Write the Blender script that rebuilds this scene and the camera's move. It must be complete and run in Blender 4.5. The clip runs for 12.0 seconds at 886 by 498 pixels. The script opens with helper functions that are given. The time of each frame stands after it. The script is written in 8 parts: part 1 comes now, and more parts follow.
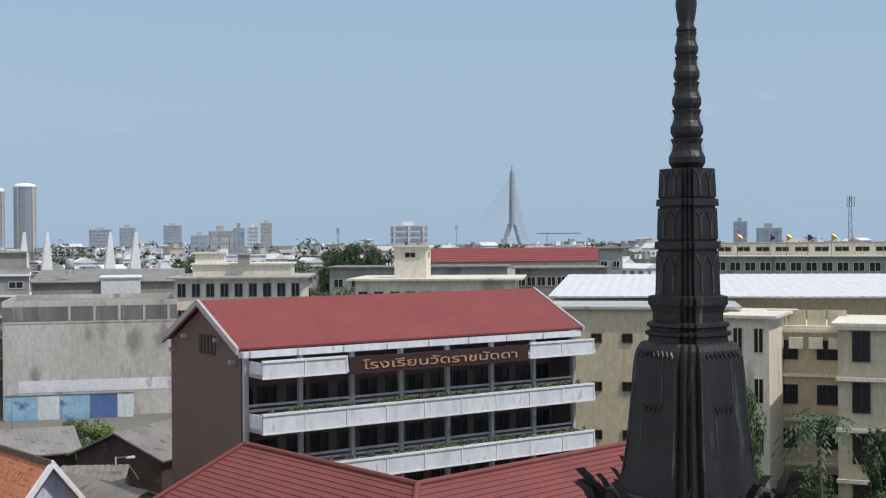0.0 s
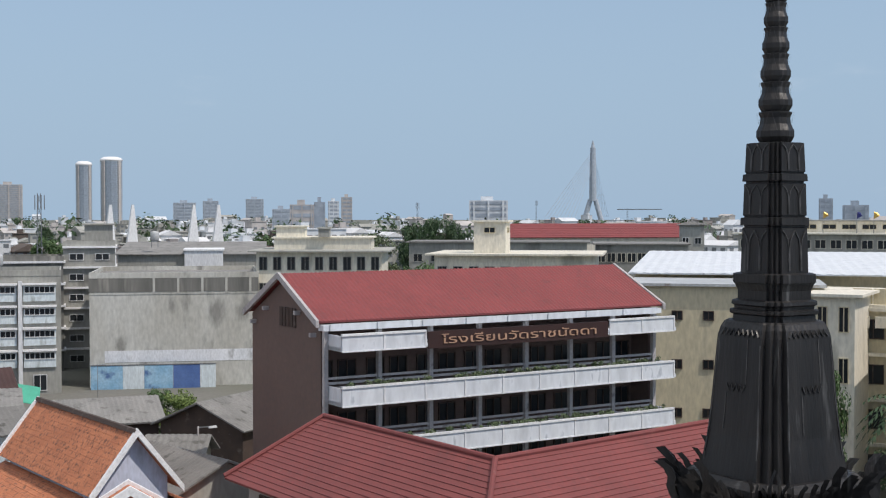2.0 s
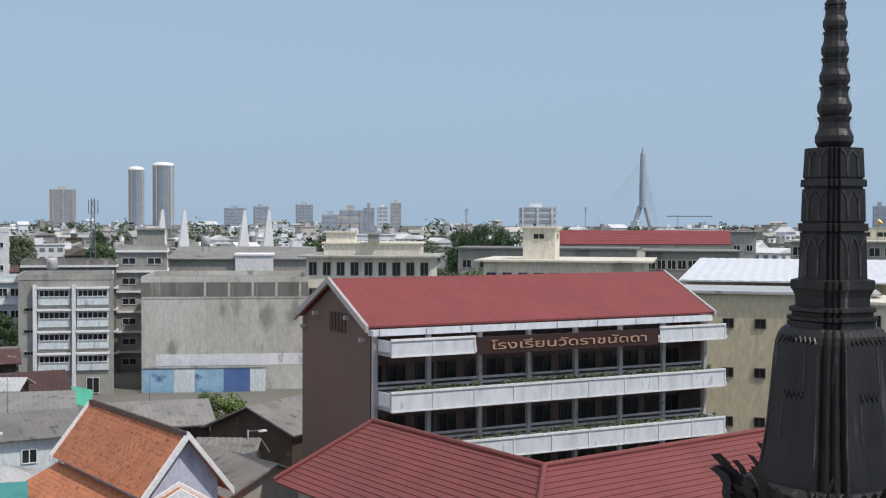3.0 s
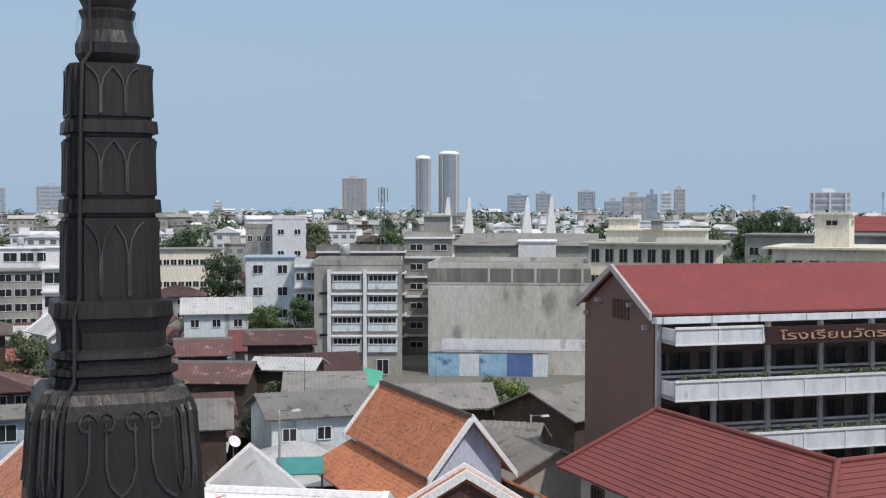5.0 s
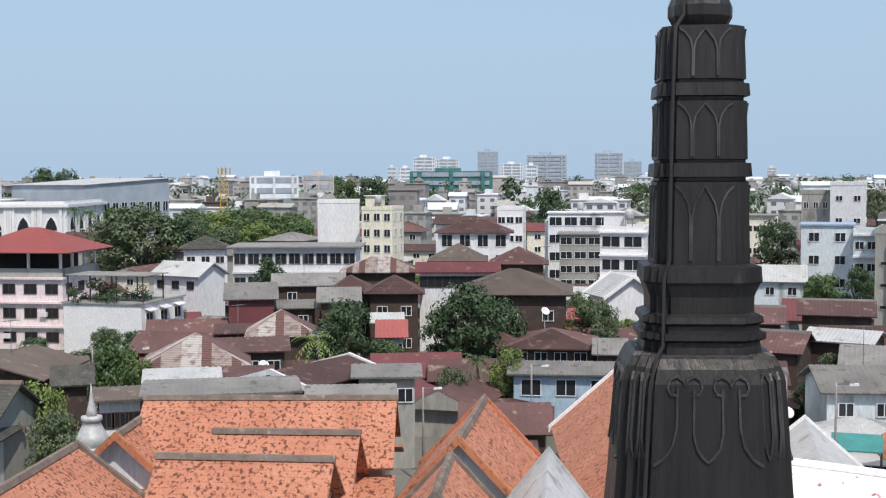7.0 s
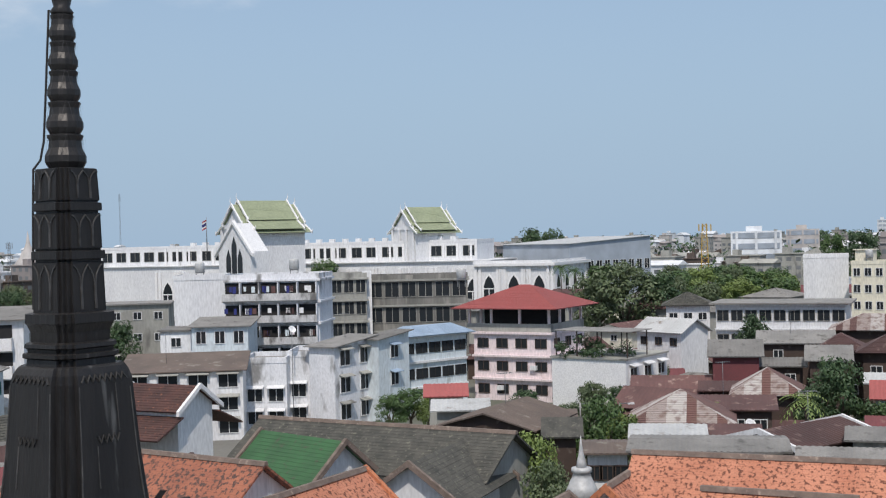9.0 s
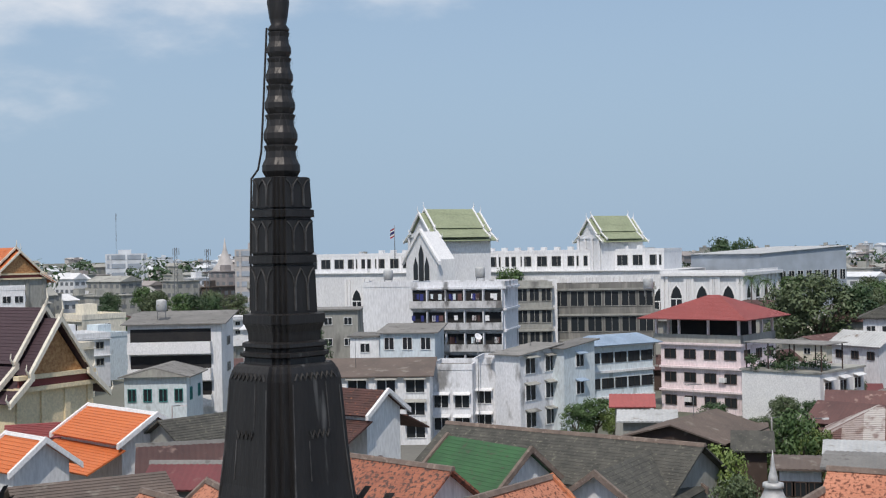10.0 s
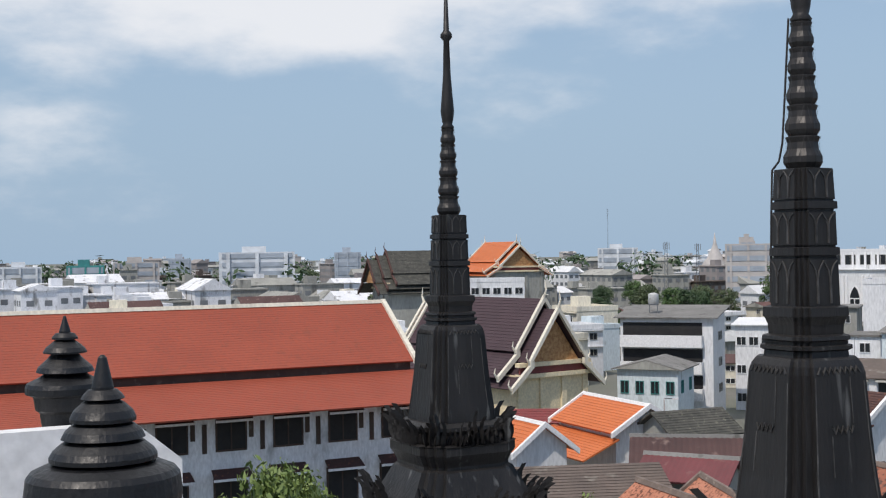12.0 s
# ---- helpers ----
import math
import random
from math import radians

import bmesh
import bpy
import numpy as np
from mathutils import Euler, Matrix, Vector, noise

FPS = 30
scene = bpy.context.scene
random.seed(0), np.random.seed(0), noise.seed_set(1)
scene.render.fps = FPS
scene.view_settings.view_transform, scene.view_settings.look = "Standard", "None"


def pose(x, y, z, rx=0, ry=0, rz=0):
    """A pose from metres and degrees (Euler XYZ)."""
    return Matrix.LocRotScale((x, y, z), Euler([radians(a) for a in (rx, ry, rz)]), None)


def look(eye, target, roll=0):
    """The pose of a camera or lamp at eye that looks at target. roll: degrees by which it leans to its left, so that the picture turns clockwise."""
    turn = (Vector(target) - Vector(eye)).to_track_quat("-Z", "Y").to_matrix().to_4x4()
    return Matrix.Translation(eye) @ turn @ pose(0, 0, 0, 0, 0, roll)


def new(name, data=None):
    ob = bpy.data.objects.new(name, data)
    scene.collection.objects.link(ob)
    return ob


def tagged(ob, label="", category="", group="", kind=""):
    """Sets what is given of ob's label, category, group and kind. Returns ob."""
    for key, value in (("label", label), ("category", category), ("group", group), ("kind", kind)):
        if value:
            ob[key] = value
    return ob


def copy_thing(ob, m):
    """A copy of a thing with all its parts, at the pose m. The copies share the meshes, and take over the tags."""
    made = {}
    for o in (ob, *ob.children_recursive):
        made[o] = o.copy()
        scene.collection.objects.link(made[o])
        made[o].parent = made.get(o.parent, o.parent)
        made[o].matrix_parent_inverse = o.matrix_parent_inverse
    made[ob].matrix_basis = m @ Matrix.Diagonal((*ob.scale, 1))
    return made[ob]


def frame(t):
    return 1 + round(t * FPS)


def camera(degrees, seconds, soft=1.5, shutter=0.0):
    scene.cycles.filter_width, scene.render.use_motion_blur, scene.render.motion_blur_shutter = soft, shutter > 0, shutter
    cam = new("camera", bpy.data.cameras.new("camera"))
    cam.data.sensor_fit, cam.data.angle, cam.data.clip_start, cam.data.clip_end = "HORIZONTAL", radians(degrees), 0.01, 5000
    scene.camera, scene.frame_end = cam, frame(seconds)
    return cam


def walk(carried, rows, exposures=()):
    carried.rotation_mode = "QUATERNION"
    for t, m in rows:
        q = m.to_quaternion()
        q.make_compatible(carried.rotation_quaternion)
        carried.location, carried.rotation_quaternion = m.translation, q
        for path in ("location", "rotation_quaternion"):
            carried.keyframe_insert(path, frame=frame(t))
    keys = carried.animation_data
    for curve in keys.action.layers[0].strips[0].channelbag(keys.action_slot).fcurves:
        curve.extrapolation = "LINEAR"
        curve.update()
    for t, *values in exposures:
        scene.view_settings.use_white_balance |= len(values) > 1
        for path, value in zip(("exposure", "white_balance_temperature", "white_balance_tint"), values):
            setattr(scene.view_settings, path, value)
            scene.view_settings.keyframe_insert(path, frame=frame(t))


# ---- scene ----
cam = camera(38.88, 12.0, soft=1.2)
EYE_Z = 22.0
PATH = [
    (0.0, 0.482, -0.311, 0.162, -5.838, -0.456, 0.414),
    (0.5, 0.508, -0.254, 0.153, -5.998, -0.713, 1.078),
    (1.0, 0.500, -0.248, 0.133, -6.165, -0.974, 2.061),
    (1.5, 0.461, -0.251, 0.134, -4.563, -1.528, 0.402),
    (2.0, 0.483, -0.183, 0.153, -2.213, -1.582, 0.027),
    (2.5, 0.460, -0.189, 0.143, -1.638, -1.385, -0.238),
    (4.5, 0.341, -0.184, 0.117, 10.186, -1.508, 0.297),
    (5.0, 0.362, -0.178, 0.108, 12.831, -1.923, 0.011),
    (5.5, 0.393, -0.222, 0.108, 14.589, -2.550, 0.266),
    (6.0, 0.377, -0.281, 0.100, 20.892, -2.925, 1.729),
    (6.5, 0.271, -0.254, 0.102, 29.131, -3.066, 1.194),
    (7.0, 0.110, -0.139, 0.096, 37.642, -3.428, 0.200),
    (7.5, -0.100, -0.150, 0.150, 44.490, -2.870, 2.107),
    (9.5, 0.007, -0.541, 0.007, 63.320, -0.201, 0.851),
    (10.0, 0.136, -0.675, 0.011, 67.687, 0.059, 1.117),
    (10.5, 0.147, -0.801, 0.021, 73.365, 0.349, 1.167),
    (11.0, 0.117, -0.867, 0.025, 79.380, 0.466, 1.870),
    (11.5, 0.186, -0.962, 0.012, 85.078, 0.406, 2.006),
    (12.0, 0.311, -1.023, -0.012, 89.744, 0.188, 0.833),
]
walk(cam, [(t, pose(x, y, EYE_Z + z, 90 + p, r, a)) for t, x, y, z, a, p, r in PATH],
     [(t, s, 6720, 13) for t, s in ((0.0, 0.12), (5.5, 0.12), (6.5, 0.18), (7.0, 0.34), (7.6, 0.34), (9.5, 0.06), (12.0, 0.08))])

# ---- world and sun ----
SUN_AZ, SUN_EL = 238.0, 55.0          # bearing counter-clockwise from +y, height
sun_dir = Vector((-math.sin(radians(SUN_AZ)) * math.cos(radians(SUN_EL)),
                  math.cos(radians(SUN_AZ)) * math.cos(radians(SUN_EL)), math.sin(radians(SUN_EL))))
world = bpy.data.worlds.new("world")
scene.world = world
world.use_nodes = True
wn, wl = world.node_tree.nodes, world.node_tree.links
wn.clear()
sky = wn.new("ShaderNodeTexSky")
sky.sky_type, sky.sun_disc = "NISHITA", False
sky.sun_elevation, sky.sun_rotation = radians(SUN_EL), radians(-SUN_AZ)
sky.air_density, sky.dust_density, sky.ozone_density = 1.0, 0.6, 1.5
wtc = wn.new("ShaderNodeTexCoord")
wsep = wn.new("ShaderNodeSeparateXYZ")
wl.new(wtc.outputs["Generated"], wsep.inputs[0])
wmap = wn.new("ShaderNodeMapping")
wmap.inputs["Scale"].default_value = (2.6, 2.6, 6.5)
wl.new(wtc.outputs["Generated"], wmap.inputs[0])
wnoise = wn.new("ShaderNodeTexNoise")
wnoise.inputs["Scale"].default_value, wnoise.inputs["Detail"].default_value = 1.6, 7.0
wnoise.inputs["Roughness"].default_value = 0.55
wl.new(wmap.outputs[0], wnoise.inputs["Vector"])
# broken cloud towards the west, clear towards the north
wgrad = wn.new("ShaderNodeVectorMath")
wgrad.operation = "DOT_PRODUCT"
wl.new(wtc.outputs["Generated"], wgrad.inputs[0])
wgrad.inputs[1].default_value = (-0.97, -0.22, 1.7)
wreg = wn.new("ShaderNodeMapRange")
wreg.interpolation_type = "SMOOTHSTEP"
wreg.inputs["From Min"].default_value, wreg.inputs["From Max"].default_value = 1.03, 1.31
wreg.inputs["To Min"].default_value, wreg.inputs["To Max"].default_value = -0.11, 0.26
wl.new(wgrad.outputs["Value"], wreg.inputs["Value"])
wadd = wn.new("ShaderNodeMath")
wadd.operation = "ADD"
wl.new(wnoise.outputs["Fac"], wadd.inputs[0])
wl.new(wreg.outputs[0], wadd.inputs[1])
wramp = wn.new("ShaderNodeMapRange")
wramp.interpolation_type = "SMOOTHSTEP"
wramp.inputs["From Min"].default_value, wramp.inputs["From Max"].default_value = 0.50, 0.80
wramp.inputs["To Max"].default_value = 0.85
wl.new(wadd.outputs[0], wramp.inputs["Value"])
wmix = wn.new("ShaderNodeMix")
wmix.data_type = "RGBA"
wl.new(wramp.outputs[0], wmix.inputs["Factor"])
wtint = wn.new("ShaderNodeMix")
wtint.data_type = "RGBA"
whaze = wn.new("ShaderNodeMapRange")        # pale haze, thickest at the horizon
whaze.interpolation_type = "SMOOTHSTEP"
whaze.inputs["From Min"].default_value, whaze.inputs["From Max"].default_value = 0.0, 0.42
whaze.inputs["To Min"].default_value, whaze.inputs["To Max"].default_value = 0.96, 0.35
wl.new(wsep.outputs[2], whaze.inputs["Value"])
wl.new(whaze.outputs[0], wtint.inputs["Factor"])
wl.new(sky.outputs[0], wtint.inputs[6])
wtint.inputs[7].default_value = (2.55, 3.7, 5.0, 1)
wl.new(wtint.outputs[2], wmix.inputs[6])
wmix.inputs[7].default_value = (6.8, 7.1, 7.4, 1)
wbg = wn.new("ShaderNodeBackground")
wbg.inputs["Strength"].default_value = 0.12
wl.new(wmix.outputs[2], wbg.inputs["Color"])
wout = wn.new("ShaderNodeOutputWorld")
wl.new(wbg.outputs[0], wout.inputs["Surface"])

sun_data = bpy.data.lights.new("sun", "SUN")
sun_data.energy, sun_data.angle, sun_data.color = 2.75, radians(0.6), (1.0, 0.95, 0.87)
sun = new("sun", sun_data)
sun.matrix_world = look(sun_dir * 100, (0, 0, 0))


# ---- materials ----
def surf(name, c1, c2=None, scale=0.6, rough=0.8, bump=0.15, fine=9.0, dirt=None, dirt_scale=0.5, dirt_at=0.58,
         streak=1.0, metal=0.0, vary=0.0, sharp=0.12):
    """A weathered surface: two tones at a coarse scale, fine grain with relief, and stains of a third tone."""
    m = bpy.data.materials.new(name)
    m.use_nodes = True
    n, l = m.node_tree.nodes, m.node_tree.links
    b = n["Principled BSDF"]
    b.inputs["Metallic"].default_value = metal
    geo = n.new("ShaderNodeNewGeometry")
    mp = n.new("ShaderNodeMapping")
    mp.inputs["Scale"].default_value = (1, 1, 1 / streak)
    l.new(geo.outputs["Position"], mp.inputs[0])

    def tex(s, detail):
        t = n.new("ShaderNodeTexNoise")
        t.inputs["Scale"].default_value, t.inputs["Detail"].default_value = s, detail
        l.new(mp.outputs[0], t.inputs["Vector"])
        return t.outputs["Fac"]

    def mix(kind, fac, a, c):
        x = n.new("ShaderNodeMix")
        x.data_type, x.blend_type = "RGBA", kind
        for slot, v in ((0, fac), (6, a), (7, c)):
            if isinstance(v, (float, int)):
                x.inputs[slot].default_value = v
            elif isinstance(v, tuple):
                x.inputs[slot].default_value = (*v, 1)
            else:
                l.new(v, x.inputs[slot])
        return x.outputs[2]

    def ramp(v, lo, hi, a=0.0, c=1.0):
        r = n.new("ShaderNodeMapRange")
        r.inputs["From Min"].default_value, r.inputs["From Max"].default_value = lo, hi
        r.inputs["To Min"].default_value, r.inputs["To Max"].default_value = a, c
        l.new(v, r.inputs["Value"])
        return r.outputs[0]

    c2 = c2 or tuple(v * 0.75 for v in c1)
    coarse, grain = tex(scale, 4.0), tex(fine, 3.0)
    col = mix("MIX", ramp(coarse, 0.35, 0.68), c1, c2)
    if dirt:
        col = mix("MIX", ramp(tex(dirt_scale, 6.0), dirt_at, dirt_at + sharp), col, dirt)
    bright = ramp(grain, 0.25, 0.75, 0.82, 1.15)
    grey = n.new("ShaderNodeCombineColor")
    for i in range(3):
        l.new(bright, grey.inputs[i])
    col = mix("MULTIPLY", 1.0, col, grey.outputs[0])
    if vary:
        info = n.new("ShaderNodeObjectInfo")
        v = ramp(info.outputs["Random"], 0, 1, 1 - vary, 1 + vary)
        g2 = n.new("ShaderNodeCombineColor")
        for i in range(3):
            l.new(v, g2.inputs[i])
        col = mix("MULTIPLY", 1.0, col, g2.outputs[0])
    l.new(col, b.inputs["Base Color"])
    l.new(ramp(grain, 0.3, 0.7, max(0.05, rough - 0.1), min(1, rough + 0.1)), b.inputs["Roughness"])
    if bump:
        bp = n.new("ShaderNodeBump")
        bp.inputs["Strength"].default_value, bp.inputs["Distance"].default_value = bump, 0.03
        l.new(grain, bp.inputs["Height"])
        l.new(bp.outputs[0], b.inputs["Normal"])
    return m


M = {}
M["bronze"] = surf("blackened_metal", (0.027, 0.025, 0.0245), (0.013, 0.0125, 0.013), 2.2, 0.5, 0.3, 26, (0.11, 0.11, 0.108), 5.0, 0.62, 9.0, 0.3, sharp=0.08)
M["bronze_mid"] = surf("rubbed_dark_metal", (0.062, 0.060, 0.058), (0.030, 0.029, 0.029), 5.0, 0.45, 0.2, 30, metal=0.2)
# pale edge tone: wear, plus the sunlit brightness of petal edges painted in
M["bronze_edge"] = surf("worn_and_sunlit_metal_edge", (0.10, 0.097, 0.095), (0.035, 0.034, 0.034), 5.0, 0.5, 0.2, 30, metal=0.3)
M["blue_black"] = surf("glossy_blue_black", (0.003, 0.0033, 0.005), (0.007, 0.0075, 0.009), 3.0, 0.48, 0.2, 22, metal=0.0)
M["gold_cream"] = surf("warm_cream_render", (0.78, 0.66, 0.45), (0.72, 0.60, 0.40), 0.2, 0.8, 0.1, 4)
M["carved_gilt"] = surf("carved_gilt_wood", (0.52, 0.30, 0.13), (0.30, 0.13, 0.05), 3.0, 0.6, 0.9, 9)
M["orange"] = surf("orange_clay_tile", (0.50, 0.20, 0.11), (0.42, 0.15, 0.075), 0.5, 0.8, 0.5, 5, (0.33, 0.11, 0.055), 1.2, 0.55)
M["orange_mossy"] = surf("orange_tile_black_lichen", (0.52, 0.225, 0.140), (0.44, 0.175, 0.105), 0.5, 0.85, 0.6, 12, (0.135, 0.048, 0.030), 5.6, 0.515, 1.4, sharp=0.11)
M["orange_mossy_dark"] = surf("brown_lichened_tile", (0.36, 0.135, 0.08), (0.27, 0.10, 0.062), 0.5, 0.85, 0.6, 12, (0.085, 0.05, 0.042), 4.2, 0.50, 1.4, sharp=0.10)
M["orange_brown"] = surf("brownish_clay_tile", (0.53, 0.20, 0.098), (0.42, 0.15, 0.074), 0.8, 0.85, 0.6, 12, (0.20, 0.09, 0.055), 4.6, 0.53, 1.4, sharp=0.12)
M["orange_dark"] = surf("dark_red_brown_tile", (0.088, 0.040, 0.034), (0.058, 0.030, 0.027), 0.8, 0.85, 0.6, 9, (0.25, 0.10, 0.055), 3.5, 0.60)
M["orange_bright"] = surf("new_orange_tile", (0.60, 0.165, 0.05), (0.54, 0.14, 0.04), 0.4, 0.6, 0.3, 6)
M["vermilion"] = surf("vermilion_tile", (0.33, 0.070, 0.038), (0.29, 0.060, 0.033), 0.25, 0.7, 0.3, 4, (0.27, 0.062, 0.034), 0.8, 0.6)
M["red_roof"] = surf("red_corrugated_sheet", (0.235, 0.050, 0.050), (0.205, 0.045, 0.045), 0.3, 0.7, 0.2, 4, (0.18, 0.045, 0.045), 0.9, 0.60)
M["red_light"] = surf("faded_red_sheet", (0.36, 0.095, 0.09), (0.32, 0.085, 0.08), 0.3, 0.7, 0.2, 4)
M["red_tile"] = surf("dark_red_tile", (0.205, 0.053, 0.050), (0.17, 0.046, 0.044), 0.5, 0.8, 0.3, 5, (0.24, 0.09, 0.08), 1.6, 0.66)
M["purple_roof"] = surf("purple_brown_tile", (0.060, 0.034, 0.042), (0.05, 0.028, 0.035), 0.5, 0.7, 0.3, 5)
M["green_tile"] = surf("green_tile", (0.035, 0.12, 0.045), (0.028, 0.09, 0.036), 0.8, 0.7, 0.4, 6, (0.06, 0.075, 0.045), 2.0, 0.60)
M["pale_green"] = surf("pale_green_roof", (0.30, 0.34, 0.22), (0.27, 0.31, 0.20), 0.3, 0.7, 0.1, 2)
M["grey_tile"] = surf("mossy_grey_tile", (0.088, 0.086, 0.074), (0.050, 0.050, 0.045), 1.1, 0.9, 0.6, 12, (0.17, 0.165, 0.13), 3.6, 0.58, sharp=0.16)
M["asbestos"] = surf("grey_fibre_cement", (0.225, 0.22, 0.21), (0.165, 0.162, 0.156), 0.4, 0.9, 0.3, 6, (0.10, 0.097, 0.09), 1.1, 0.58, vary=0.2)
M["zinc"] = surf("pale_zinc_sheet", (0.52, 0.53, 0.53), (0.42, 0.43, 0.43), 0.4, 0.5, 0.2, 4, (0.22, 0.18, 0.15), 0.8, 0.62, metal=0.15)
M["rust"] = surf("rusty_roof_sheet", (0.115, 0.060, 0.056), (0.080, 0.043, 0.042), 0.35, 0.85, 0.3, 5, (0.27, 0.19, 0.165), 0.9, 0.60, vary=0.35)
M["maroon"] = surf("maroon_roof_sheet", (0.17, 0.05, 0.055), (0.13, 0.042, 0.046), 0.35, 0.8, 0.2, 5, (0.22, 0.12, 0.11), 0.9, 0.62)
M["brown_sheet"] = surf("weathered_brown_sheet", (0.135, 0.105, 0.090), (0.100, 0.080, 0.070), 0.4, 0.9, 0.3, 5, (0.21, 0.19, 0.165), 0.9, 0.60, vary=0.2)
M["cap_brown"] = surf("mossy_ridge_mortar", (0.20, 0.155, 0.13), (0.13, 0.10, 0.085), 1.5, 0.9, 0.4, 8, (0.30, 0.24, 0.20), 2.5, 0.58)
M["cream_tower"] = surf("yellow_cream_render", (0.78, 0.745, 0.61), (0.73, 0.69, 0.56), 0.2, 0.8, 0.1, 4, (0.46, 0.42, 0.30), 0.4, 0.62, 3.0)
M["white"] = surf("white_paint", (0.74, 0.75, 0.76), (0.66, 0.67, 0.69), 0.3, 0.7, 0.1, 5, (0.40, 0.41, 0.42), 0.5, 0.66, 4.0, vary=0.06)
M["white_dirty"] = surf("streaked_white_paint", (0.76, 0.77, 0.80), (0.66, 0.68, 0.71), 0.5, 0.75, 0.15, 6, (0.24, 0.24, 0.24), 0.55, 0.56, 2.4, sharp=0.13)
M["white_pure"] = surf("clean_white", (0.80, 0.80, 0.80), (0.76, 0.76, 0.77), 0.5, 0.6, 0.05, 6)
M["white_red"] = surf("white_lime_over_red_tile", (0.80, 0.78, 0.78), (0.74, 0.71, 0.71), 0.6, 0.7, 0.2, 6, (0.40, 0.17, 0.17), 2.4, 0.63, sharp=0.05)
M["panel"] = surf("pale_blue_white_panel", (0.66, 0.69, 0.72), (0.60, 0.63, 0.67), 0.8, 0.6, 0.05, 2, (0.33, 0.36, 0.40), 2.0, 0.62, 3.0)
M["cream"] = surf("cream_render", (0.60, 0.53, 0.37), (0.53, 0.47, 0.335), 0.15, 0.8, 0.1, 4, (0.40, 0.37, 0.29), 0.4, 0.60, 3.0)
M["cream_pale"] = surf("pale_cream_render", (0.74, 0.70, 0.59), (0.66, 0.62, 0.53), 0.2, 0.8, 0.1, 4, (0.42, 0.40, 0.33), 0.4, 0.60, 3.0, vary=0.08)
M["grey_wall"] = surf("stained_concrete", (0.36, 0.36, 0.33), (0.28, 0.28, 0.26), 0.25, 0.9, 0.2, 3, (0.16, 0.16, 0.15), 0.4, 0.58, 3.0, vary=0.12)
M["blank_wall"] = surf("raw_stained_render", (0.40, 0.385, 0.34), (0.56, 0.56, 0.53), 0.14, 0.9, 0.15, 3, (0.27, 0.265, 0.245), 0.45, 0.56, 2.6, sharp=0.12)
M["blank_top"] = surf("soot_streaked_render", (0.21, 0.205, 0.19), (0.13, 0.13, 0.12), 0.5, 0.9, 0.2, 3, (0.32, 0.31, 0.28), 0.7, 0.55, 8.0)
M["brown_wall"] = surf("dark_brown_paint", (0.15, 0.105, 0.09), (0.135, 0.095, 0.083), 0.2, 0.85, 0.05, 3)
M["pink"] = surf("pink_render", (0.82, 0.71, 0.72), (0.77, 0.66, 0.68), 0.3, 0.8, 0.1, 5, (0.52, 0.42, 0.42), 0.5, 0.6, 3.0)
M["blue_wall"] = surf("pale_blue_paint", (0.36, 0.48, 0.58), (0.31, 0.42, 0.52), 0.5, 0.8, 0.1, 5, (0.25, 0.30, 0.34), 0.9, 0.60, 3.0)
M["balcony_stained"] = surf("soot_stained_white_paint", (0.58, 0.58, 0.58), (0.40, 0.40, 0.40), 0.9, 0.85, 0.2, 6, (0.16, 0.155, 0.15), 0.9, 0.53, 2.0, sharp=0.14)
# brown paled in its base colour to paint distance haze
M["far_brown"] = surf("hazed_brown_roof", (0.31, 0.28, 0.27), (0.26, 0.24, 0.235), 0.02, 0.8, 0.0, 0.3)
M["aqua"] = surf("pale_aqua_paint", (0.63, 0.70, 0.73), (0.56, 0.63, 0.67), 0.5, 0.8, 0.1, 5, (0.32, 0.36, 0.36), 0.9, 0.60, 3.0)
M["blue_roof"] = surf("faded_blue_sheet", (0.33, 0.43, 0.55), (0.28, 0.37, 0.48), 0.5, 0.6, 0.1, 5)
M["lilac"] = surf("lilac_white_paint", (0.55, 0.58, 0.70), (0.50, 0.53, 0.64), 0.5, 0.75, 0.1, 5, (0.36, 0.38, 0.45), 0.8, 0.62, 3.0)
# near-black painted for shade in balconies, rooms and windows; also cable and cloth
M["dark"] = surf("interior_shade_and_black", (0.018, 0.018, 0.02), (0.028, 0.027, 0.027), 0.8, 0.9, 0.0, 4)
M["wood"] = surf("dark_weathered_wood", (0.075, 0.050, 0.040), (0.055, 0.038, 0.032), 1.0, 0.85, 0.3, 8, (0.12, 0.10, 0.085), 1.5, 0.6)
M["grey_rail"] = surf("grey_painted_concrete", (0.44, 0.42, 0.42), (0.37, 0.355, 0.355), 0.6, 0.85, 0.1, 6, (0.17, 0.16, 0.16), 1.3, 0.6)
M["sign_brown"] = surf("dark_brown_signboard", (0.040, 0.014, 0.012), (0.032, 0.012, 0.010), 0.6, 0.6, 0.05, 5)
M["gold_letter"] = surf("gold_letter_paint", (0.50, 0.30, 0.20), (0.42, 0.25, 0.17), 0.8, 0.5, 0.05, 6)
M["gold"] = surf("gilded", (0.62, 0.40, 0.10), (0.52, 0.33, 0.08), 0.5, 0.4, 0.1, 5, metal=0.5)
M["steel"] = surf("grey_steel", (0.22, 0.23, 0.24), (0.17, 0.18, 0.19), 0.5, 0.5, 0.05, 5, metal=0.4)
M["teal"] = surf("teal_cloth", (0.05, 0.26, 0.25), (0.04, 0.20, 0.20), 0.5, 0.8, 0.1, 5)
M["net_green"] = surf("green_netting", (0.07, 0.40, 0.28), (0.06, 0.33, 0.23), 0.5, 0.8, 0.1, 5)
M["flag_red"] = surf("red_cloth", (0.45, 0.04, 0.05), None, 1, 0.8, 0.0)
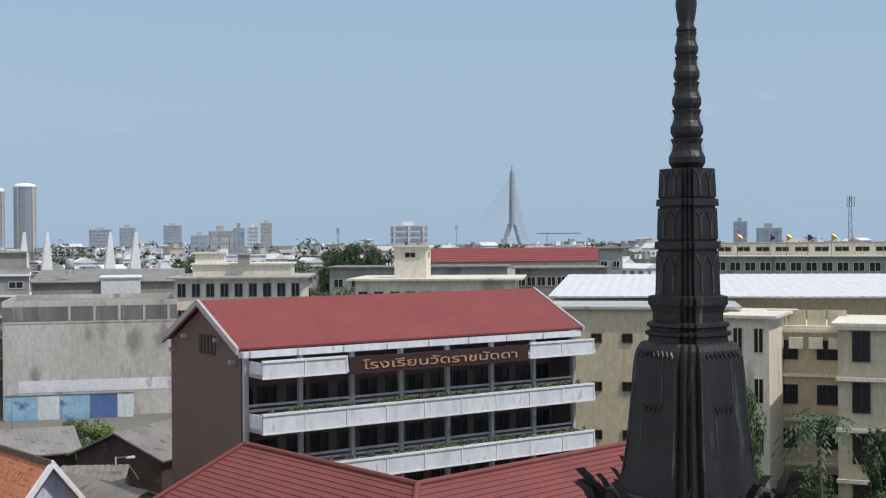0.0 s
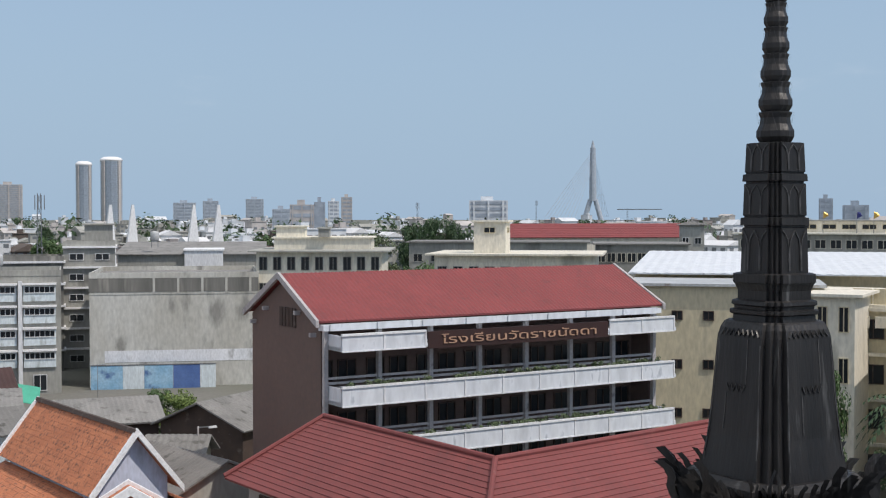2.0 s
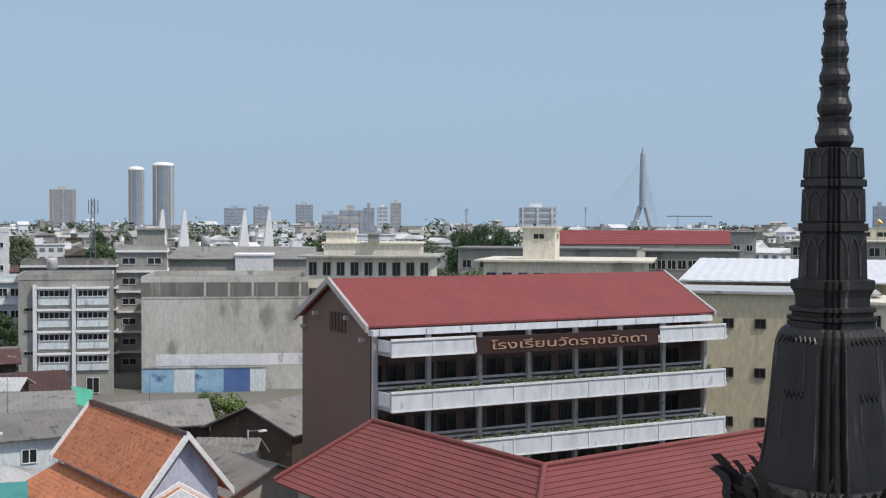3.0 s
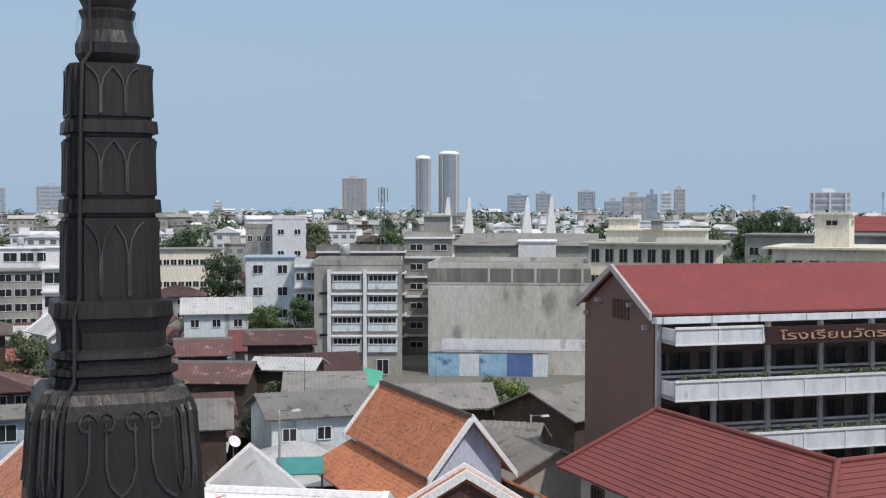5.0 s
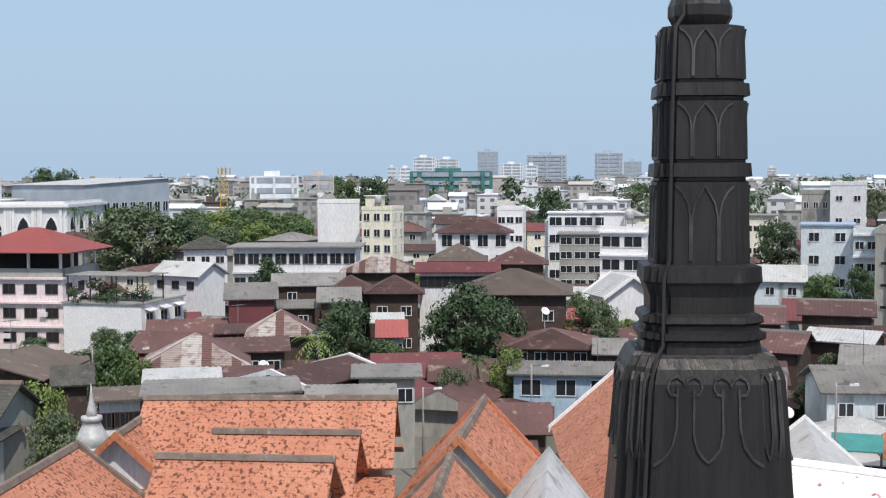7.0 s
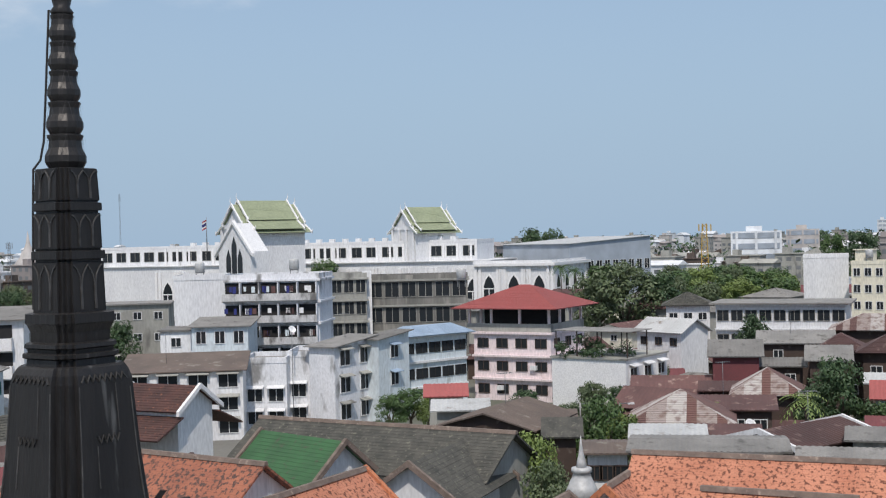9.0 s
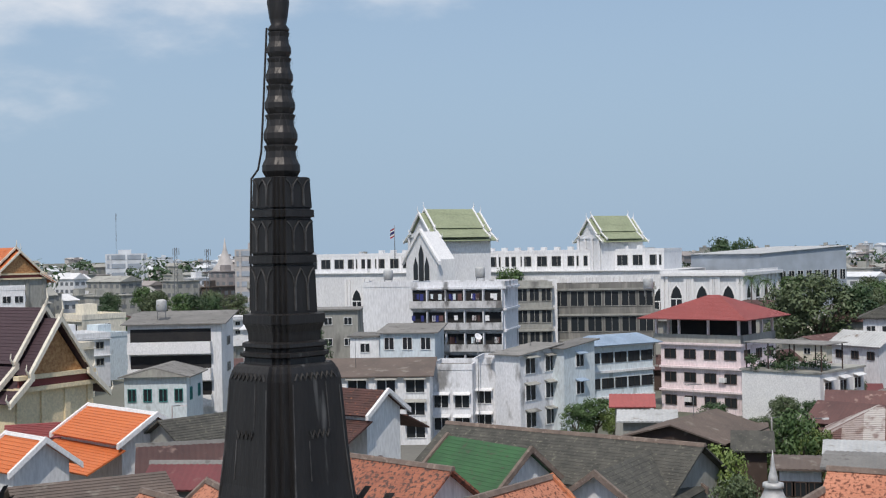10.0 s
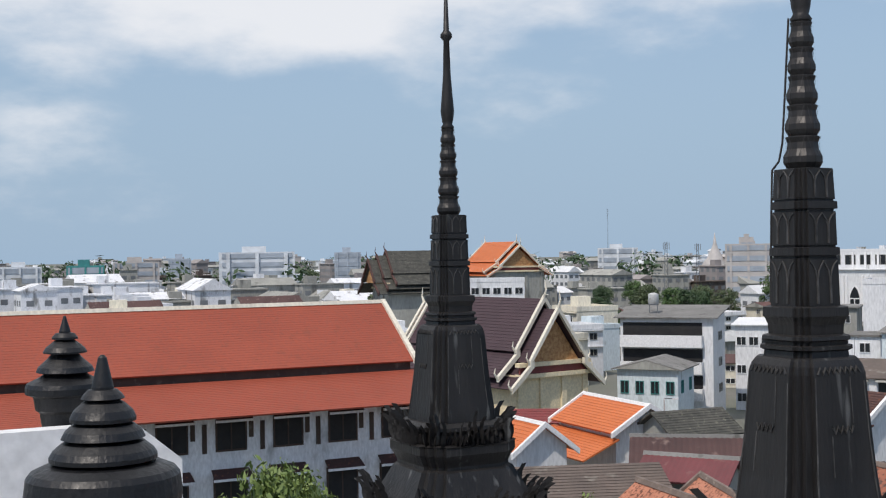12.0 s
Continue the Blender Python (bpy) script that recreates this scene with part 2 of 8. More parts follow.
M["flag_blue"] = surf("blue_cloth", (0.03, 0.04, 0.20), None, 1, 0.8, 0.0)
M["mural_blue"] = surf("blue_painted_panel", (0.22, 0.42, 0.60), (0.34, 0.52, 0.66), 0.5, 0.7, 0.05, 4, (0.08, 0.16, 0.34), 0.6, 0.58)
M["mural_dark"] = surf("dark_blue_painted_panel", (0.06, 0.12, 0.32), (0.10, 0.18, 0.40), 0.4, 0.7, 0.05, 4, (0.55, 0.50, 0.50), 0.5, 0.62)
# aerial haze painted into the base colours: facades and glass paler, bluer
M["far_grey"] = surf("hazed_grey_facade", (0.40, 0.45, 0.51), (0.35, 0.40, 0.46), 0.02, 0.8, 0.0, 0.3)
M["far_white"] = surf("hazed_white_facade", (0.68, 0.71, 0.74), (0.58, 0.61, 0.64), 0.02, 0.8, 0.0, 0.3, vary=0.1)
M["far_beige"] = surf("hazed_beige_facade", (0.48, 0.45, 0.43), (0.42, 0.40, 0.39), 0.02, 0.8, 0.0, 0.3)
M["far_glass"] = surf("hazed_blue_glass", (0.29, 0.335, 0.39), (0.33, 0.375, 0.43), 0.02, 0.6, 0.0, 0.3)
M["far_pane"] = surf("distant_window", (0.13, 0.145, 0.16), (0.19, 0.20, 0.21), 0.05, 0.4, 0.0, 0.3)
M["green_glass"] = surf("distant_green_glass", (0.05, 0.17, 0.17), (0.06, 0.20, 0.19), 0.02, 0.25, 0.0, 0.3)
M["ground"] = surf("town_ground", (0.17, 0.165, 0.15), (0.12, 0.13, 0.10), 0.03, 0.95, 0.1, 1.5, (0.055, 0.075, 0.035), 0.02, 0.55)
M["bark"] = surf("bark", (0.11, 0.085, 0.065), (0.08, 0.062, 0.05), 2.0, 0.9, 0.4, 12)
for key, a, b_ in (("leaf", (0.048, 0.085, 0.026), (0.030, 0.060, 0.018)), ("leaf_dark", (0.030, 0.058, 0.022), (0.020, 0.042, 0.016)),
                   ("leaf_light", (0.10, 0.14, 0.035), (0.075, 0.11, 0.03)), ("leaf_grey", (0.060, 0.082, 0.038), (0.045, 0.065, 0.03))):
    M[key] = surf("foliage_" + key, tuple(1.6 * q for q in a), tuple(1.6 * q for q in b_), 0.7, 0.6, 0.0, 3.0, vary=0.1)


def sheets(name, tones, width=0.85):
    """Roof sheets laid side by side up the slope, each sheet of one of the tones, with stains across them."""
    m = surf(name, tones[0], None, 0.5, 0.8, 0.2, 6)
    n, l = m.node_tree.nodes, m.node_tree.links
    b = n["Principled BSDF"]
    tc = n.new("ShaderNodeTexCoord")
    cr = n.new("ShaderNodeVectorMath")
    cr.operation = "CROSS_PRODUCT"
    cr.inputs[1].default_value = (0, 0, 1)
    l.new(tc.outputs["Normal"], cr.inputs[0])
    nm = n.new("ShaderNodeVectorMath")
    nm.operation = "NORMALIZE"
    l.new(cr.outputs[0], nm.inputs[0])
    dt = n.new("ShaderNodeVectorMath")
    dt.operation = "DOT_PRODUCT"
    l.new(nm.outputs[0], dt.inputs[0])
    l.new(tc.outputs["Object"], dt.inputs[1])
    sn = n.new("ShaderNodeMath")
    sn.operation = "SNAP"
    l.new(dt.outputs["Value"], sn.inputs[0])
    sn.inputs[1].default_value = width
    wnz = n.new("ShaderNodeTexWhiteNoise")
    wnz.noise_dimensions = "1D"
    l.new(sn.outputs[0], wnz.inputs["W"])
    cr_ = n.new("ShaderNodeValToRGB")
    cr_.color_ramp.interpolation = "CONSTANT"
    els = cr_.color_ramp.elements
    while len(els) < len(tones):
        els.new(0.5)
    for i, c in enumerate(tones):
        els[i].position, els[i].color = i / len(tones), (*c, 1)
    l.new(wnz.outputs["Value"], cr_.inputs[0])
    stain = n.new("ShaderNodeTexNoise")
    stain.inputs["Scale"].default_value, stain.inputs["Detail"].default_value = 1.4, 6.0
    l.new(tc.outputs["Object"], stain.inputs["Vector"])
    fac = n.new("ShaderNodeMapRange")
    fac.inputs["From Min"].default_value, fac.inputs["From Max"].default_value = 0.48, 0.66
    fac.inputs["To Max"].default_value = 0.75
    l.new(stain.outputs["Fac"], fac.inputs["Value"])
    mx = n.new("ShaderNodeMix")
    mx.data_type = "RGBA"
    l.new(fac.outputs[0], mx.inputs[0])
    l.new(cr_.outputs[0], mx.inputs[6])
    mx.inputs[7].default_value = (0.15, 0.085, 0.07, 1)
    l.new(mx.outputs[2], b.inputs["Base Color"])
    return m


M["rust_striped"] = sheets("patched_rusty_and_white_sheets", ((0.11, 0.06, 0.055), (0.45, 0.42, 0.40), (0.15, 0.075, 0.065), (0.32, 0.27, 0.25), (0.12, 0.065, 0.06)))


def glass():
    m = bpy.data.materials.new("window_glass")
    m.use_nodes = True
    b = m.node_tree.nodes["Principled BSDF"]
    b.inputs["Base Color"].default_value = (0.022, 0.026, 0.030, 1)
    b.inputs["Roughness"].default_value = 0.22
    b.inputs["Specular IOR Level"].default_value = 0.35
    return m


M["glass"] = glass()


# ---- builders ----
def bearing(az, d):
    """A spot by its bearing from the lookout (degrees, counter-clockwise from +y) and its distance in metres."""
    return Vector((-d * math.sin(radians(az)), d * math.cos(radians(az))))


def thing(name, x, y, z, h, label, category, group="", kind=""):
    e = new(name)
    e.empty_display_size = 0.2
    e.matrix_basis = pose(x, y, z, 0, 0, h)
    return tagged(e, label, category, group, kind)


def part(name, me, mat, parent, label="", at=None):
    if isinstance(me, bmesh.types.BMesh):
        bm, me = me, bpy.data.meshes.new(name)
        bm.to_mesh(me)
        bm.free()
    if not me.materials:
        me.materials.append(M[mat])
    ob = new(name, me)
    ob.parent = parent
    if at is not None:
        ob.matrix_basis = at
    if label:
        ob["label"] = label
    return ob


def mesh(name, verts, faces, smooth=False):
    me = bpy.data.meshes.new(name)
    me.from_pydata([tuple(v) for v in verts], [], faces)
    if smooth:
        me.polygons.foreach_set("use_smooth", [True] * len(me.polygons))
    me.update()
    return me


BOXF = [(0, 3, 2, 1), (4, 5, 6, 7), (0, 1, 5, 4), (1, 2, 6, 5), (2, 3, 7, 6), (3, 0, 4, 7)]


def boxes(name, items):
    """One mesh of boxes (x0, x1, y0, y1, z0, z1)."""
    v, f = [], []
    for x0, x1, y0, y1, z0, z1 in items:
        k = len(v)
        v += [(x0, y0, z0), (x1, y0, z0), (x1, y1, z0), (x0, y1, z0), (x0, y0, z1), (x1, y0, z1), (x1, y1, z1), (x0, y1, z1)]
        f += [tuple(i + k for i in q) for q in BOXF]
    return mesh(name, v, f)


def prism(name, poly, x0, x1):
    """A (y, z) outline drawn out along x."""
    n = len(poly)
    v = [(x0, y, z) for y, z in poly] + [(x1, y, z) for y, z in poly]
    f = [tuple(range(n))[::-1], tuple(range(n, 2 * n))] + [(i, (i + 1) % n, n + (i + 1) % n, n + i) for i in range(n)]
    return mesh(name, v, f)


CACHE = {}


def cached(key, make, mat):
    if key not in CACHE:
        CACHE[key] = make()
        CACHE[key].materials.append(M[mat])
    return CACHE[key]


def cells(name, ys, zs, solid, x0, x1, back=False):
    """A slab of cells between the cuts ys and zs, kept where solid(i, j), with panes at its back if asked; one connected mesh."""
    idx, v, f = {}, [], []

    def vert(i, j, k):
        if (i, j, k) not in idx:
            idx[i, j, k] = len(v)
            v.append(((x0, x1)[k], ys[i], zs[j]))
        return idx[i, j, k]
    ny, nz = len(ys) - 1, len(zs) - 1

    def on(i, j):
        return 0 <= i < ny and 0 <= j < nz and solid(i, j)
    for i in range(ny):
        for j in range(nz):
            if not on(i, j):
                if back:
                    f.append([vert(i, j, 1), vert(i, j + 1, 1), vert(i + 1, j + 1, 1), vert(i + 1, j, 1)])
                continue
            f.append([vert(i, j, 0), vert(i, j + 1, 0), vert(i + 1, j + 1, 0), vert(i + 1, j, 0)])
            f.append([vert(i, j, 1), vert(i + 1, j, 1), vert(i + 1, j + 1, 1), vert(i, j + 1, 1)])
            for di, dj, p, q in ((-1, 0, (i, j), (i, j + 1)), (1, 0, (i + 1, j + 1), (i + 1, j)), (0, -1, (i + 1, j), (i, j)), (0, 1, (i, j + 1), (i + 1, j + 1))):
                if not on(i + di, j + dj):
                    f.append([vert(*p, 0), vert(*p, 1), vert(*q, 1), vert(*q, 0)])
    return mesh(name, v, f)


def window(parent, face, along, z, w, h, mat="white", name="window", hood=None, panes=2, single=False):
    """A framed window on the front face (x = face, looking -x) or on the side (y = face, looking -y) of a block."""
    side, at = face
    key = (round(w, 2), round(h, 2), mat, panes, single)
    t = 0.07 if w < 2.5 else 0.1

    def make():
        ys = [-w / 2, -w / 2 + t]
        for i in range(1, panes):
            y = -w / 2 + w * i / panes
            ys += [y - 0.035, y + 0.035]
        ys += [w / 2 - t, w / 2]
        if not single:
            return cells("window_frame", ys, [0, t, h - t, h], lambda i, j: j != 1 or i % 2 == 0, -0.09, 0.02)
        me = cells("window", ys, [0, t, h - t, h], lambda i, j: j != 1 or i % 2 == 0, -0.09, 0.0, True)
        me.materials.append(M[mat])
        me.materials.append(M["glass"])
        for pl in me.polygons:
            c = pl.center
            if abs(c.x) < 1e-4 and pl.normal.x < -0.5:
                pl.material_index = 1
        return me
    m = pose(at, along, z) if side == "f" else pose(along, at, z, 0, 0, 90)
    if single:
        key = ("single",) + key
        if key not in CACHE:
            CACHE[key] = make()
        return part(name, CACHE[key], mat, parent, at=m)
    fr = cached(("frame",) + key, make, mat)
    pn = cached(("pane",) + key, lambda: boxes("pane", [(-0.015, 0.02, -w / 2 + t - .01, w / 2 - t + .01, t - .01, h - t + .01)]), "glass")
    ob = part(name, fr, mat, parent, at=m)
    part("pane", pn, "glass", ob)
    if hood:
        hd = cached(("hood", round(w, 2), hood), lambda: mesh("hood", [(0, -w / 2 - 0.15, h + 0.25), (0, w / 2 + 0.15, h + 0.25), (-0.75, w / 2 + 0.15, h), (-0.75, -w / 2 - 0.15, h),
                    (0, -w / 2 - 0.15, h + 0.33), (0, w / 2 + 0.15, h + 0.33), (-0.75, w / 2 + 0.15, h + 0.08), (-0.75, -w / 2 - 0.15, h + 0.08)], BOXF), hood)
        part("hood", hd, hood, ob)
    return ob


def block(name, label, azl, azc, azr, d, phi, top, wall="white", storeys=3, bays=(4, 2), depth=None, width=None, win=(1.3, 1.2), roof="flat",
          roof_mat="asbestos", rise=1.6, over=0.5, ledge=None, hood=None, cat="building", frame_mat="white", sill=0.9, base=0.0, skip=(), tank=False, group=""):
    """A block with its near corner at bearing azc: the front runs to bearing azl, turned phi degrees away; the side runs to azr."""
    c = bearing(azc, d)
    fwd = c.normalized()
    left = Vector((-fwd.y, fwd.x))
    a = left * math.cos(radians(phi)) + fwd * math.sin(radians(phi))
    b = -left * math.sin(radians(phi)) + fwd * math.cos(radians(phi))

    def reach(az, u):
        r = bearing(az, 1.0)
        den = u.x * r.y - u.y * r.x
        return (c.y * r.x - c.x * r.y) / den
    w = width or reach(azl, a)
    dep = depth or min(30.0, reach(azr, b))
    t = thing(name, c.x, c.y, base, math.degrees(math.atan2(b.y, b.x)), label, cat, group)
    top = top - base
    part("wall", boxes("wall", [(0, dep, 0, w, 0, top)]), wall, t)
    sh = top / storeys
    ww, wh = win
    for s in range(storeys):
        z = s * sh + sill * sh / 3.0
        if s in skip:
            continue
        for i in range(bays[0]):
            window(t, ("f", -0.02), w * (i + 0.5) / bays[0], z, min(ww, w / bays[0] * 0.85), min(wh, sh * 0.6), frame_mat, hood=hood, single=d > 175)
        for i in range(bays[1]):
            window(t, ("s", -0.02), dep * (i + 0.5) / bays[1], z, min(ww, dep / bays[1] * 0.85), min(wh, sh * 0.6), frame_mat, hood=hood, single=d > 175)
    if ledge:
        for s in range(1, storeys + 1):
            part("ledge", boxes("ledge", [(-0.45, -0.02, -0.3, w + 0.1, s * sh - 0.28, s * sh), (-0.02, dep, -0.3, -0.02, s * sh - 0.28, s * sh)]), ledge, t)
    if roof == "flat":
        part("parapet", boxes("parapet", [(-0.06, 0.14, -0.06, w + 0.06, top, top + 0.7), (dep - 0.14, dep + 0.06, -0.06, w + 0.06, top, top + 0.7),
                                         (0.14, dep - 0.14, -0.06, 0.14, top, top + 0.7), (0.14, dep - 0.14, w - 0.14, w + 0.06, top, top + 0.7)]), wall, t)
        part("roof", boxes("roof", [(0.14, dep - 0.14, 0.14, w - 0.14, top, top + 0.12)]), roof_mat, t)
        if tank:
            part("stair_head", boxes("stair_head", [(dep * 0.4, dep * 0.4 + 3, w * 0.55, w * 0.55 + 3, top + 0.1, top + 2.6), (dep * 0.4 - 0.3, dep * 0.4 + 3.3, w * 0.55 - 0.3, w * 0.55 + 3.3, top + 2.6, top + 2.75)]), wall, t)
    elif roof == "slab":
        part("roof", boxes("roof", [(-over, dep + over, -over, w + over, top, top + 0.22)]), roof_mat, t)
    elif roof == "shed":
        v = [(-over, -over, top + 0.05), (dep + over, -over, top + rise), (dep + over, w + over, top + rise), (-over, w + over, top + 0.05)]
        part("roof", mesh("roof", v + [(x, y, z + 0.12) for x, y, z in v], BOXF), roof_mat, t)
        part("gable_wall", mesh("gable_wall", [(0, y, top - 0.1) for y in (0, w)] + [(dep, y, top - 0.1) for y in (0, w)] + [(0.2, y, top + 0.1) for y in (0.02, w - 0.02)] + [(dep, y, top + rise - 0.06) for y in (0.02, w - 0.02)],
                              [(0, 2, 6, 4), (1, 5, 7, 3), (2, 3, 7, 6), (0, 4, 5, 1)]), wall, t)
    elif roof in ("hip", "gable"):
        hip_roof(t, -over, dep + over, -over, w + over, top, top + rise, roof_mat, roof == "hip")
    return t


def slope(name, p0, p1, e0, e1, mat, parent, course=0.34, rib=0.0, thick=0.12, step=0.035):
    """A roof slope between a ridge p0-p1 and an eave e0-e1 (upper left, upper right, lower left, lower right), with its courses stepped."""
    p0, p1, e0, e1 = (Vector(q) for q in (p0, p1, e0, e1))
    nrm = (p1 - p0 + (e1 - e0)).cross(e0 - p0 + (e1 - p1)).normalized()
    if nrm.z < 0:
        nrm = -nrm
    run = ((e0 - p0).length + (e1 - p1).length) / 2
    v, f = [], []
    low = nrm * -thick
    if rib:
        n = max(2, int((e1 - e0).length / rib) * 2)
        for i in range(n + 1):
            k = i / n
            up = nrm * (0.045 if i % 2 else 0.0)
            v += [p0.lerp(p1, k) + up, e0.lerp(e1, k) + up, e0.lerp(e1, k) + low, p0.lerp(p1, k) + low]
    else:
        m = max(1, round(run / course))
        rows = [(0.0, 0.0)]
        for i in range(1, m + 1):
            rows += [(i / m, step), (i / m, 0.0)]
        n = len(rows) - 1
        for a, up in rows:
            l_, r_ = p0.lerp(e0, a), p1.lerp(e1, a)
            v += [l_ + nrm * up, r_ + nrm * up, r_ + low, l_ + low]
    for i in range(n):
        k = 4 * i
        f += [(k + j, k + (j + 1) % 4, k + 4 + (j + 1) % 4, k + 4 + j) for j in range(4)]
    f += [(3, 2, 1, 0), (4 * n, 4 * n + 1, 4 * n + 2, 4 * n + 3)]
    return part(name, mesh(name, v, f), mat, parent)


def hip_roof(t, x0, x1, y0, y1, z0, z1, mat, hip=True, rib=0.0, cap="asbestos"):
    lx, ly = x1 - x0, y1 - y0
    if lx >= ly:
        k = ly / 2 if hip else 0.0
        a, b = (x0 + k, (y0 + y1) / 2, z1), (x1 - k, (y0 + y1) / 2, z1)
        slope("roof_slope", a, b, (x0, y0, z0), (x1, y0, z0), mat, t, rib=rib)
        slope("roof_slope", b, a, (x1, y1, z0), (x0, y1, z0), mat, t, rib=rib)
        ends = ((a, (x0, y1, z0), (x0, y0, z0)), (b, (x1, y0, z0), (x1, y1, z0)))
    else:
        k = lx / 2 if hip else 0.0
        a, b = ((x0 + x1) / 2, y0 + k, z1), ((x0 + x1) / 2, y1 - k, z1)
        slope("roof_slope", a, b, (x0, y0, z0), (x0, y1, z0), mat, t, rib=rib)
        slope("roof_slope", b, a, (x1, y1, z0), (x1, y0, z0), mat, t, rib=rib)
        ends = ((a, (x0, y0, z0), (x1, y0, z0)), (b, (x1, y1, z0), (x0, y1, z0)))
    for q, e0, e1 in ends:
        if hip:
            slope("roof_slope", q, q, e0, e1, mat, t, rib=rib)
        else:
            part("gable_wall", mesh("gable_wall", [q, e0, e1], [(0, 1, 2)]), "grey_wall", t)
    return a, b


def gable(name, label, a, b, zr, ze, hw, roof="asbestos", wall="white", trim=None, cap=None, over=0.6, course=0.34, rib=0.0, base=0.0, cat="house",
          pediment=None, windows=0, inset=0.6, win=(1.2, 1.1), skirt=None, group="", step=0.035):
    """A house under a gable roof whose ridge runs from a to b, each (bearing, distance). skirt: (height of its foot, how far out) of a lower tier."""
    pa, pb = bearing(*a), bearing(*b)
    d = pb - pa
    length = d.length
    t = thing(name, pa.x, pa.y, base, math.degrees(math.atan2(d.y, d.x)), label, cat, group)
    zr, ze = zr - base, ze - base
    for s in (-1, 1):
        slope("roof_slope", (0, 0, zr), (length, 0, zr), (0, s * hw, ze), (length, s * hw, ze), roof, t, course, rib, step=step)
        if trim:
            for x in (0.0, length):
                o = 0.14
                v = [(x - o, 0, zr + 0.22), (x + o, 0, zr + 0.22), (x + o, s * (hw + 0.15), ze + 0.1), (x - o, s * (hw + 0.15), ze + 0.1),
                     (x - o, 0, zr - 0.22), (x + o, 0, zr - 0.22), (x + o, s * (hw + 0.15), ze - 0.34), (x - o, s * (hw + 0.15), ze - 0.34)]
                part("bargeboard", mesh("bargeboard", v, [(0, 1, 2, 3), (7, 6, 5, 4), (0, 3, 7, 4), (1, 5, 6, 2), (0, 4, 5, 1), (3, 2, 6, 7)]), trim, t)
    if cap:
        part("ridge_cap", prism("ridge_cap", [(-0.22, zr - 0.08), (-0.1, zr + 0.16), (0.1, zr + 0.16), (0.22, zr - 0.08)], -0.05, length + 0.05), cap, t)
    bw = hw - over
    zb = ze + (zr - ze) * over / hw
    out = [(-bw, 0), (bw, 0), (bw, zb - 0.16), (0, zr - 0.18), (-bw, zb - 0.16)]
    part("wall", prism("wall", out, inset, length - inset), wall, t)
    if pediment:
        for x in (inset - 0.06, length - inset + 0.002):
            k = 0.92
            part("pediment", prism("pediment", [(-bw * k, zb - 0.1), (bw * k, zb - 0.1), (0, zr - 0.5)], x, x + 0.058), pediment, t)
    if skirt:
        zs, out_ = skirt[0] - base, skirt[1]
        for s in (-1, 1):
            slope("roof_slope", (-0.1, s * (hw - 0.5), ze - 0.45), (length + 0.1, s * (hw - 0.5), ze - 0.45), (-0.1, s * (hw + out_), zs), (length + 0.1, s * (hw + out_), zs), roof, t, course, rib, step=step)
    for i in range(windows):
        x = inset + (length - 2 * inset) * (i + 0.5) / windows
        for s in (-1, 1):
            fr = window(t, ("s", 0), x, max(0.9, zb - 2.2), win[0], win[1], "white" if wall != "white" else "wood")
            fr.matrix_basis = pose(x, -bw - 0.02, max(0.8, zb - 2.1), 0, 0, 90) if s < 0 else pose(x, bw + 0.02, max(0.8, zb - 2.1), 0, 0, -90)
    return t


def leaf_cloud(name, centres, leaf, count, rnd):
    """Small leaf quads strewn over clumps (x, y, z, radius)."""
    v, f = [], []
    for cx, cy, cz, r in centres:
        for _ in range(count):
            u = Vector((rnd.gauss(0, 1), rnd.gauss(0, 1), rnd.gauss(0, 1))).normalized()
            p = Vector((cx, cy, cz)) + u * r * (0.55 + 0.5 * rnd.random())
            p.z = cz + (p.z - cz) * 0.8
            nrm = (u + Vector((rnd.uniform(-0.7, 0.7), rnd.uniform(-0.7, 0.7), rnd.uniform(-0.2, 0.9)))).normalized()
            a = nrm.orthogonal().normalized()
            a.rotate(Matrix.Rotation(rnd.uniform(0, 6.28), 3, nrm))
            bb = nrm.cross(a)
            s = leaf * rnd.uniform(0.6, 1.3)
            k = len(v)
            v += [p - a * s, p + bb * s * 0.45, p + a * s, p - bb * s * 0.45]
            f.append((k, k + 1, k + 2, k + 3))
    return mesh(name, v, f)


def limb(v, f, p, q, r0, r1, n=7):
    ax = (q - p).normalized()
    a = ax.orthogonal().normalized()
    b = ax.cross(a)
    k = len(v)
    for c, r in ((p, r0), (q, r1)):
        v += [c + (a * math.cos(6.2832 * i / n) + b * math.sin(6.2832 * i / n)) * r for i in range(n)]
    f += [(k + i, k + (i + 1) % n, k + n + (i + 1) % n, k + n + i) for i in range(n)]


TREES = {}


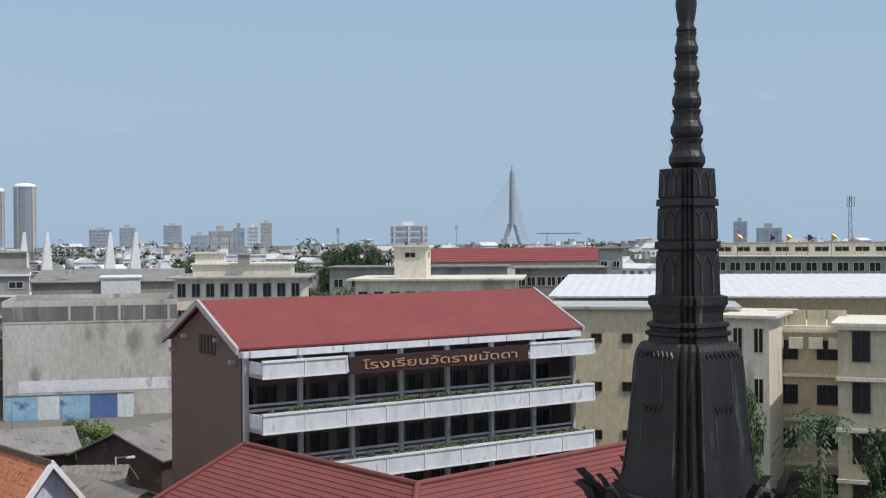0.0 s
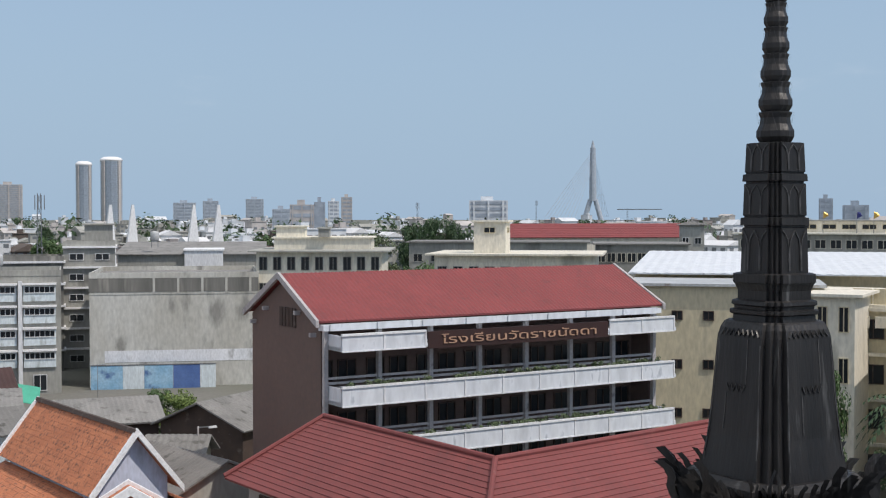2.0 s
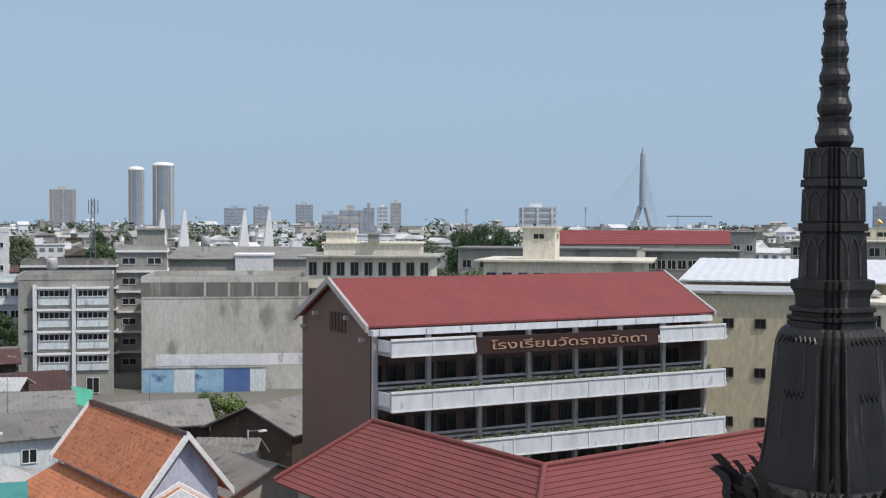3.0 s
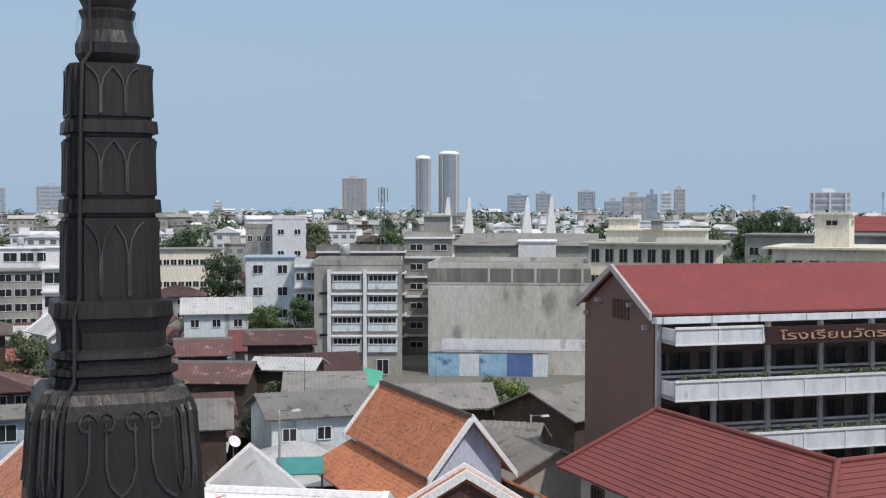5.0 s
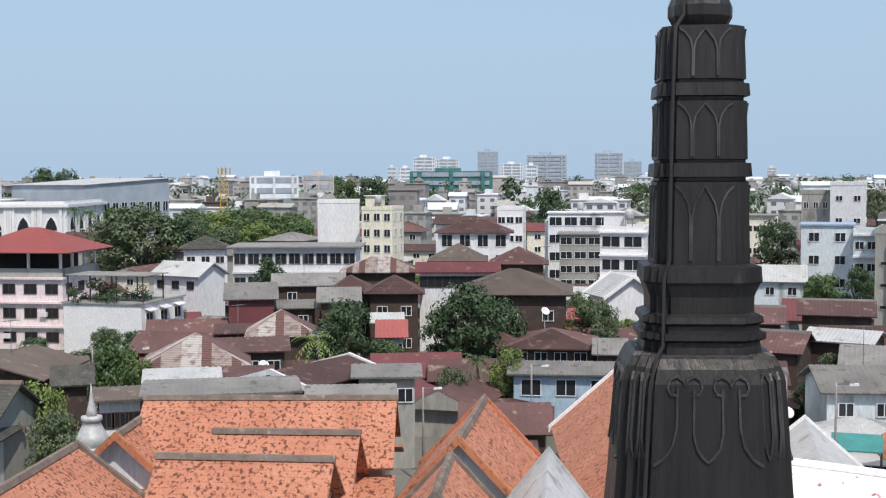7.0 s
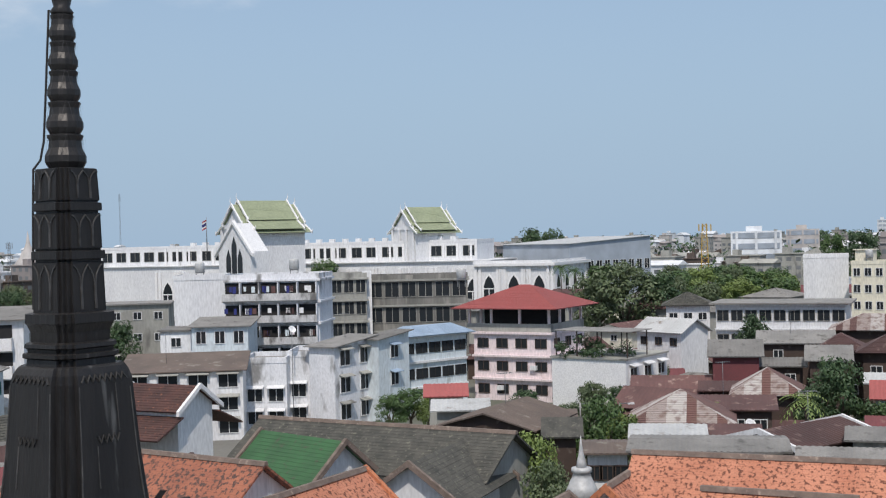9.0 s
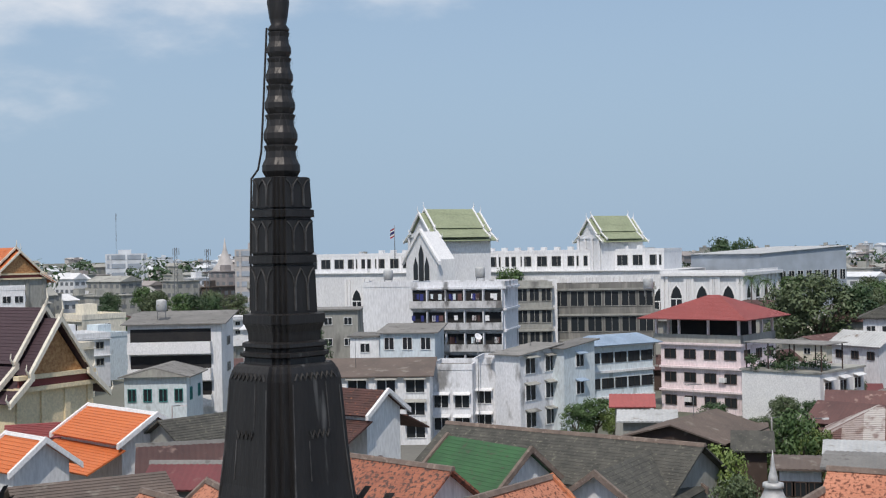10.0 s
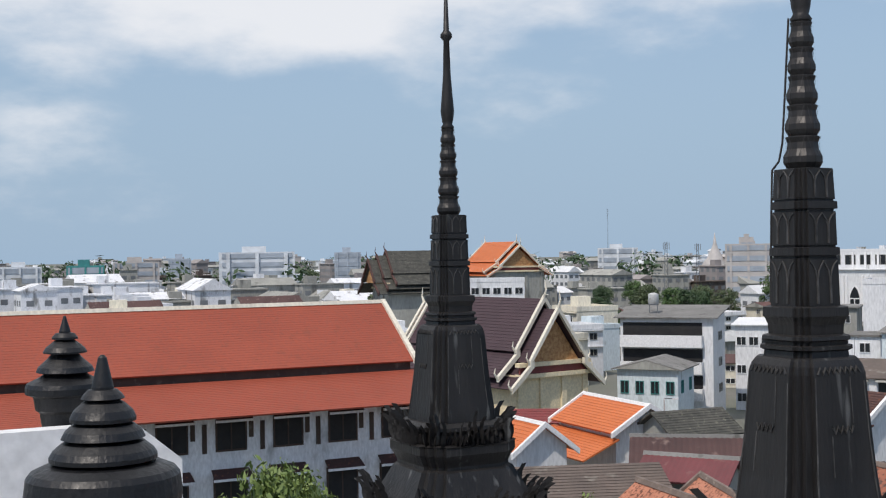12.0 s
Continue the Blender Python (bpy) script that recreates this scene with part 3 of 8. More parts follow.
def tree(az, d, top, spread, mat="leaf", label="leafy green broadleaf tree among the houses", seed=1, base=0.0, name="tree"):
    """A broadleaf tree of the given top height and crown radius; one shape for each seed, scaled."""
    key = (mat, seed)
    p = bearing(az, d)
    m = Matrix.Translation((p.x, p.y, base)) @ Matrix.Rotation(az * 1.7 + seed, 4, "Z") @ Matrix.Diagonal((spread / 4, spread / 4, (top - base) / 9, 1))
    if key in TREES:
        ob = copy_thing(TREES[key], Matrix.Identity(4))
        ob.matrix_basis = m
        return tagged(ob, label)
    rnd = random.Random(seed * 17 + len(mat))
    t = thing(name, 0, 0, 0, 0, label, "tree", "town trees")
    v, f = [], []
    limb(v, f, Vector((0, 0, -0.2)), Vector((0.15, 0.1, 2.6)), 0.34, 0.24, 9)
    for i in range(7):
        an = i * 0.9 + rnd.random()
        e = Vector((math.cos(an) * rnd.uniform(1.2, 2.6), math.sin(an) * rnd.uniform(1.2, 2.6), rnd.uniform(4.2, 6.8)))
        limb(v, f, Vector((0.15, 0.1, 2.4)), e, 0.16, 0.06)
    part("trunk", mesh("trunk", v, f, True), "bark", t)
    cl = []
    for i in range(46):
        an, rr = rnd.uniform(0, 6.28), 4.0 * math.sqrt(rnd.random()) * 0.82
        h = 2.7 + 5.4 * rnd.random() ** 0.8
        lim = 1.0 - ((h - 4.6) / 4.8) ** 2
        rr *= max(0.25, lim)
        cl.append((math.cos(an) * rr, math.sin(an) * rr, h, rnd.uniform(0.65, 1.25)))
    part("crown", leaf_cloud("crown", cl, 0.22, 95, rnd), mat, t)
    TREES[key] = t
    t.matrix_basis = m
    return t


def palm(az, d, top, size, label, seed=1, base=0.0, mat="leaf", fronds=18):
    rnd = random.Random(seed)
    p = bearing(az, d)
    t = thing("palm_tree", p.x, p.y, base, seed * 50, label, "palm")
    v, f = [], []
    hgt = top - base - size * 0.45
    q = Vector((0, 0, -0.2))
    for i in range(6):
        e = Vector((0.04 * i * i * 0.3, 0.0, hgt * (i + 1) / 6))
        limb(v, f, q, e, 0.17 - 0.012 * i, 0.16 - 0.012 * i)
        q = e
    part("trunk", mesh("trunk", v, f, True), "bark", t)
    for i in range(fronds):
        an = i * 2.4
        lift = rnd.uniform(-0.25, 0.95)
        v, f = [], []
        prev = None
        for k in range(9):
            s = k / 8
            r = size * s * (0.95 - 0.12 * abs(lift))
            z = size * (lift * s - 0.75 * s * s)
            c = q + Vector((math.cos(an) * r, math.sin(an) * r, z))
            sidev = Vector((-math.sin(an), math.cos(an), 0))
            wl_ = size * 0.17 * (1 - 0.7 * s) + 0.02
            if prev:
                for sg in (-1, 1):
                    n0 = len(v)
                    o = sidev * sg * wl_ + Vector((0, 0, -wl_ * 0.45))
                    v += [prev, prev.lerp(c, 0.55), prev.lerp(c, 0.9) + o, prev.lerp(c, 0.6) + o * 0.9]
                    f.append((n0, n0 + 1, n0 + 2, n0 + 3))
            prev = c
        part("frond", mesh("frond", v, f), mat, t)
    return t


# ---- ground and the temple's terraces ----
ground = tagged(new("ground", mesh("ground", [(-5000, -5000, 0), (5000, -5000, 0), (5000, 5000, 0), (-5000, 5000, 0)], [(0, 1, 2, 3)])),
                "grey and green town ground between the houses", "ground", kind="structure")
ground.data.materials.append(M["ground"])
GRID = 27.0


def terrace(name, label, items, mat):
    ob = tagged(new(name, boxes(name, items)), label, "terrace", kind="structure")
    ob.data.materials.append(M[mat])
    ob.matrix_basis = pose(0, 0, 0, 0, 0, GRID)
    return ob


terrace("terrace_upper", "whitewashed upper terrace of the temple", [(-2.6, 16, -14, 2.2, 0, 20.1), (-2.5, 12, -14, -6, 20.1, 27)], "white")
terrace("terrace_lower", "whitewashed lower terrace carrying the metal spires", [(-30, 16, 2.2, 12.4, 0, 13.5)], "white")

# ---- the dark metal spires ----
SECTION = [(1, 0.64), (0.89, 0.64), (0.89, 0.78), (0.78, 0.78), (0.78, 0.89), (0.64, 0.89), (0.64, 1)]
RING = []
for q in range(4):
    c_, s_ = (1, 0, -1, 0)[q], (0, 1, 0, -1)[q]
    RING += [(x * c_ - y * s_, x * s_ + y * c_) for x, y in SECTION]
BODY = [(13.5, 1.3), (14.2, 1.3), (14.25, 1.15), (17.4, 1.12), (17.5, 1.36), (18.0, 1.36), (18.08, 1.2), (18.35, 1.04), (18.70, 0.86), (18.73, 0.80), (18.78, 0.80),
        (18.84, 0.82), (18.98, 0.90), (19.10, 0.90), (19.14, 0.80), (19.30, 0.76), (19.36, 0.80), (19.42, 0.78), (19.48, 0.70)]
BELL = [(19.48, 0.64), (19.62, 0.615), (19.9, 0.575), (20.3, 0.535), (20.75, 0.503), (20.92, 0.488), (21.0, 0.466), (21.055, 0.432), (21.075, 0.405)]
NECK = [(21.075 + (z - 20.99) * 0.8547, w) for z, w in
        [(20.99, 0.36), (21.06, 0.352), (21.08, 0.385), (21.12, 0.385), (21.13, 0.345), (21.17, 0.345), (21.19, 0.372), (21.23, 0.365), (21.25, 0.315), (21.36, 0.318), (21.44, 0.345), (21.46, 0.36), (21.56, 0.355), (21.575, 0.309)]]
BLOCK = [(21.575, 0.292), (22.045, 0.280), (22.05, 0.264), (22.07, 0.264), (22.075, 0.298), (22.15, 0.294), (22.155, 0.262), (22.17, 0.262), (22.175, 0.274), (22.505, 0.265), (22.51, 0.248), (22.53, 0.248), (22.535, 0.282), (22.605, 0.278), (22.61, 0.248), (22.625, 0.248), (22.63, 0.260), (22.93, 0.248), (22.935, 0.22)]


def width_at(z):
    pts = [p for p in BODY + BELL + NECK + BLOCK]
    for (z0, w0), (z1, w1) in zip(pts, pts[1:]):
        if z0 <= z <= z1 and z1 > z0:
            return w0 + (w1 - w0) * (z - z0) / (z1 - z0)
    return 0.3


def redented(name, prof, rnd):
    v, f, n = [], [], len(RING)
    for z, w in prof:
        wob = 1 + rnd.uniform(-0.006, 0.006)
        v += [(x * w * wob, y * w * wob, z) for x, y in RING]
    for i in range(len(prof) - 1):
        f += [(i * n + j, i * n + (j + 1) % n, (i + 1) * n + (j + 1) % n, (i + 1) * n + j) for j in range(n)]
    f += [tuple(range(n))[::-1], tuple(range((len(prof) - 1) * n, len(prof) * n))]
    return mesh(name, v, f)


def lathe(name, prof, n=20, smooth=True):
    v, f = [], []
    for z, r in prof:
        v += [(r * math.cos(6.28319 * j / n), r * math.sin(6.28319 * j / n), z) for j in range(n)]
    for i in range(len(prof) - 1):
        f += [(i * n + j, i * n + (j + 1) % n, (i + 1) * n + (j + 1) % n, (i + 1) * n + j) for j in range(n)]
    f += [tuple(range(n))[::-1], tuple(range((len(prof) - 1) * n, len(prof) * n))]
    return mesh(name, v, f, smooth)


def bead(name, paths, th=0.011, out=0.012):
    """Raised beads along paths of (fraction across the face, height), laid on the front face of the spire."""
    v, f = [], []
    for path in paths:
        pts = [Vector((width_at(z) * (1.0 if abs(s) < 0.64 else 0.89 if abs(s) < 0.78 else 0.78), s * width_at(z), z)) for s, z in path]
        for i, p in enumerate(pts):
            d = (pts[min(i + 1, len(pts) - 1)] - pts[max(i - 1, 0)]).normalized()
            s = Vector((1, 0, 0)).cross(d).normalized() * th
            k = len(v)
            v += [p - s - Vector((0.01, 0, 0)), p - s * 0.6 + Vector((out, 0, 0)), p + s * 0.6 + Vector((out, 0, 0)), p + s - Vector((0.01, 0, 0))]
            if i:
                f += [(k - 4 + j, k - 3 + j, k + 1 + j, k + j) for j in range(3)]
    return mesh(name, v, f)


def ogive(c, hw, z0, z1, shoulder=0.3):
    zs = z1 - (z1 - z0) * shoulder
    left = [(c - hw, z0), (c - hw, zs), (c - hw * 0.8, zs + (z1 - zs) * 0.45), (c - hw * 0.35, zs + (z1 - zs) * 0.78), (c, z1)]
    return left + [(2 * c - s, z) for s, z in left[-2::-1]]


def tongue(c, hw, z0, z1):
    left = [(c - hw, z1), (c - hw, z0 + (z1 - z0) * 0.38), (c - hw * 0.75, z0 + (z1 - z0) * 0.17), (c - hw * 0.3, z0 + (z1 - z0) * 0.05), (c, z0)]
    return left + [(2 * c - s, z) for s, z in left[-2::-1]]


def flame(h, r):
    """A small flame leaf, curling outwards at its tip."""
    pts = [(0, 0.30), (0.08, 0.34), (0.10, 0.26), (0.05, 0.17), (0.10, 0.08), (0.26, 0.0)]
    v, f = [], []
    for side, tall in ((-0.55, 0.72), (0.0, 1.0), (0.55, 0.80)):
        b0 = len(v)
        for i, (o, w) in enumerate(pts):
            z = h * tall * i / 5
            y0 = side * r * (0.6 + 0.6 * i / 5)
            v += [(o * h - r * 0.2, y0 - w * r * 0.55, z), (o * h + r * 0.25, y0, z), (o * h - r * 0.2, y0 + w * r * 0.55, z)]
            if i:
                k = b0 + 3 * i
                f += [(k - 3, k, k + 1, k - 2), (k - 2, k + 1, k + 2, k - 1), (k - 1, k + 2, k, k - 3)]
    return mesh("flame", v, f)


def spire(x, y, dz, turn_, label, seed, cable=0, slim=1.0):
    rnd = random.Random(seed)
    t = thing("metal_spire", x, y, dz, GRID + turn_, label, "spire", "temple spires")
    t.matrix_basis = t.matrix_basis @ Matrix.Diagonal((slim, slim, 1, 1))
    part("pedestal", redented("pedestal", BODY, rnd), "bronze", t)
    bell = part("bell", redented("bell", BELL, rnd), "bronze", t)
    part("neck", redented("neck", NECK, rnd), "bronze", t)
    block_ = part("lotus_shaft", redented("lotus_shaft", BLOCK, rnd), "bronze", t)
    turn = [pose(0, 0, 0, 0, 0, 90 * q) for q in range(4)]
    petals = []
    for a, b in ((21.60, 22.02), (22.19, 22.49), (22.645, 22.91)):
        zs = b - (b - a) * 0.42
        petals.append(ogive(0.0, 0.27, a, b, 0.42))
        for sg in (-1, 1):
            petals.append([(sg * 0.31, a), (sg * 0.31, zs), (sg * 0.36, zs + (b - zs) * 0.45), (sg * 0.48, zs + (b - zs) * 0.8), (sg * 0.62, b)])
    shaft = CACHE.setdefault("shaft_bead", bead("petal_rim", petals, 0.0075, 0.012))
    curls = [tongue(0.0, 0.17, 20.49, 20.90)]
    for sg in (-1, 1):
        curls.append([(sg * q, z) for q, z in ((0.37, 20.90), (0.37, 20.68), (0.41, 20.58), (0.50, 20.51), (0.62, 20.47))])
        curls.append([(sg * (0.28 + q), z) for q, z in ((-0.08, 20.86), (-0.17, 20.865), (-0.21, 20.90), (-0.19, 20.945), (-0.11, 20.965), (-0.03, 20.945), (0.0, 20.915), (0.03, 20.945), (0.11, 20.965), (0.19, 20.945), (0.21, 20.90), (0.17, 20.865), (0.08, 20.86))])
        for c, w in ((0.71, 0.05), (0.835, 0.04)):
            curls.append([(sg * c + q * w, z) for q, z in ((-1, 20.93), (-1, 20.62), (-0.5, 20.54), (0, 20.50), (0.5, 20.54), (1, 20.62), (1, 20.93), (0.3, 20.97), (-0.3, 20.97), (-1, 20.93))])
    if cable != 2:
        # the plainer bells: small chevrons half-way down and worn upright edges
        curls = [[(-0.25 + 0.0625 * k, 20.36 if k % 2 else 20.43) for k in range(9)], [(-0.56 + 0.07 * k, 20.99 if k % 2 else 20.93) for k in range(17)]]
        for c, a, b in ((-0.62, 19.6, 20.9), (0.62, 19.7, 20.85), (-0.26, 19.95, 20.34), (0.26, 20.45, 20.9)):
            worn = CACHE.setdefault(("worn_bead", c), bead("worn_edge", [[(c, a), (c, (a + b) / 2), (c, b)]], 0.008, 0.006))
            for m in turn:
                part("worn_edge", worn, "bronze_edge", bell, "pale rubbed edge", m)
    for k, path in enumerate(curls):
        rim = CACHE.setdefault(("bell_bead", cable == 2, k), bead("tongue_rim", [path], 0.011, 0.016))
        for m in turn:
            part("tongue_rim", rim, "bronze_mid", bell, "raised scroll and tongue outline", m)
    # petal beads get the paler tone, painting their sunlit edges
    for m in turn:
        part("petal_rim", shaft, "bronze_edge", block_, "worn raised petal outline, painted pale as if sunlit", m)
    # five ringed lotus buds, each smaller
    z, r = 22.93, 0.20
    for i in range(5):
        h = 0.335 - 0.018 * i
        ringp = [(z, r * 0.80), (z + 0.02, r * 0.86), (z + h * 0.2, r), (z + h * 0.38, r * 1.0), (z + h * 0.6, r * 0.82), (z + h * 0.8, r * 0.78), (z + h * 0.94, r * 0.88), (z + h * 0.97, r * 0.88), (z + h, r * 0.68)]
        bud = part("lotus_ring", lathe("lotus_ring", ringp, 12, False), "bronze", t)
        for q in range(6):
            key = ("leafrim", i)
            if key not in CACHE:
                vv, ff = [], []
                for k_, (zz, a0) in enumerate(((0.2, 0.0), (0.45, 0.20), (0.75, 0.34), (0.98, 0.46))):
                    for sg in (-1, 1):
                        for dz in (-0.006, 0.006):
                            vv.append(((r * 0.97) * math.cos(a0 * sg), (r * 0.97) * math.sin(a0 * sg), z + h * zz + dz))
                    if k_:
                        b0 = 4 * (k_ - 1)
                        ff += [(b0, b0 + 4, b0 + 5, b0 + 1), (b0 + 2, b0 + 3, b0 + 7, b0 + 6)]
                CACHE[key] = mesh("leaf_rim", vv, ff)
            part("leaf_rim", CACHE[key], "bronze_edge", bud, "", pose(0, 0, 0, 0, 0, 60 * q))
        z += h * 0.985
        r *= 0.895
    part("needle", lathe("needle", [(z, 0.10), (z + 0.03, 0.115), (z + 0.08, 0.08), (z + 0.14, 0.095), (z + 0.3, 0.118), (z + 0.5, 0.10), (z + 0.9, 0.068), (z + 1.5, 0.05), (z + 1.56, 0.10), (z + 1.62, 0.10), (z + 1.68, 0.05), (z + 2.6, 0.02), (z + 3.6, 0.006)], 12), "bronze", t)
    fl = [CACHE.setdefault(("flame", i), flame(h, w)) for i, (h, w) in enumerate(((0.58, 0.22), (0.44, 0.17), (0.34, 0.14)))]
    crown = part("flame_crown", redented("flame_crown", [(19.09, 0.89), (19.13, 0.915), (19.15, 0.87)], rnd), "bronze", t)
    for lev, w, big in ((19.12, 0.87, 0), (17.99, 1.32, 0)):
        for q in range(4):
            for s in (-0.9, -0.75, -0.58, -0.4, -0.2, 0, 0.2, 0.4, 0.58, 0.75, 0.9):
                edge = w if abs(s) < 0.53 else w * 0.87 if abs(s) < 0.7 else w * 0.72
                k = 0 if s in (0, -0.9, 0.9) else rnd.choice((1, 2))
                part("flame", fl[k], "bronze", crown, "", turn[q] @ pose(edge, s * w * 0.92, lev, rnd.uniform(-8, 8), rnd.uniform(-6, 14), s * 40))
    if cable:
        cu = bpy.data.curves.new("cable", "CURVE")
        cu.dimensions, cu.bevel_depth, cu.bevel_resolution = "3D", 0.012, 1
        sp = cu.splines.new("POLY")
        pts = {1: [(-0.24, -0.25, 21.6), (-0.225, -0.235, 22.5), (-0.215, -0.225, 22.93), (-0.165, -0.175, 23.02), (-0.14, -0.148, 23.2), (-0.122, -0.128, 23.6), (-0.105, -0.11, 24.0), (-0.085, -0.09, 24.45)],
               2: [(-0.685 * w, -0.97 * w - 0.01, z) for z, w in ((19.5, 0.66), (20.3, 0.545), (20.9, 0.50), (21.06, 0.44), (21.12, 0.37), (21.5, 0.365), (21.6, 0.31), (22.15, 0.30), (22.6, 0.285), (22.92, 0.262))] + [(-0.12, -0.17, 23.0), (-0.13, -0.19, 23.3)]}[cable]
        sp.points.add(len(pts) - 1)
        for p_, q_ in zip(sp.points, pts):
            p_.co = (*q_, 1)
        cu.materials.append(M["dark"])
        ob = new("cable", cu)
        ob.parent = t
        ob["label"] = "loose black lightning cable"
    return t


spire(4.485, 12.90, -0.035, 1, "blackened metal spire with flame crown before the school", 3)
spire(-3.207, 6.616, 0.0, 7, "blackened metal spire with worn lotus petals on its shaft", 4, 2, 0.935)
spire(-12.21, 2.643, -0.16, -3, "blackened metal spire with a cable down one corner", 5, 1, 0.97)
spire(-21.09, -0.818, -0.30, 0, "blackened metal spire with flame crown beside the orange-roofed hall", 6)



def chedi(x, y, tip, prof, cuts, label, foot, r):
    """A turned stone finial, given from its tip downwards (drop, radius), cut into body, rings and finial, on its own pier."""
    t = thing("small_chedi", x, y, 0, GRID, label, "chedi", "terrace chedis")
    # deepen the grooves between the rings
    prof = [(d_, r_ * (0.84 if 0 < i < len(prof) - 1 and r_ < prof[i - 1][1] and r_ <= prof[i + 1][1] else 1.0)) for i, (d_, r_) in enumerate(prof)]
    for nm, (i, j) in zip(("finial", "moulding", "body"), cuts):
        part(nm, lathe(nm, [(tip - d_, r_) for d_, r_ in prof[i:j]][::-1], 40, False), "blue_black", t)
    part("pier", boxes("pier", [(-r, r, -r, r, foot, tip - prof[-1][0] + 0.01)]), "white", t, "whitewashed pier")
    return t


chedi(-8.38, -3.35, 21.32, [(0, .012), (.02, .03), (.22, .075), (.235, .075), (.24, .10), (.27, .13), (.30, .15), (.315, .135), (.33, .145), (.38, .20), (.43, .225), (.455, .225), (.465, .20), (.48, .215), (.52, .26), (.57, .285), (.585, .26),
      (.60, .28), (.65, .34), (.69, .365), (.72, .365), (.735, .33), (.75, .40), (.79, .49), (.83, .52), (.95, .535), (1.1, .52), (1.3, .48)], ((0, 5), (4, 23), (22, 28)), "glossy black chedi finial on the terrace edge", 0, 0.4)
chedi(-12.16, -4.73, 21.42, [(0, .012), (.15, .055), (.165, .055), (.17, .09), (.21, .125), (.23, .125), (.235, .10), (.25, .11), (.31, .185), (.35, .21), (.365, .21), (.375, .16), (.42, .17), (.50, .26), (.55, .28), (.57, .24), (.60, .25),
      (.66, .37), (.70, .385), (.76, .385), (.79, .31), (.92, .29), (.95, .25), (1.15, .22)], ((0, 4), (3, 17), (16, 24)), "black stone chedi finial on a white parapet", 0, 0.3)
par = thing("white_parapet", -12.16, -4.73, 0, GRID, "whitewashed parapet under a black chedi", "parapet")
part("wall", boxes("wall", [(-0.38, 0.38, -6, -0.32, 0, 19.84)]), "grey_wall", par)
part("rail", boxes("rail", [(-0.45, 0.45, -6, -0.32, 19.84, 20.04)]), "white_pure", par)
part("coping", prism("coping", [(-1.1, 0), (1.0, 0), (1.0, 20.0), (0.55, 20.38), (-1.1, 20.38)], 0.35, 0.6), "white_pure", par)


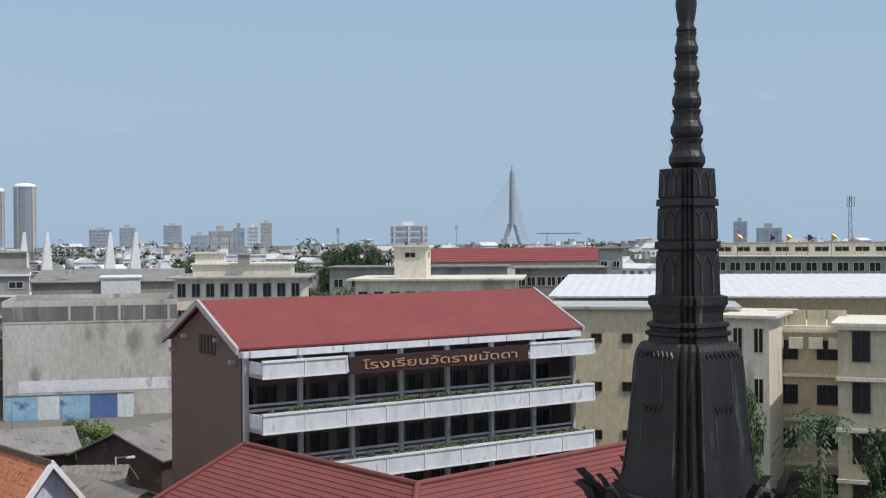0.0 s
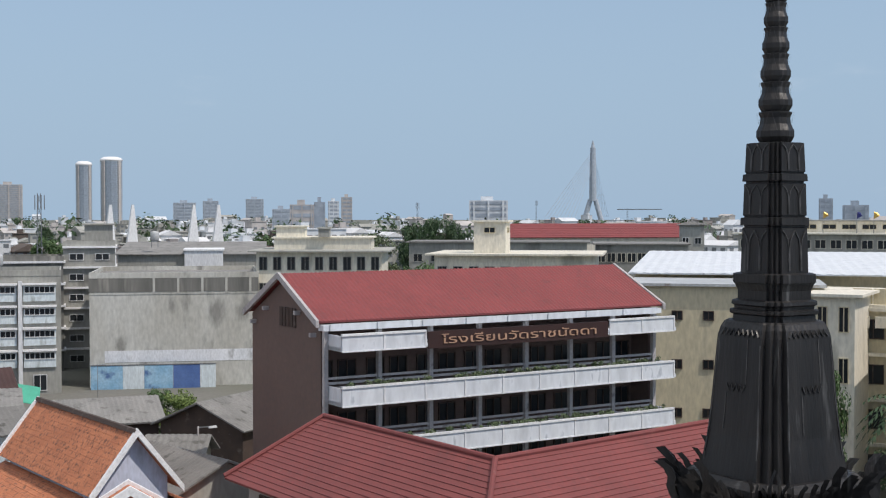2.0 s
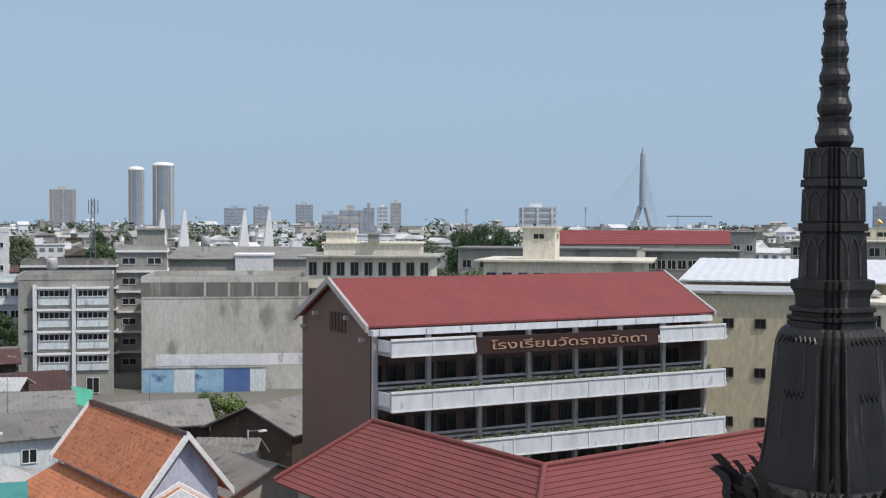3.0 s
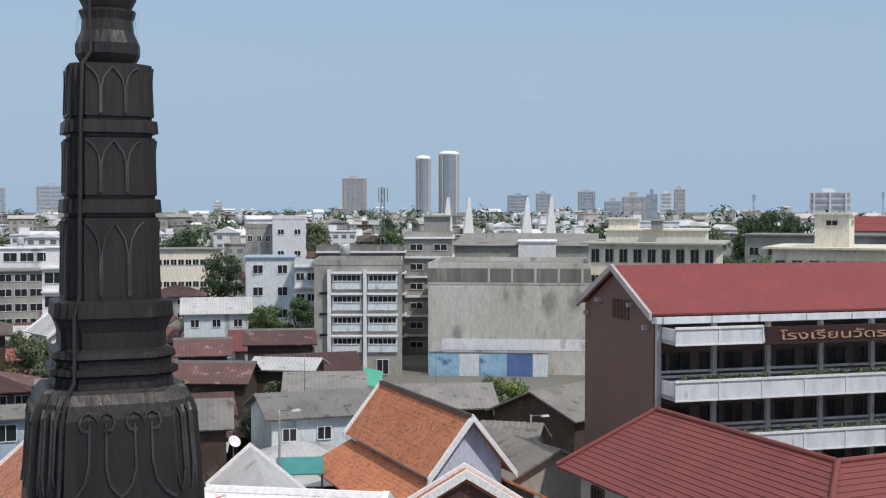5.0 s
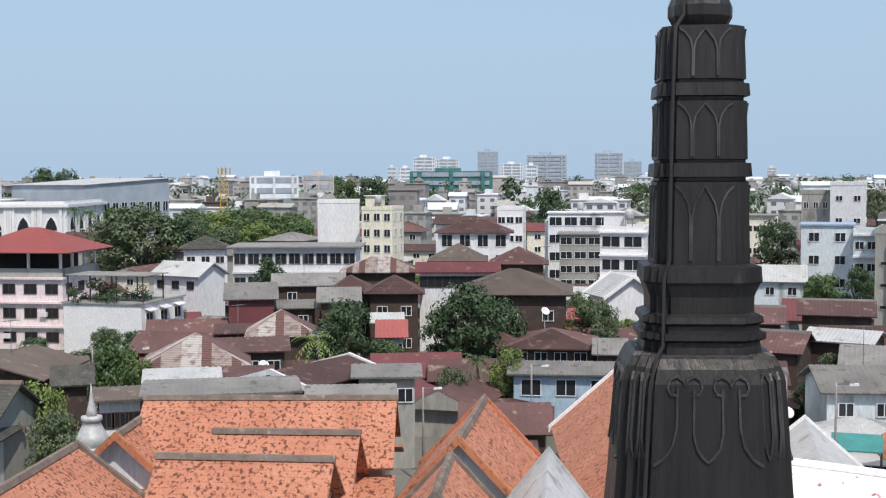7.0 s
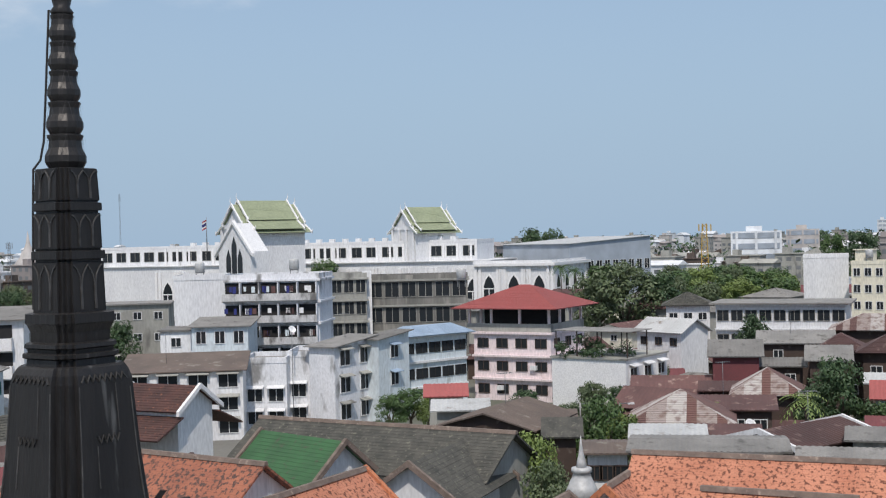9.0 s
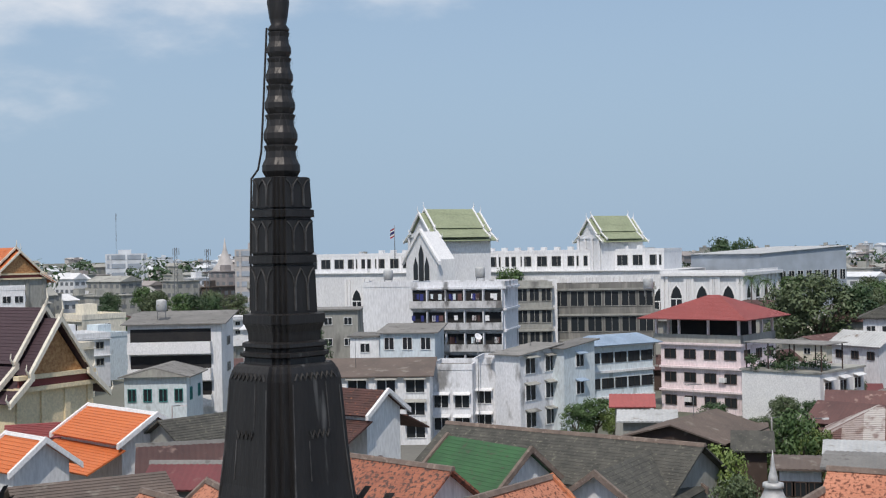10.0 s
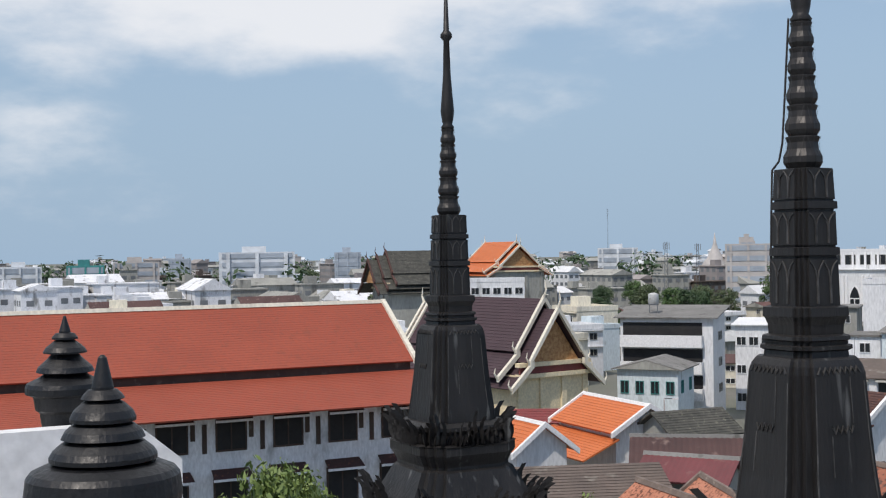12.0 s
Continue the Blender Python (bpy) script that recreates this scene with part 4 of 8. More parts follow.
# ---- the school ----
def school():
    a, b = bearing(5.26, 79.6), bearing(-10.40, 94.6)
    d = b - a
    L = d.length
    t = thing("school_building", a.x, a.y, 0, math.degrees(math.atan2(d.y, d.x)), "four-storey school with red roof, white parapets and gilt sign", "school")
    zr, ze, hw = 18.4, 15.75, 5.5
    slope("roof_slope", (0.55, 0, zr), (L - 0.3, 0, zr), (0.55, -hw, ze), (L - 0.3, -hw, ze), "red_roof", t, rib=0.30)
    slope("roof_slope", (0.55, 0, zr), (L - 0.3, 0, zr), (0.55, hw, ze), (L - 0.3, hw, ze), "red_roof", t, rib=0.30)
    for s in (-1, 1):
        for x in (0.5, L - 0.25):
            v = [(x - .1, 0, zr + .1), (x + .1, 0, zr + .1), (x + .1, s * (hw + .1), ze + .08), (x - .1, s * (hw + .1), ze + .08),
                 (x - .1, 0, zr - .3), (x + .1, 0, zr - .3), (x + .1, s * (hw + .1), ze - .35), (x - .1, s * (hw + .1), ze - .35)]
            part("bargeboard", mesh("bargeboard", v, [(0, 1, 2, 3), (7, 6, 5, 4), (0, 3, 7, 4), (1, 5, 6, 2), (0, 4, 5, 1), (3, 2, 6, 7)]), "grey_rail", t, "weathered grey bargeboard")
    x0, x1 = 1.0, L - 1.3
    part("gable_wall", prism("gable_wall", [(-5.3, 0), (5.0, 0), (5.0, 15.6), (0, 18.0), (-5.3, 15.5)], x0 - 0.15, x0 + 0.15), "brown_wall", t, "dark brown end wall")
    part("gable_wall", prism("gable_wall", [(-5.3, 0), (5.0, 0), (5.0, 15.6), (0, 18.0), (-5.3, 15.5)], x1 - 0.15, x1 + 0.15), "brown_wall", t)
    for y, z in ((-4.6, 15.0), (-2.4, 16.2), (2.4, 16.2), (4.4, 15.2)):
        part("bracket", boxes("bracket", [(0.45, x0 - 0.16, y - 0.12, y + 0.12, z - 0.25, z)]), "grey_rail", t, "concrete roof bracket")
    part("gable_vent", boxes("gable_vent", [(x0 - 0.22, x0 - 0.152, -1.9 + 0.5 * i, -1.5 + 0.5 * i, 15.1, 16.3) for i in range(5)]), "wood", t, "slatted gable vent")
    part("back_wall", boxes("back_wall", [(x0 + .15, x1 - .15, 4.7, 5.0, 0, 15.6)]), "cream", t)
    part("corridor_wall", boxes("corridor_wall", [(x0 + .15, x1 - .15, -3.4, -3.2, 0, 15.5)]), "brown_wall", t, "dark corridor wall with closed shutters")
    floors = [14.1, 10.85, 7.57, 4.3]
    n = 7
    xs = [x0 + (x1 - x0) * i / n for i in range(n + 1)]
    part("eave_beam", boxes("eave_beam", [(x0 - 0.3, x1 + 0.4, -6.0, -5.3, 15.2, 15.55)]), "panel", t)
    for x in [x0 + (x1 - x0) * (i + 0.5) / 8 for i in range(8)]:
        part("eave_panel", boxes("eave_panel", [(x - 1.5, x + 1.5, -6.1, -6.01, 15.2, 15.62)]), "panel", t)
    m_x0, m_x1 = x0 + 0.15, x1 + 0.25
    cuts = [m_x0 + (m_x1 - m_x0) * i / 9 for i in range(10)]
    for k, z in enumerate(floors):
        part("floor_slab", boxes("floor_slab", [(x0 + .15, x1 + 0.5, -7.42, -3.2, z - 0.02, z + 0.22)]), "panel", t)
        for i in range(9):
            if k == 0 and 2 <= i <= 6:
                continue
            h = 0.9 if k == 0 else 1.05
            part("parapet_panel", boxes("parapet_panel", [(cuts[i] + 0.03, cuts[i + 1] - 0.03, -7.5, -7.43, z, z + h)]), "panel", t)
            part("panel_rail", boxes("panel_rail", [(cuts[i] + 0.0, cuts[i + 1] - 0.0, -7.58, -7.40, z + h, z + h + 0.13), (cuts[i + 1] - 0.07, cuts[i + 1] + 0.03, -7.55, -7.502, z, z + h), (cuts[i], cuts[i + 1], -7.54, -7.502, z - 0.06, z + 0.03)]), "white", t)
        for x in (m_x0, m_x1 - 0.08):
            part("parapet_end", boxes("parapet_end", [(x, x + 0.08, -7.4, -5.4, z, z + (0.9 if k == 0 else 1.05))]), "panel", t)
    for z in (10.85, 7.57, 4.3, 1.0):
        for i in range(n):
            part("guard_rail", boxes("guard_rail", [(xs[i] + 0.14, xs[i + 1] - 0.14, -5.62, -5.54, z + 0.78 + 0.30 * j, z + 0.93 + 0.30 * j) for j in range(3)]), "grey_rail", t)
            for off in (0.25, 0.7):
                x = xs[i] + (xs[i + 1] - xs[i]) * off
                window(t, ("s", -3.41), x, z + 1.0, 1.3, 1.3, "wood")
    for i, x in enumerate(xs):
        part("column", boxes("column", [(x - 0.13, x + 0.13, -5.75, -5.45, 0, 15.3)]), "grey_rail", t)
    sx0, sx1 = cuts[2] + 0.2, cuts[7] - 0.1
    part("sign_board", boxes("sign_board", [(sx0, sx1, -7.46, -7.34, 13.95, 15.0)]), "sign_brown", t, "dark brown board with gilt Thai lettering")
    txt = bpy.data.curves.new("lettering", "FONT")
    txt.body = "โรงเรียนวัดราชนัดดา"
    txt.size, txt.extrude, txt.align_x = 0.82, 0.03, "CENTER"
    ob = new("lettering", txt)
    bpy.context.view_layer.update()
    wid = max(ob.dimensions.x, 0.1)
    me = bpy.data.meshes.new_from_object(ob.evaluated_get(bpy.context.evaluated_depsgraph_get()))
    bpy.data.objects.remove(ob)
    k = (sx1 - sx0) * 0.86 / wid
    me.materials.clear()
    part("lettering", me, "gold_letter", t, "gilt Thai letters", pose((sx0 + sx1) / 2, -7.50, 14.22, 90, 0, 0) @ Matrix.Diagonal((k, min(k, 0.86), 1, 1)))
    # planting along the parapets
    rnd = random.Random(8)
    for z in (11.9, 8.62, 5.35):
        cl = [(rnd.uniform(m_x0 + .3, m_x1 - .3), -7.2 + rnd.uniform(-.1, .1), z + rnd.uniform(0.10, .30), rnd.uniform(0.14, 0.32)) for _ in range(75)]
        part("planting", leaf_cloud("planting", cl, 0.11, 26, rnd), "leaf_grey", t, "straggly plants in the parapet trough")
    return t


school()


# ---- red-tiled hall in front of the school: two wings that meet at a corner ----
def red_hall():
    z, zl = 11.5, 8.7
    pl, pa_, pr = bearing(2.82, 66.0), bearing(-5.13, 54.1), bearing(-17.5, 70.0)
    u1, u2 = (pl - pa_).normalized(), (pr - pa_).normalized()
    t = thing("red_tiled_hall", pa_.x, pa_.y, 0, 0, "single-storey hall with a dark red tiled corner roof", "hall")
    o = pa_
    n1, n2 = Vector((-u1.y, u1.x)), Vector((u2.y, -u2.x))
    hw = 5.2

    def p3(p, zz):
        return (p.x - o.x, p.y - o.y, zz)
    det = n1.x * n2.y - n1.y * n2.x
    corner = Vector(((hw * n2.y - n1.y * hw) / det, (n1.x * hw - hw * n2.x) / det))
    e1, e2 = pl + u1 * 1.2 + n1 * hw, pr + n2 * hw
    c = o + corner
    slope("roof_slope", p3(pl, z), p3(o, z), p3(e1, zl), p3(c, zl), "red_tile", t, course=0.42, step=0.035)
    slope("roof_slope", p3(o, z), p3(pr, z), p3(c, zl), p3(e2, zl), "red_tile", t, course=0.42, step=0.035)
    slope("roof_slope", p3(pl, z), p3(pl, z), p3(pl + u1 * 3.2 - n1 * 3.0, zl), p3(e1, zl), "red_tile", t, course=0.42, step=0.035)
    i1, i2 = pl - n1 * 4, pr - n2 * 4
    ic = o - corner * 4 / hw
    slope("roof_slope", p3(pl, z), p3(o, z), p3(i1, zl + .6), p3(ic, zl + .6), "red_tile", t, course=0.42, step=0.035)
    slope("roof_slope", p3(o, z), p3(pr, z), p3(ic, zl + .6), p3(i2, zl + .6), "red_tile", t, course=0.42, step=0.035)
    v, f = [], []
    for q0, q1 in ((Vector(p3(pl, z + .06)), Vector(p3(o, z + .06))), (Vector(p3(o, z + .06)), Vector(p3(pr, z + .06))), (Vector(p3(o, z + .06)), Vector(p3(c, zl + .1))), (Vector(p3(pl, z + .06)), Vector(p3(e1, zl + .1)))):
        limb(v, f, q0, q1, 0.13, 0.13, 8)
    part("ridge_cap", mesh("ridge_cap", v, f), "red_tile", t)
    w1 = [pl + n1 * (hw - 0.9), c - (n1 + n2) * 0.75, pr + n2 * (hw - 0.9)]
    for p, q in zip(w1, w1[1:]):
        dd = q - p
        nn = Vector((-dd.y, dd.x)).normalized() * 0.12
        vs = [p3(p - nn, 0), p3(q - nn, 0), p3(q + nn, 0), p3(p + nn, 0), p3(p - nn, zl + .35), p3(q - nn, zl + .35), p3(q + nn, zl + .35), p3(p + nn, zl + .35)]
        part("wall", mesh("wall", vs, BOXF), "grey_wall", t)
    p, q = w1[0], w1[1]
    dd = (q - p)
    ang = math.degrees(math.atan2(dd.y, dd.x))
    for i in range(5):
        s = p + dd * (0.1 + 0.2 * i)
        nn = Vector((dd.y, -dd.x)).normalized()
        fr = window(t, ("s", 0), 0, 0, 1.3, 1.4, "wood", panes=4)
        s2 = s + nn * 0.14 - o
        fr.matrix_basis = pose(s2.x, s2.y, zl - 1.9, 0, 0, ang + 90)
    return t


red_hall()


# ---- cream school buildings to the north ----
def cream_range():
    block("cream_building", "long cream four-storey building with small windows", -11.0, -19.3, -19.5, 106, -4, 16.2, "cream", 4, (6, 0), depth=9, win=(0.9, 0.8), roof="slab", roof_mat="zinc", over=0.4, frame_mat="wood")
    block("cream_wing", "cream stair wing with a flat overhanging cap", -18.9, -20.7, -21.2, 101, 10, 15.8, "cream_pale", 4, (2, 0), depth=9, win=(0.8, 2.0), roof="slab", roof_mat="cream_pale", over=0.7, frame_mat="cream")
    rc = block("cream_building", "recessed cream range with square dark windows", -20.6, -24.0, -24.2, 107, 0, 14.6, "cream", 4, (2, 0), depth=8, win=(1.7, 1.6), roof="slab", roof_mat="cream_pale", over=0.3, ledge="cream_pale", frame_mat="wood")
    for i in range(4):
        part("air_unit", boxes("air_unit", [(-0.75, -0.05, 0.4 + 1.55 * i, 1.5 + 1.55 * i, 13.0, 13.9)]), "cream_pale", rc, "pale air-conditioning unit")
    for i in range(4):
        part("screen_wall", boxes("screen_wall", [(0.5, 0.7, 0.1 + 1.6 * i, 1.6 + 1.6 * i, 14.82, 16.1)]), "cream", rc, "roof screen panel")
    block("cream_building", "cream block with a tall dark stair window", -23.6, -27.5, -28, 99, 0, 15.4, "cream", 4, (2, 0), depth=10, win=(1.3, 2.3), roof="slab", roof_mat="cream_pale", over=0.5, ledge="cream_pale", frame_mat="wood")
    r = thing("white_metal_roof", *bearing(-19.5, 116), 0, -19.5 + 4, "long low white metal roof behind the cream range", "roof")
    part("wall", boxes("wall", [(-17, 20, 2, 26, 0, 16.6)]), "cream", r)
    slope("roof_slope", (-17.5, 28, 18.0), (21, 28, 18.0), (-17.5, 0, 16.8), (21, 0, 16.8), "panel", r, rib=1.0)


cream_range()


# ---- middle distance, north: big blocks behind the school ----
block("government_block", "pale concrete block with roof huts and dark windows", 6.1, 0.4, 0.2, 165, 3, 17.2, "cream_pale", 5, (9, 0), depth=16, win=(1.1, 1.8), roof="slab", roof_mat="grey_wall", over=1.0, frame_mat="grey_wall")
block("roof_hut", "pale concrete roof hut on the block", 5.3, 0.9, 0.6, 170, 3, 18.9, "cream_pale", 1, (0, 0), depth=8, roof="slab", roof_mat="cream_pale", over=0.3, base=17.42, cat="hut")
block("roof_hut", "small tank hut on the block's roof", 5.2, 3.9, 3.6, 171, 3, 20.4, "cream_pale", 1, (0, 0), depth=5, roof="slab", roof_mat="cream_pale", over=0.3, base=19.12, cat="hut")
block("roof_hut", "narrow lift hut on the block's roof", 3.3, 2.8, 2.6, 169, 3, 20.2, "grey_wall", 1, (0, 0), depth=3, roof="slab", roof_mat="grey_wall", over=0.2, base=19.12, cat="hut")
block("government_block", "cream block with a square roof tower", -2.0, -9.3, -9.6, 150, 2, 17.2, "cream_pale", 5, (10, 0), depth=14, win=(1.2, 1.1), roof="slab", roof_mat="cream_pale", over=1.0, frame_mat="grey_wall")
block("roof_tower", "square cream roof tower with a flat cap", -3.8, -5.25, -5.8, 153, 8, 21.2, "cream_pale", 2, (1, 1), depth=4, win=(1.4, 0.7), roof="slab", roof_mat="cream_pale", over=0.35, base=17.42, cat="tower", frame_mat="cream", skip=(0,))
block("grey_block", "low grey flat-roofed block among trees", -0.8, -8.9, -9, 200, 0, 17.6, "grey_wall", 4, (10, 0), depth=12, win=(1.5, 1.3), roof="slab", roof_mat="asbestos", frame_mat="grey_wall")
gable("long_red_roof", "long distant hall with a faded red roof", (-4.5, 265), (-13.1, 275), 20.2, 17.4, 9, "red_roof", "cream_pale", base=0, course=1.2, cat="hall")
block("grey_block", "grey block with rows of windows under a flat roof", -9.3, -13.4, -13.8, 215, -5, 17.0, "grey_wall", 4, (9, 0), depth=14, win=(1.6, 1.6), roof="slab", roof_mat="asbestos", frame_mat="cream_pale")
block("grey_hut", "grey stair tower with a small pyramid cap", -13.0, -14.1, -14.2, 235, 0, 20.2, "grey_wall", 4, (2, 0), depth=5, win=(1.2, 1.2), roof="hip", roof_mat="asbestos", rise=0.8, cat="tower")
block("avenue_block", "long grey-cream avenue block with a row of windows", -15.6, -30, -30.2, 200, 0, 19.0, "grey_wall", 6, (22, 0), depth=16, win=(1.7, 1.4), roof="slab", roof_mat="cream_pale", over=0.8, frame_mat="cream_pale")
block("avenue_block", "upper set-back storey of the avenue block", -16.6, -30, -30.2, 206, 0, 21.0, "cream_pale", 1, (16, 0), depth=10, win=(2.2, 0.8), roof="slab", roof_mat="grey_wall", over=0.4, base=19.22, frame_mat="cream")
for az in (-18.1, -19.2, -20.6, -21.3, -22.2, -23.2):
    p = bearing(az, 203)
    fp = thing("flag_pole", p.x, p.y, 19.2, az, "roof flag pole with a limp cloth flag", "flag", "roof flags")
    part("pole", lathe("pole", [(0, 0.05), (3.4, 0.03)], 8), "steel", fp)
    yellow = az in (-19.2, -21.3, -23.2)
    part("flag", mesh("flag", [(0.03, 0, 3.3), (0.5, 0.12, 3.2), (0.85, -0.1, 2.7), (0.03, 0, 2.2)] + [(0.03, 0.02, 3.3), (0.5, 0.14, 3.2), (0.85, -0.08, 2.7), (0.03, 0.02, 2.2)], BOXF), "gold" if yellow else "flag_blue", fp)

# the winged monument
for az in (12.63, 11.67, 9.01, 7.92):
    p = bearing(az, 350)
    w = thing("monument_wing", p.x, p.y, 0, az + 20, "tall cream wing-shaped monument fin", "monument", "monument wings")
    part("fin", mesh("fin", [(-1.9, -0.8, 0), (1.9, -0.8, 0), (1.9, 0.8, 0), (-1.9, 0.8, 0), (-1.2, -0.6, 15), (1.7, -0.6, 15), (1.7, 0.6, 15), (-1.2, 0.6, 15), (0.2, -0.3, 24.8), (0.8, -0.3, 24.8), (0.8, 0.3, 24.8), (0.2, 0.3, 24.8)],
                       [(0, 1, 5, 4), (1, 2, 6, 5), (2, 3, 7, 6), (3, 0, 4, 7), (4, 5, 9, 8), (5, 6, 10, 9), (6, 7, 11, 10), (7, 4, 8, 11), (8, 9, 10, 11)]), "white", w)

# ---- the blank wall, the flats and the yard before them ----
bw = block("blank_walled_warehouse", "tall warehouse with a stained windowless wall", 13.4, 6.0, 5.6, 165, -2, 14.0, "blank_wall", 1, (0, 0), depth=20, roof="flat", cat="warehouse")
W0 = 165 * math.tan(radians(7.4)) * 1.0
part("soot_band", boxes("soot_band", [(-0.05, -0.003, 0, W0, 12.2, 13.98)]), "blank_top", bw, "soot-streaked top band")
for i in range(5):
    part("pilaster", boxes("pilaster", [(-0.10, -0.055, W0 * (i + 0.3) / 7, W0 * (i + 0.3) / 7 + 0.3, 12.0, 14.7)]), "blank_wall", bw)
part("whitewash", boxes("whitewash", [(-0.03, -0.004, 0.4, 19.5, 3.2, 4.7)]), "white_dirty", bw, "patch of streaked whitewash")
part("string_course", boxes("string_course", [(-0.06, -0.003, 0, W0, 11.9, 12.04)]), "blank_wall", bw)
mf = thing("mural_hoarding", *bearing(7.9, 163), 0, bearing(7.9, 163).angle_signed(Vector((1, 0))) * 180 / math.pi + 0, "blue painted hoarding along the foot of the wall", "hoarding")
for i, (a0, a1, mt) in enumerate(((0.05, 2.0, "aqua"), (2.05, 5.4, "mural_dark"), (5.45, 9.0, "mural_blue"), (9.05, 11.6, "aqua"), (11.65, 15.6, "mural_blue"))):
    part("hoarding_panel", boxes("hoarding_panel", [(0, 0.1, a0, a1, 0, 3.0)]), mt, mf)
part("frame_rail", boxes("frame_rail", [(-0.05, 0.0, 0, 15.7, 3.0, 3.12)]), "steel", mf)


def flats():
    t = block("apartment_block", "grey five-storey flats with white ledges and aqua panels", 18.6, 14.6, 14.2, 162, 0, 14.6, "grey_wall", 5, (0, 0), depth=12, roof="flat")
    w = 162 * math.tan(radians(4.0))
    for bay in range(2):
        y0 = 0.5 + bay * 4.6
        for s in range(5):
            z = 0.6 + s * 2.72
            if s:
                window(t, ("f", -0.3), y0 + 2.0, z + 1.0, 3.6, 0.9, "white", panes=6)
                part("panel", boxes("panel", [(-0.28, -0.02, y0 + 0.1, y0 + 3.9, z, z + 1.9)]), "aqua", t, "pale aqua spandrel")
                part("ledge", boxes("ledge", [(-0.8, -0.02, y0, y0 + 4.0, z + 2.0, z + 2.25)]), "white_pure", t)
            else:
                window(t, ("f", -0.05), y0 + 2.0, 0.4, 1.6, 2.0, "white", panes=2)
        part("pier", boxes("pier", [(-0.75, -0.02, y0 + 4.02, y0 + 4.5, 0, 14.0)]), "white", t)
    for s in range(4):
        window(t, ("f", -0.02), w - 1.4, 2.6 + 2.7 * s, 1.6, 0.5, "grey_wall")


flats()
block("grey_flats", "grey stained flats behind with white ledges", 18.5, 14.5, 14.3, 185, 0, 15.6, "blank_top", 5, (4, 0), depth=9, win=(2.4, 0.8), ledge="white", roof="flat")
block("stair_tower", "tall pale concrete stair tower with white ledges", 14.5, 12.3, 12, 188, 0, 17.6, "grey_wall", 6, (2, 0), depth=10, win=(2.0, 1.0), ledge="white_pure", roof="flat")
block("stair_tower", "narrow grey lift tower with a flat cap", 13.6, 12.4, 12.2, 190, 0, 20.6, "grey_wall", 6, (0, 0), depth=5, roof="slab", roof_mat="grey_wall", over=0.4)
block("warehouse", "low grey warehouse behind the blank wall", 12.2, 5.8, 5.5, 200, 0, 15.8, "grey_wall", 4, (5, 0), depth=18, win=(1.6, 1.0), roof="shed", roof_mat="asbestos", rise=1.6)
block("white_store", "plain white flat-roofed store", 9.3, 7.6, 7.4, 195, 0, 16.6, "white", 3, (0, 0), depth=10, roof="slab", roof_mat="white", over=0.2)
block("white_house", "white three-storey house with lilac walls and blue roof edge", 21.7, 19.5, 19.2, 200, 0, 14.0, "aqua", 4, (2, 0), depth=9, win=(1.6, 1.4), roof="slab", roof_mat="blue_roof", over=0.3)
block("white_house", "tall white concrete house with a roof terrace", 21.7, 20.5, 20.3, 235, 0, 18.2, "grey_wall", 5, (3, 0), depth=8, win=(0.9, 1.2))
block("white_house", "tall white house with small side windows", 20.5, 19.0, 18.7, 232, 0, 19.8, "white", 5, (2, 1), depth=8, win=(1.2, 1.0))
block("white_house", "narrow white balconied house beside the flats", 19.5, 18.5, 18.4, 195, 0, 13.0, "aqua", 4, (2, 0), depth=8, ledge="white")
gable("grey_roofed_house", "aqua house with a pale zinc gable roof", (24.6, 176), (21.4, 176), 9.6, 7.6, 4.2, "zinc", "aqua", windows=3, rib=0.4)
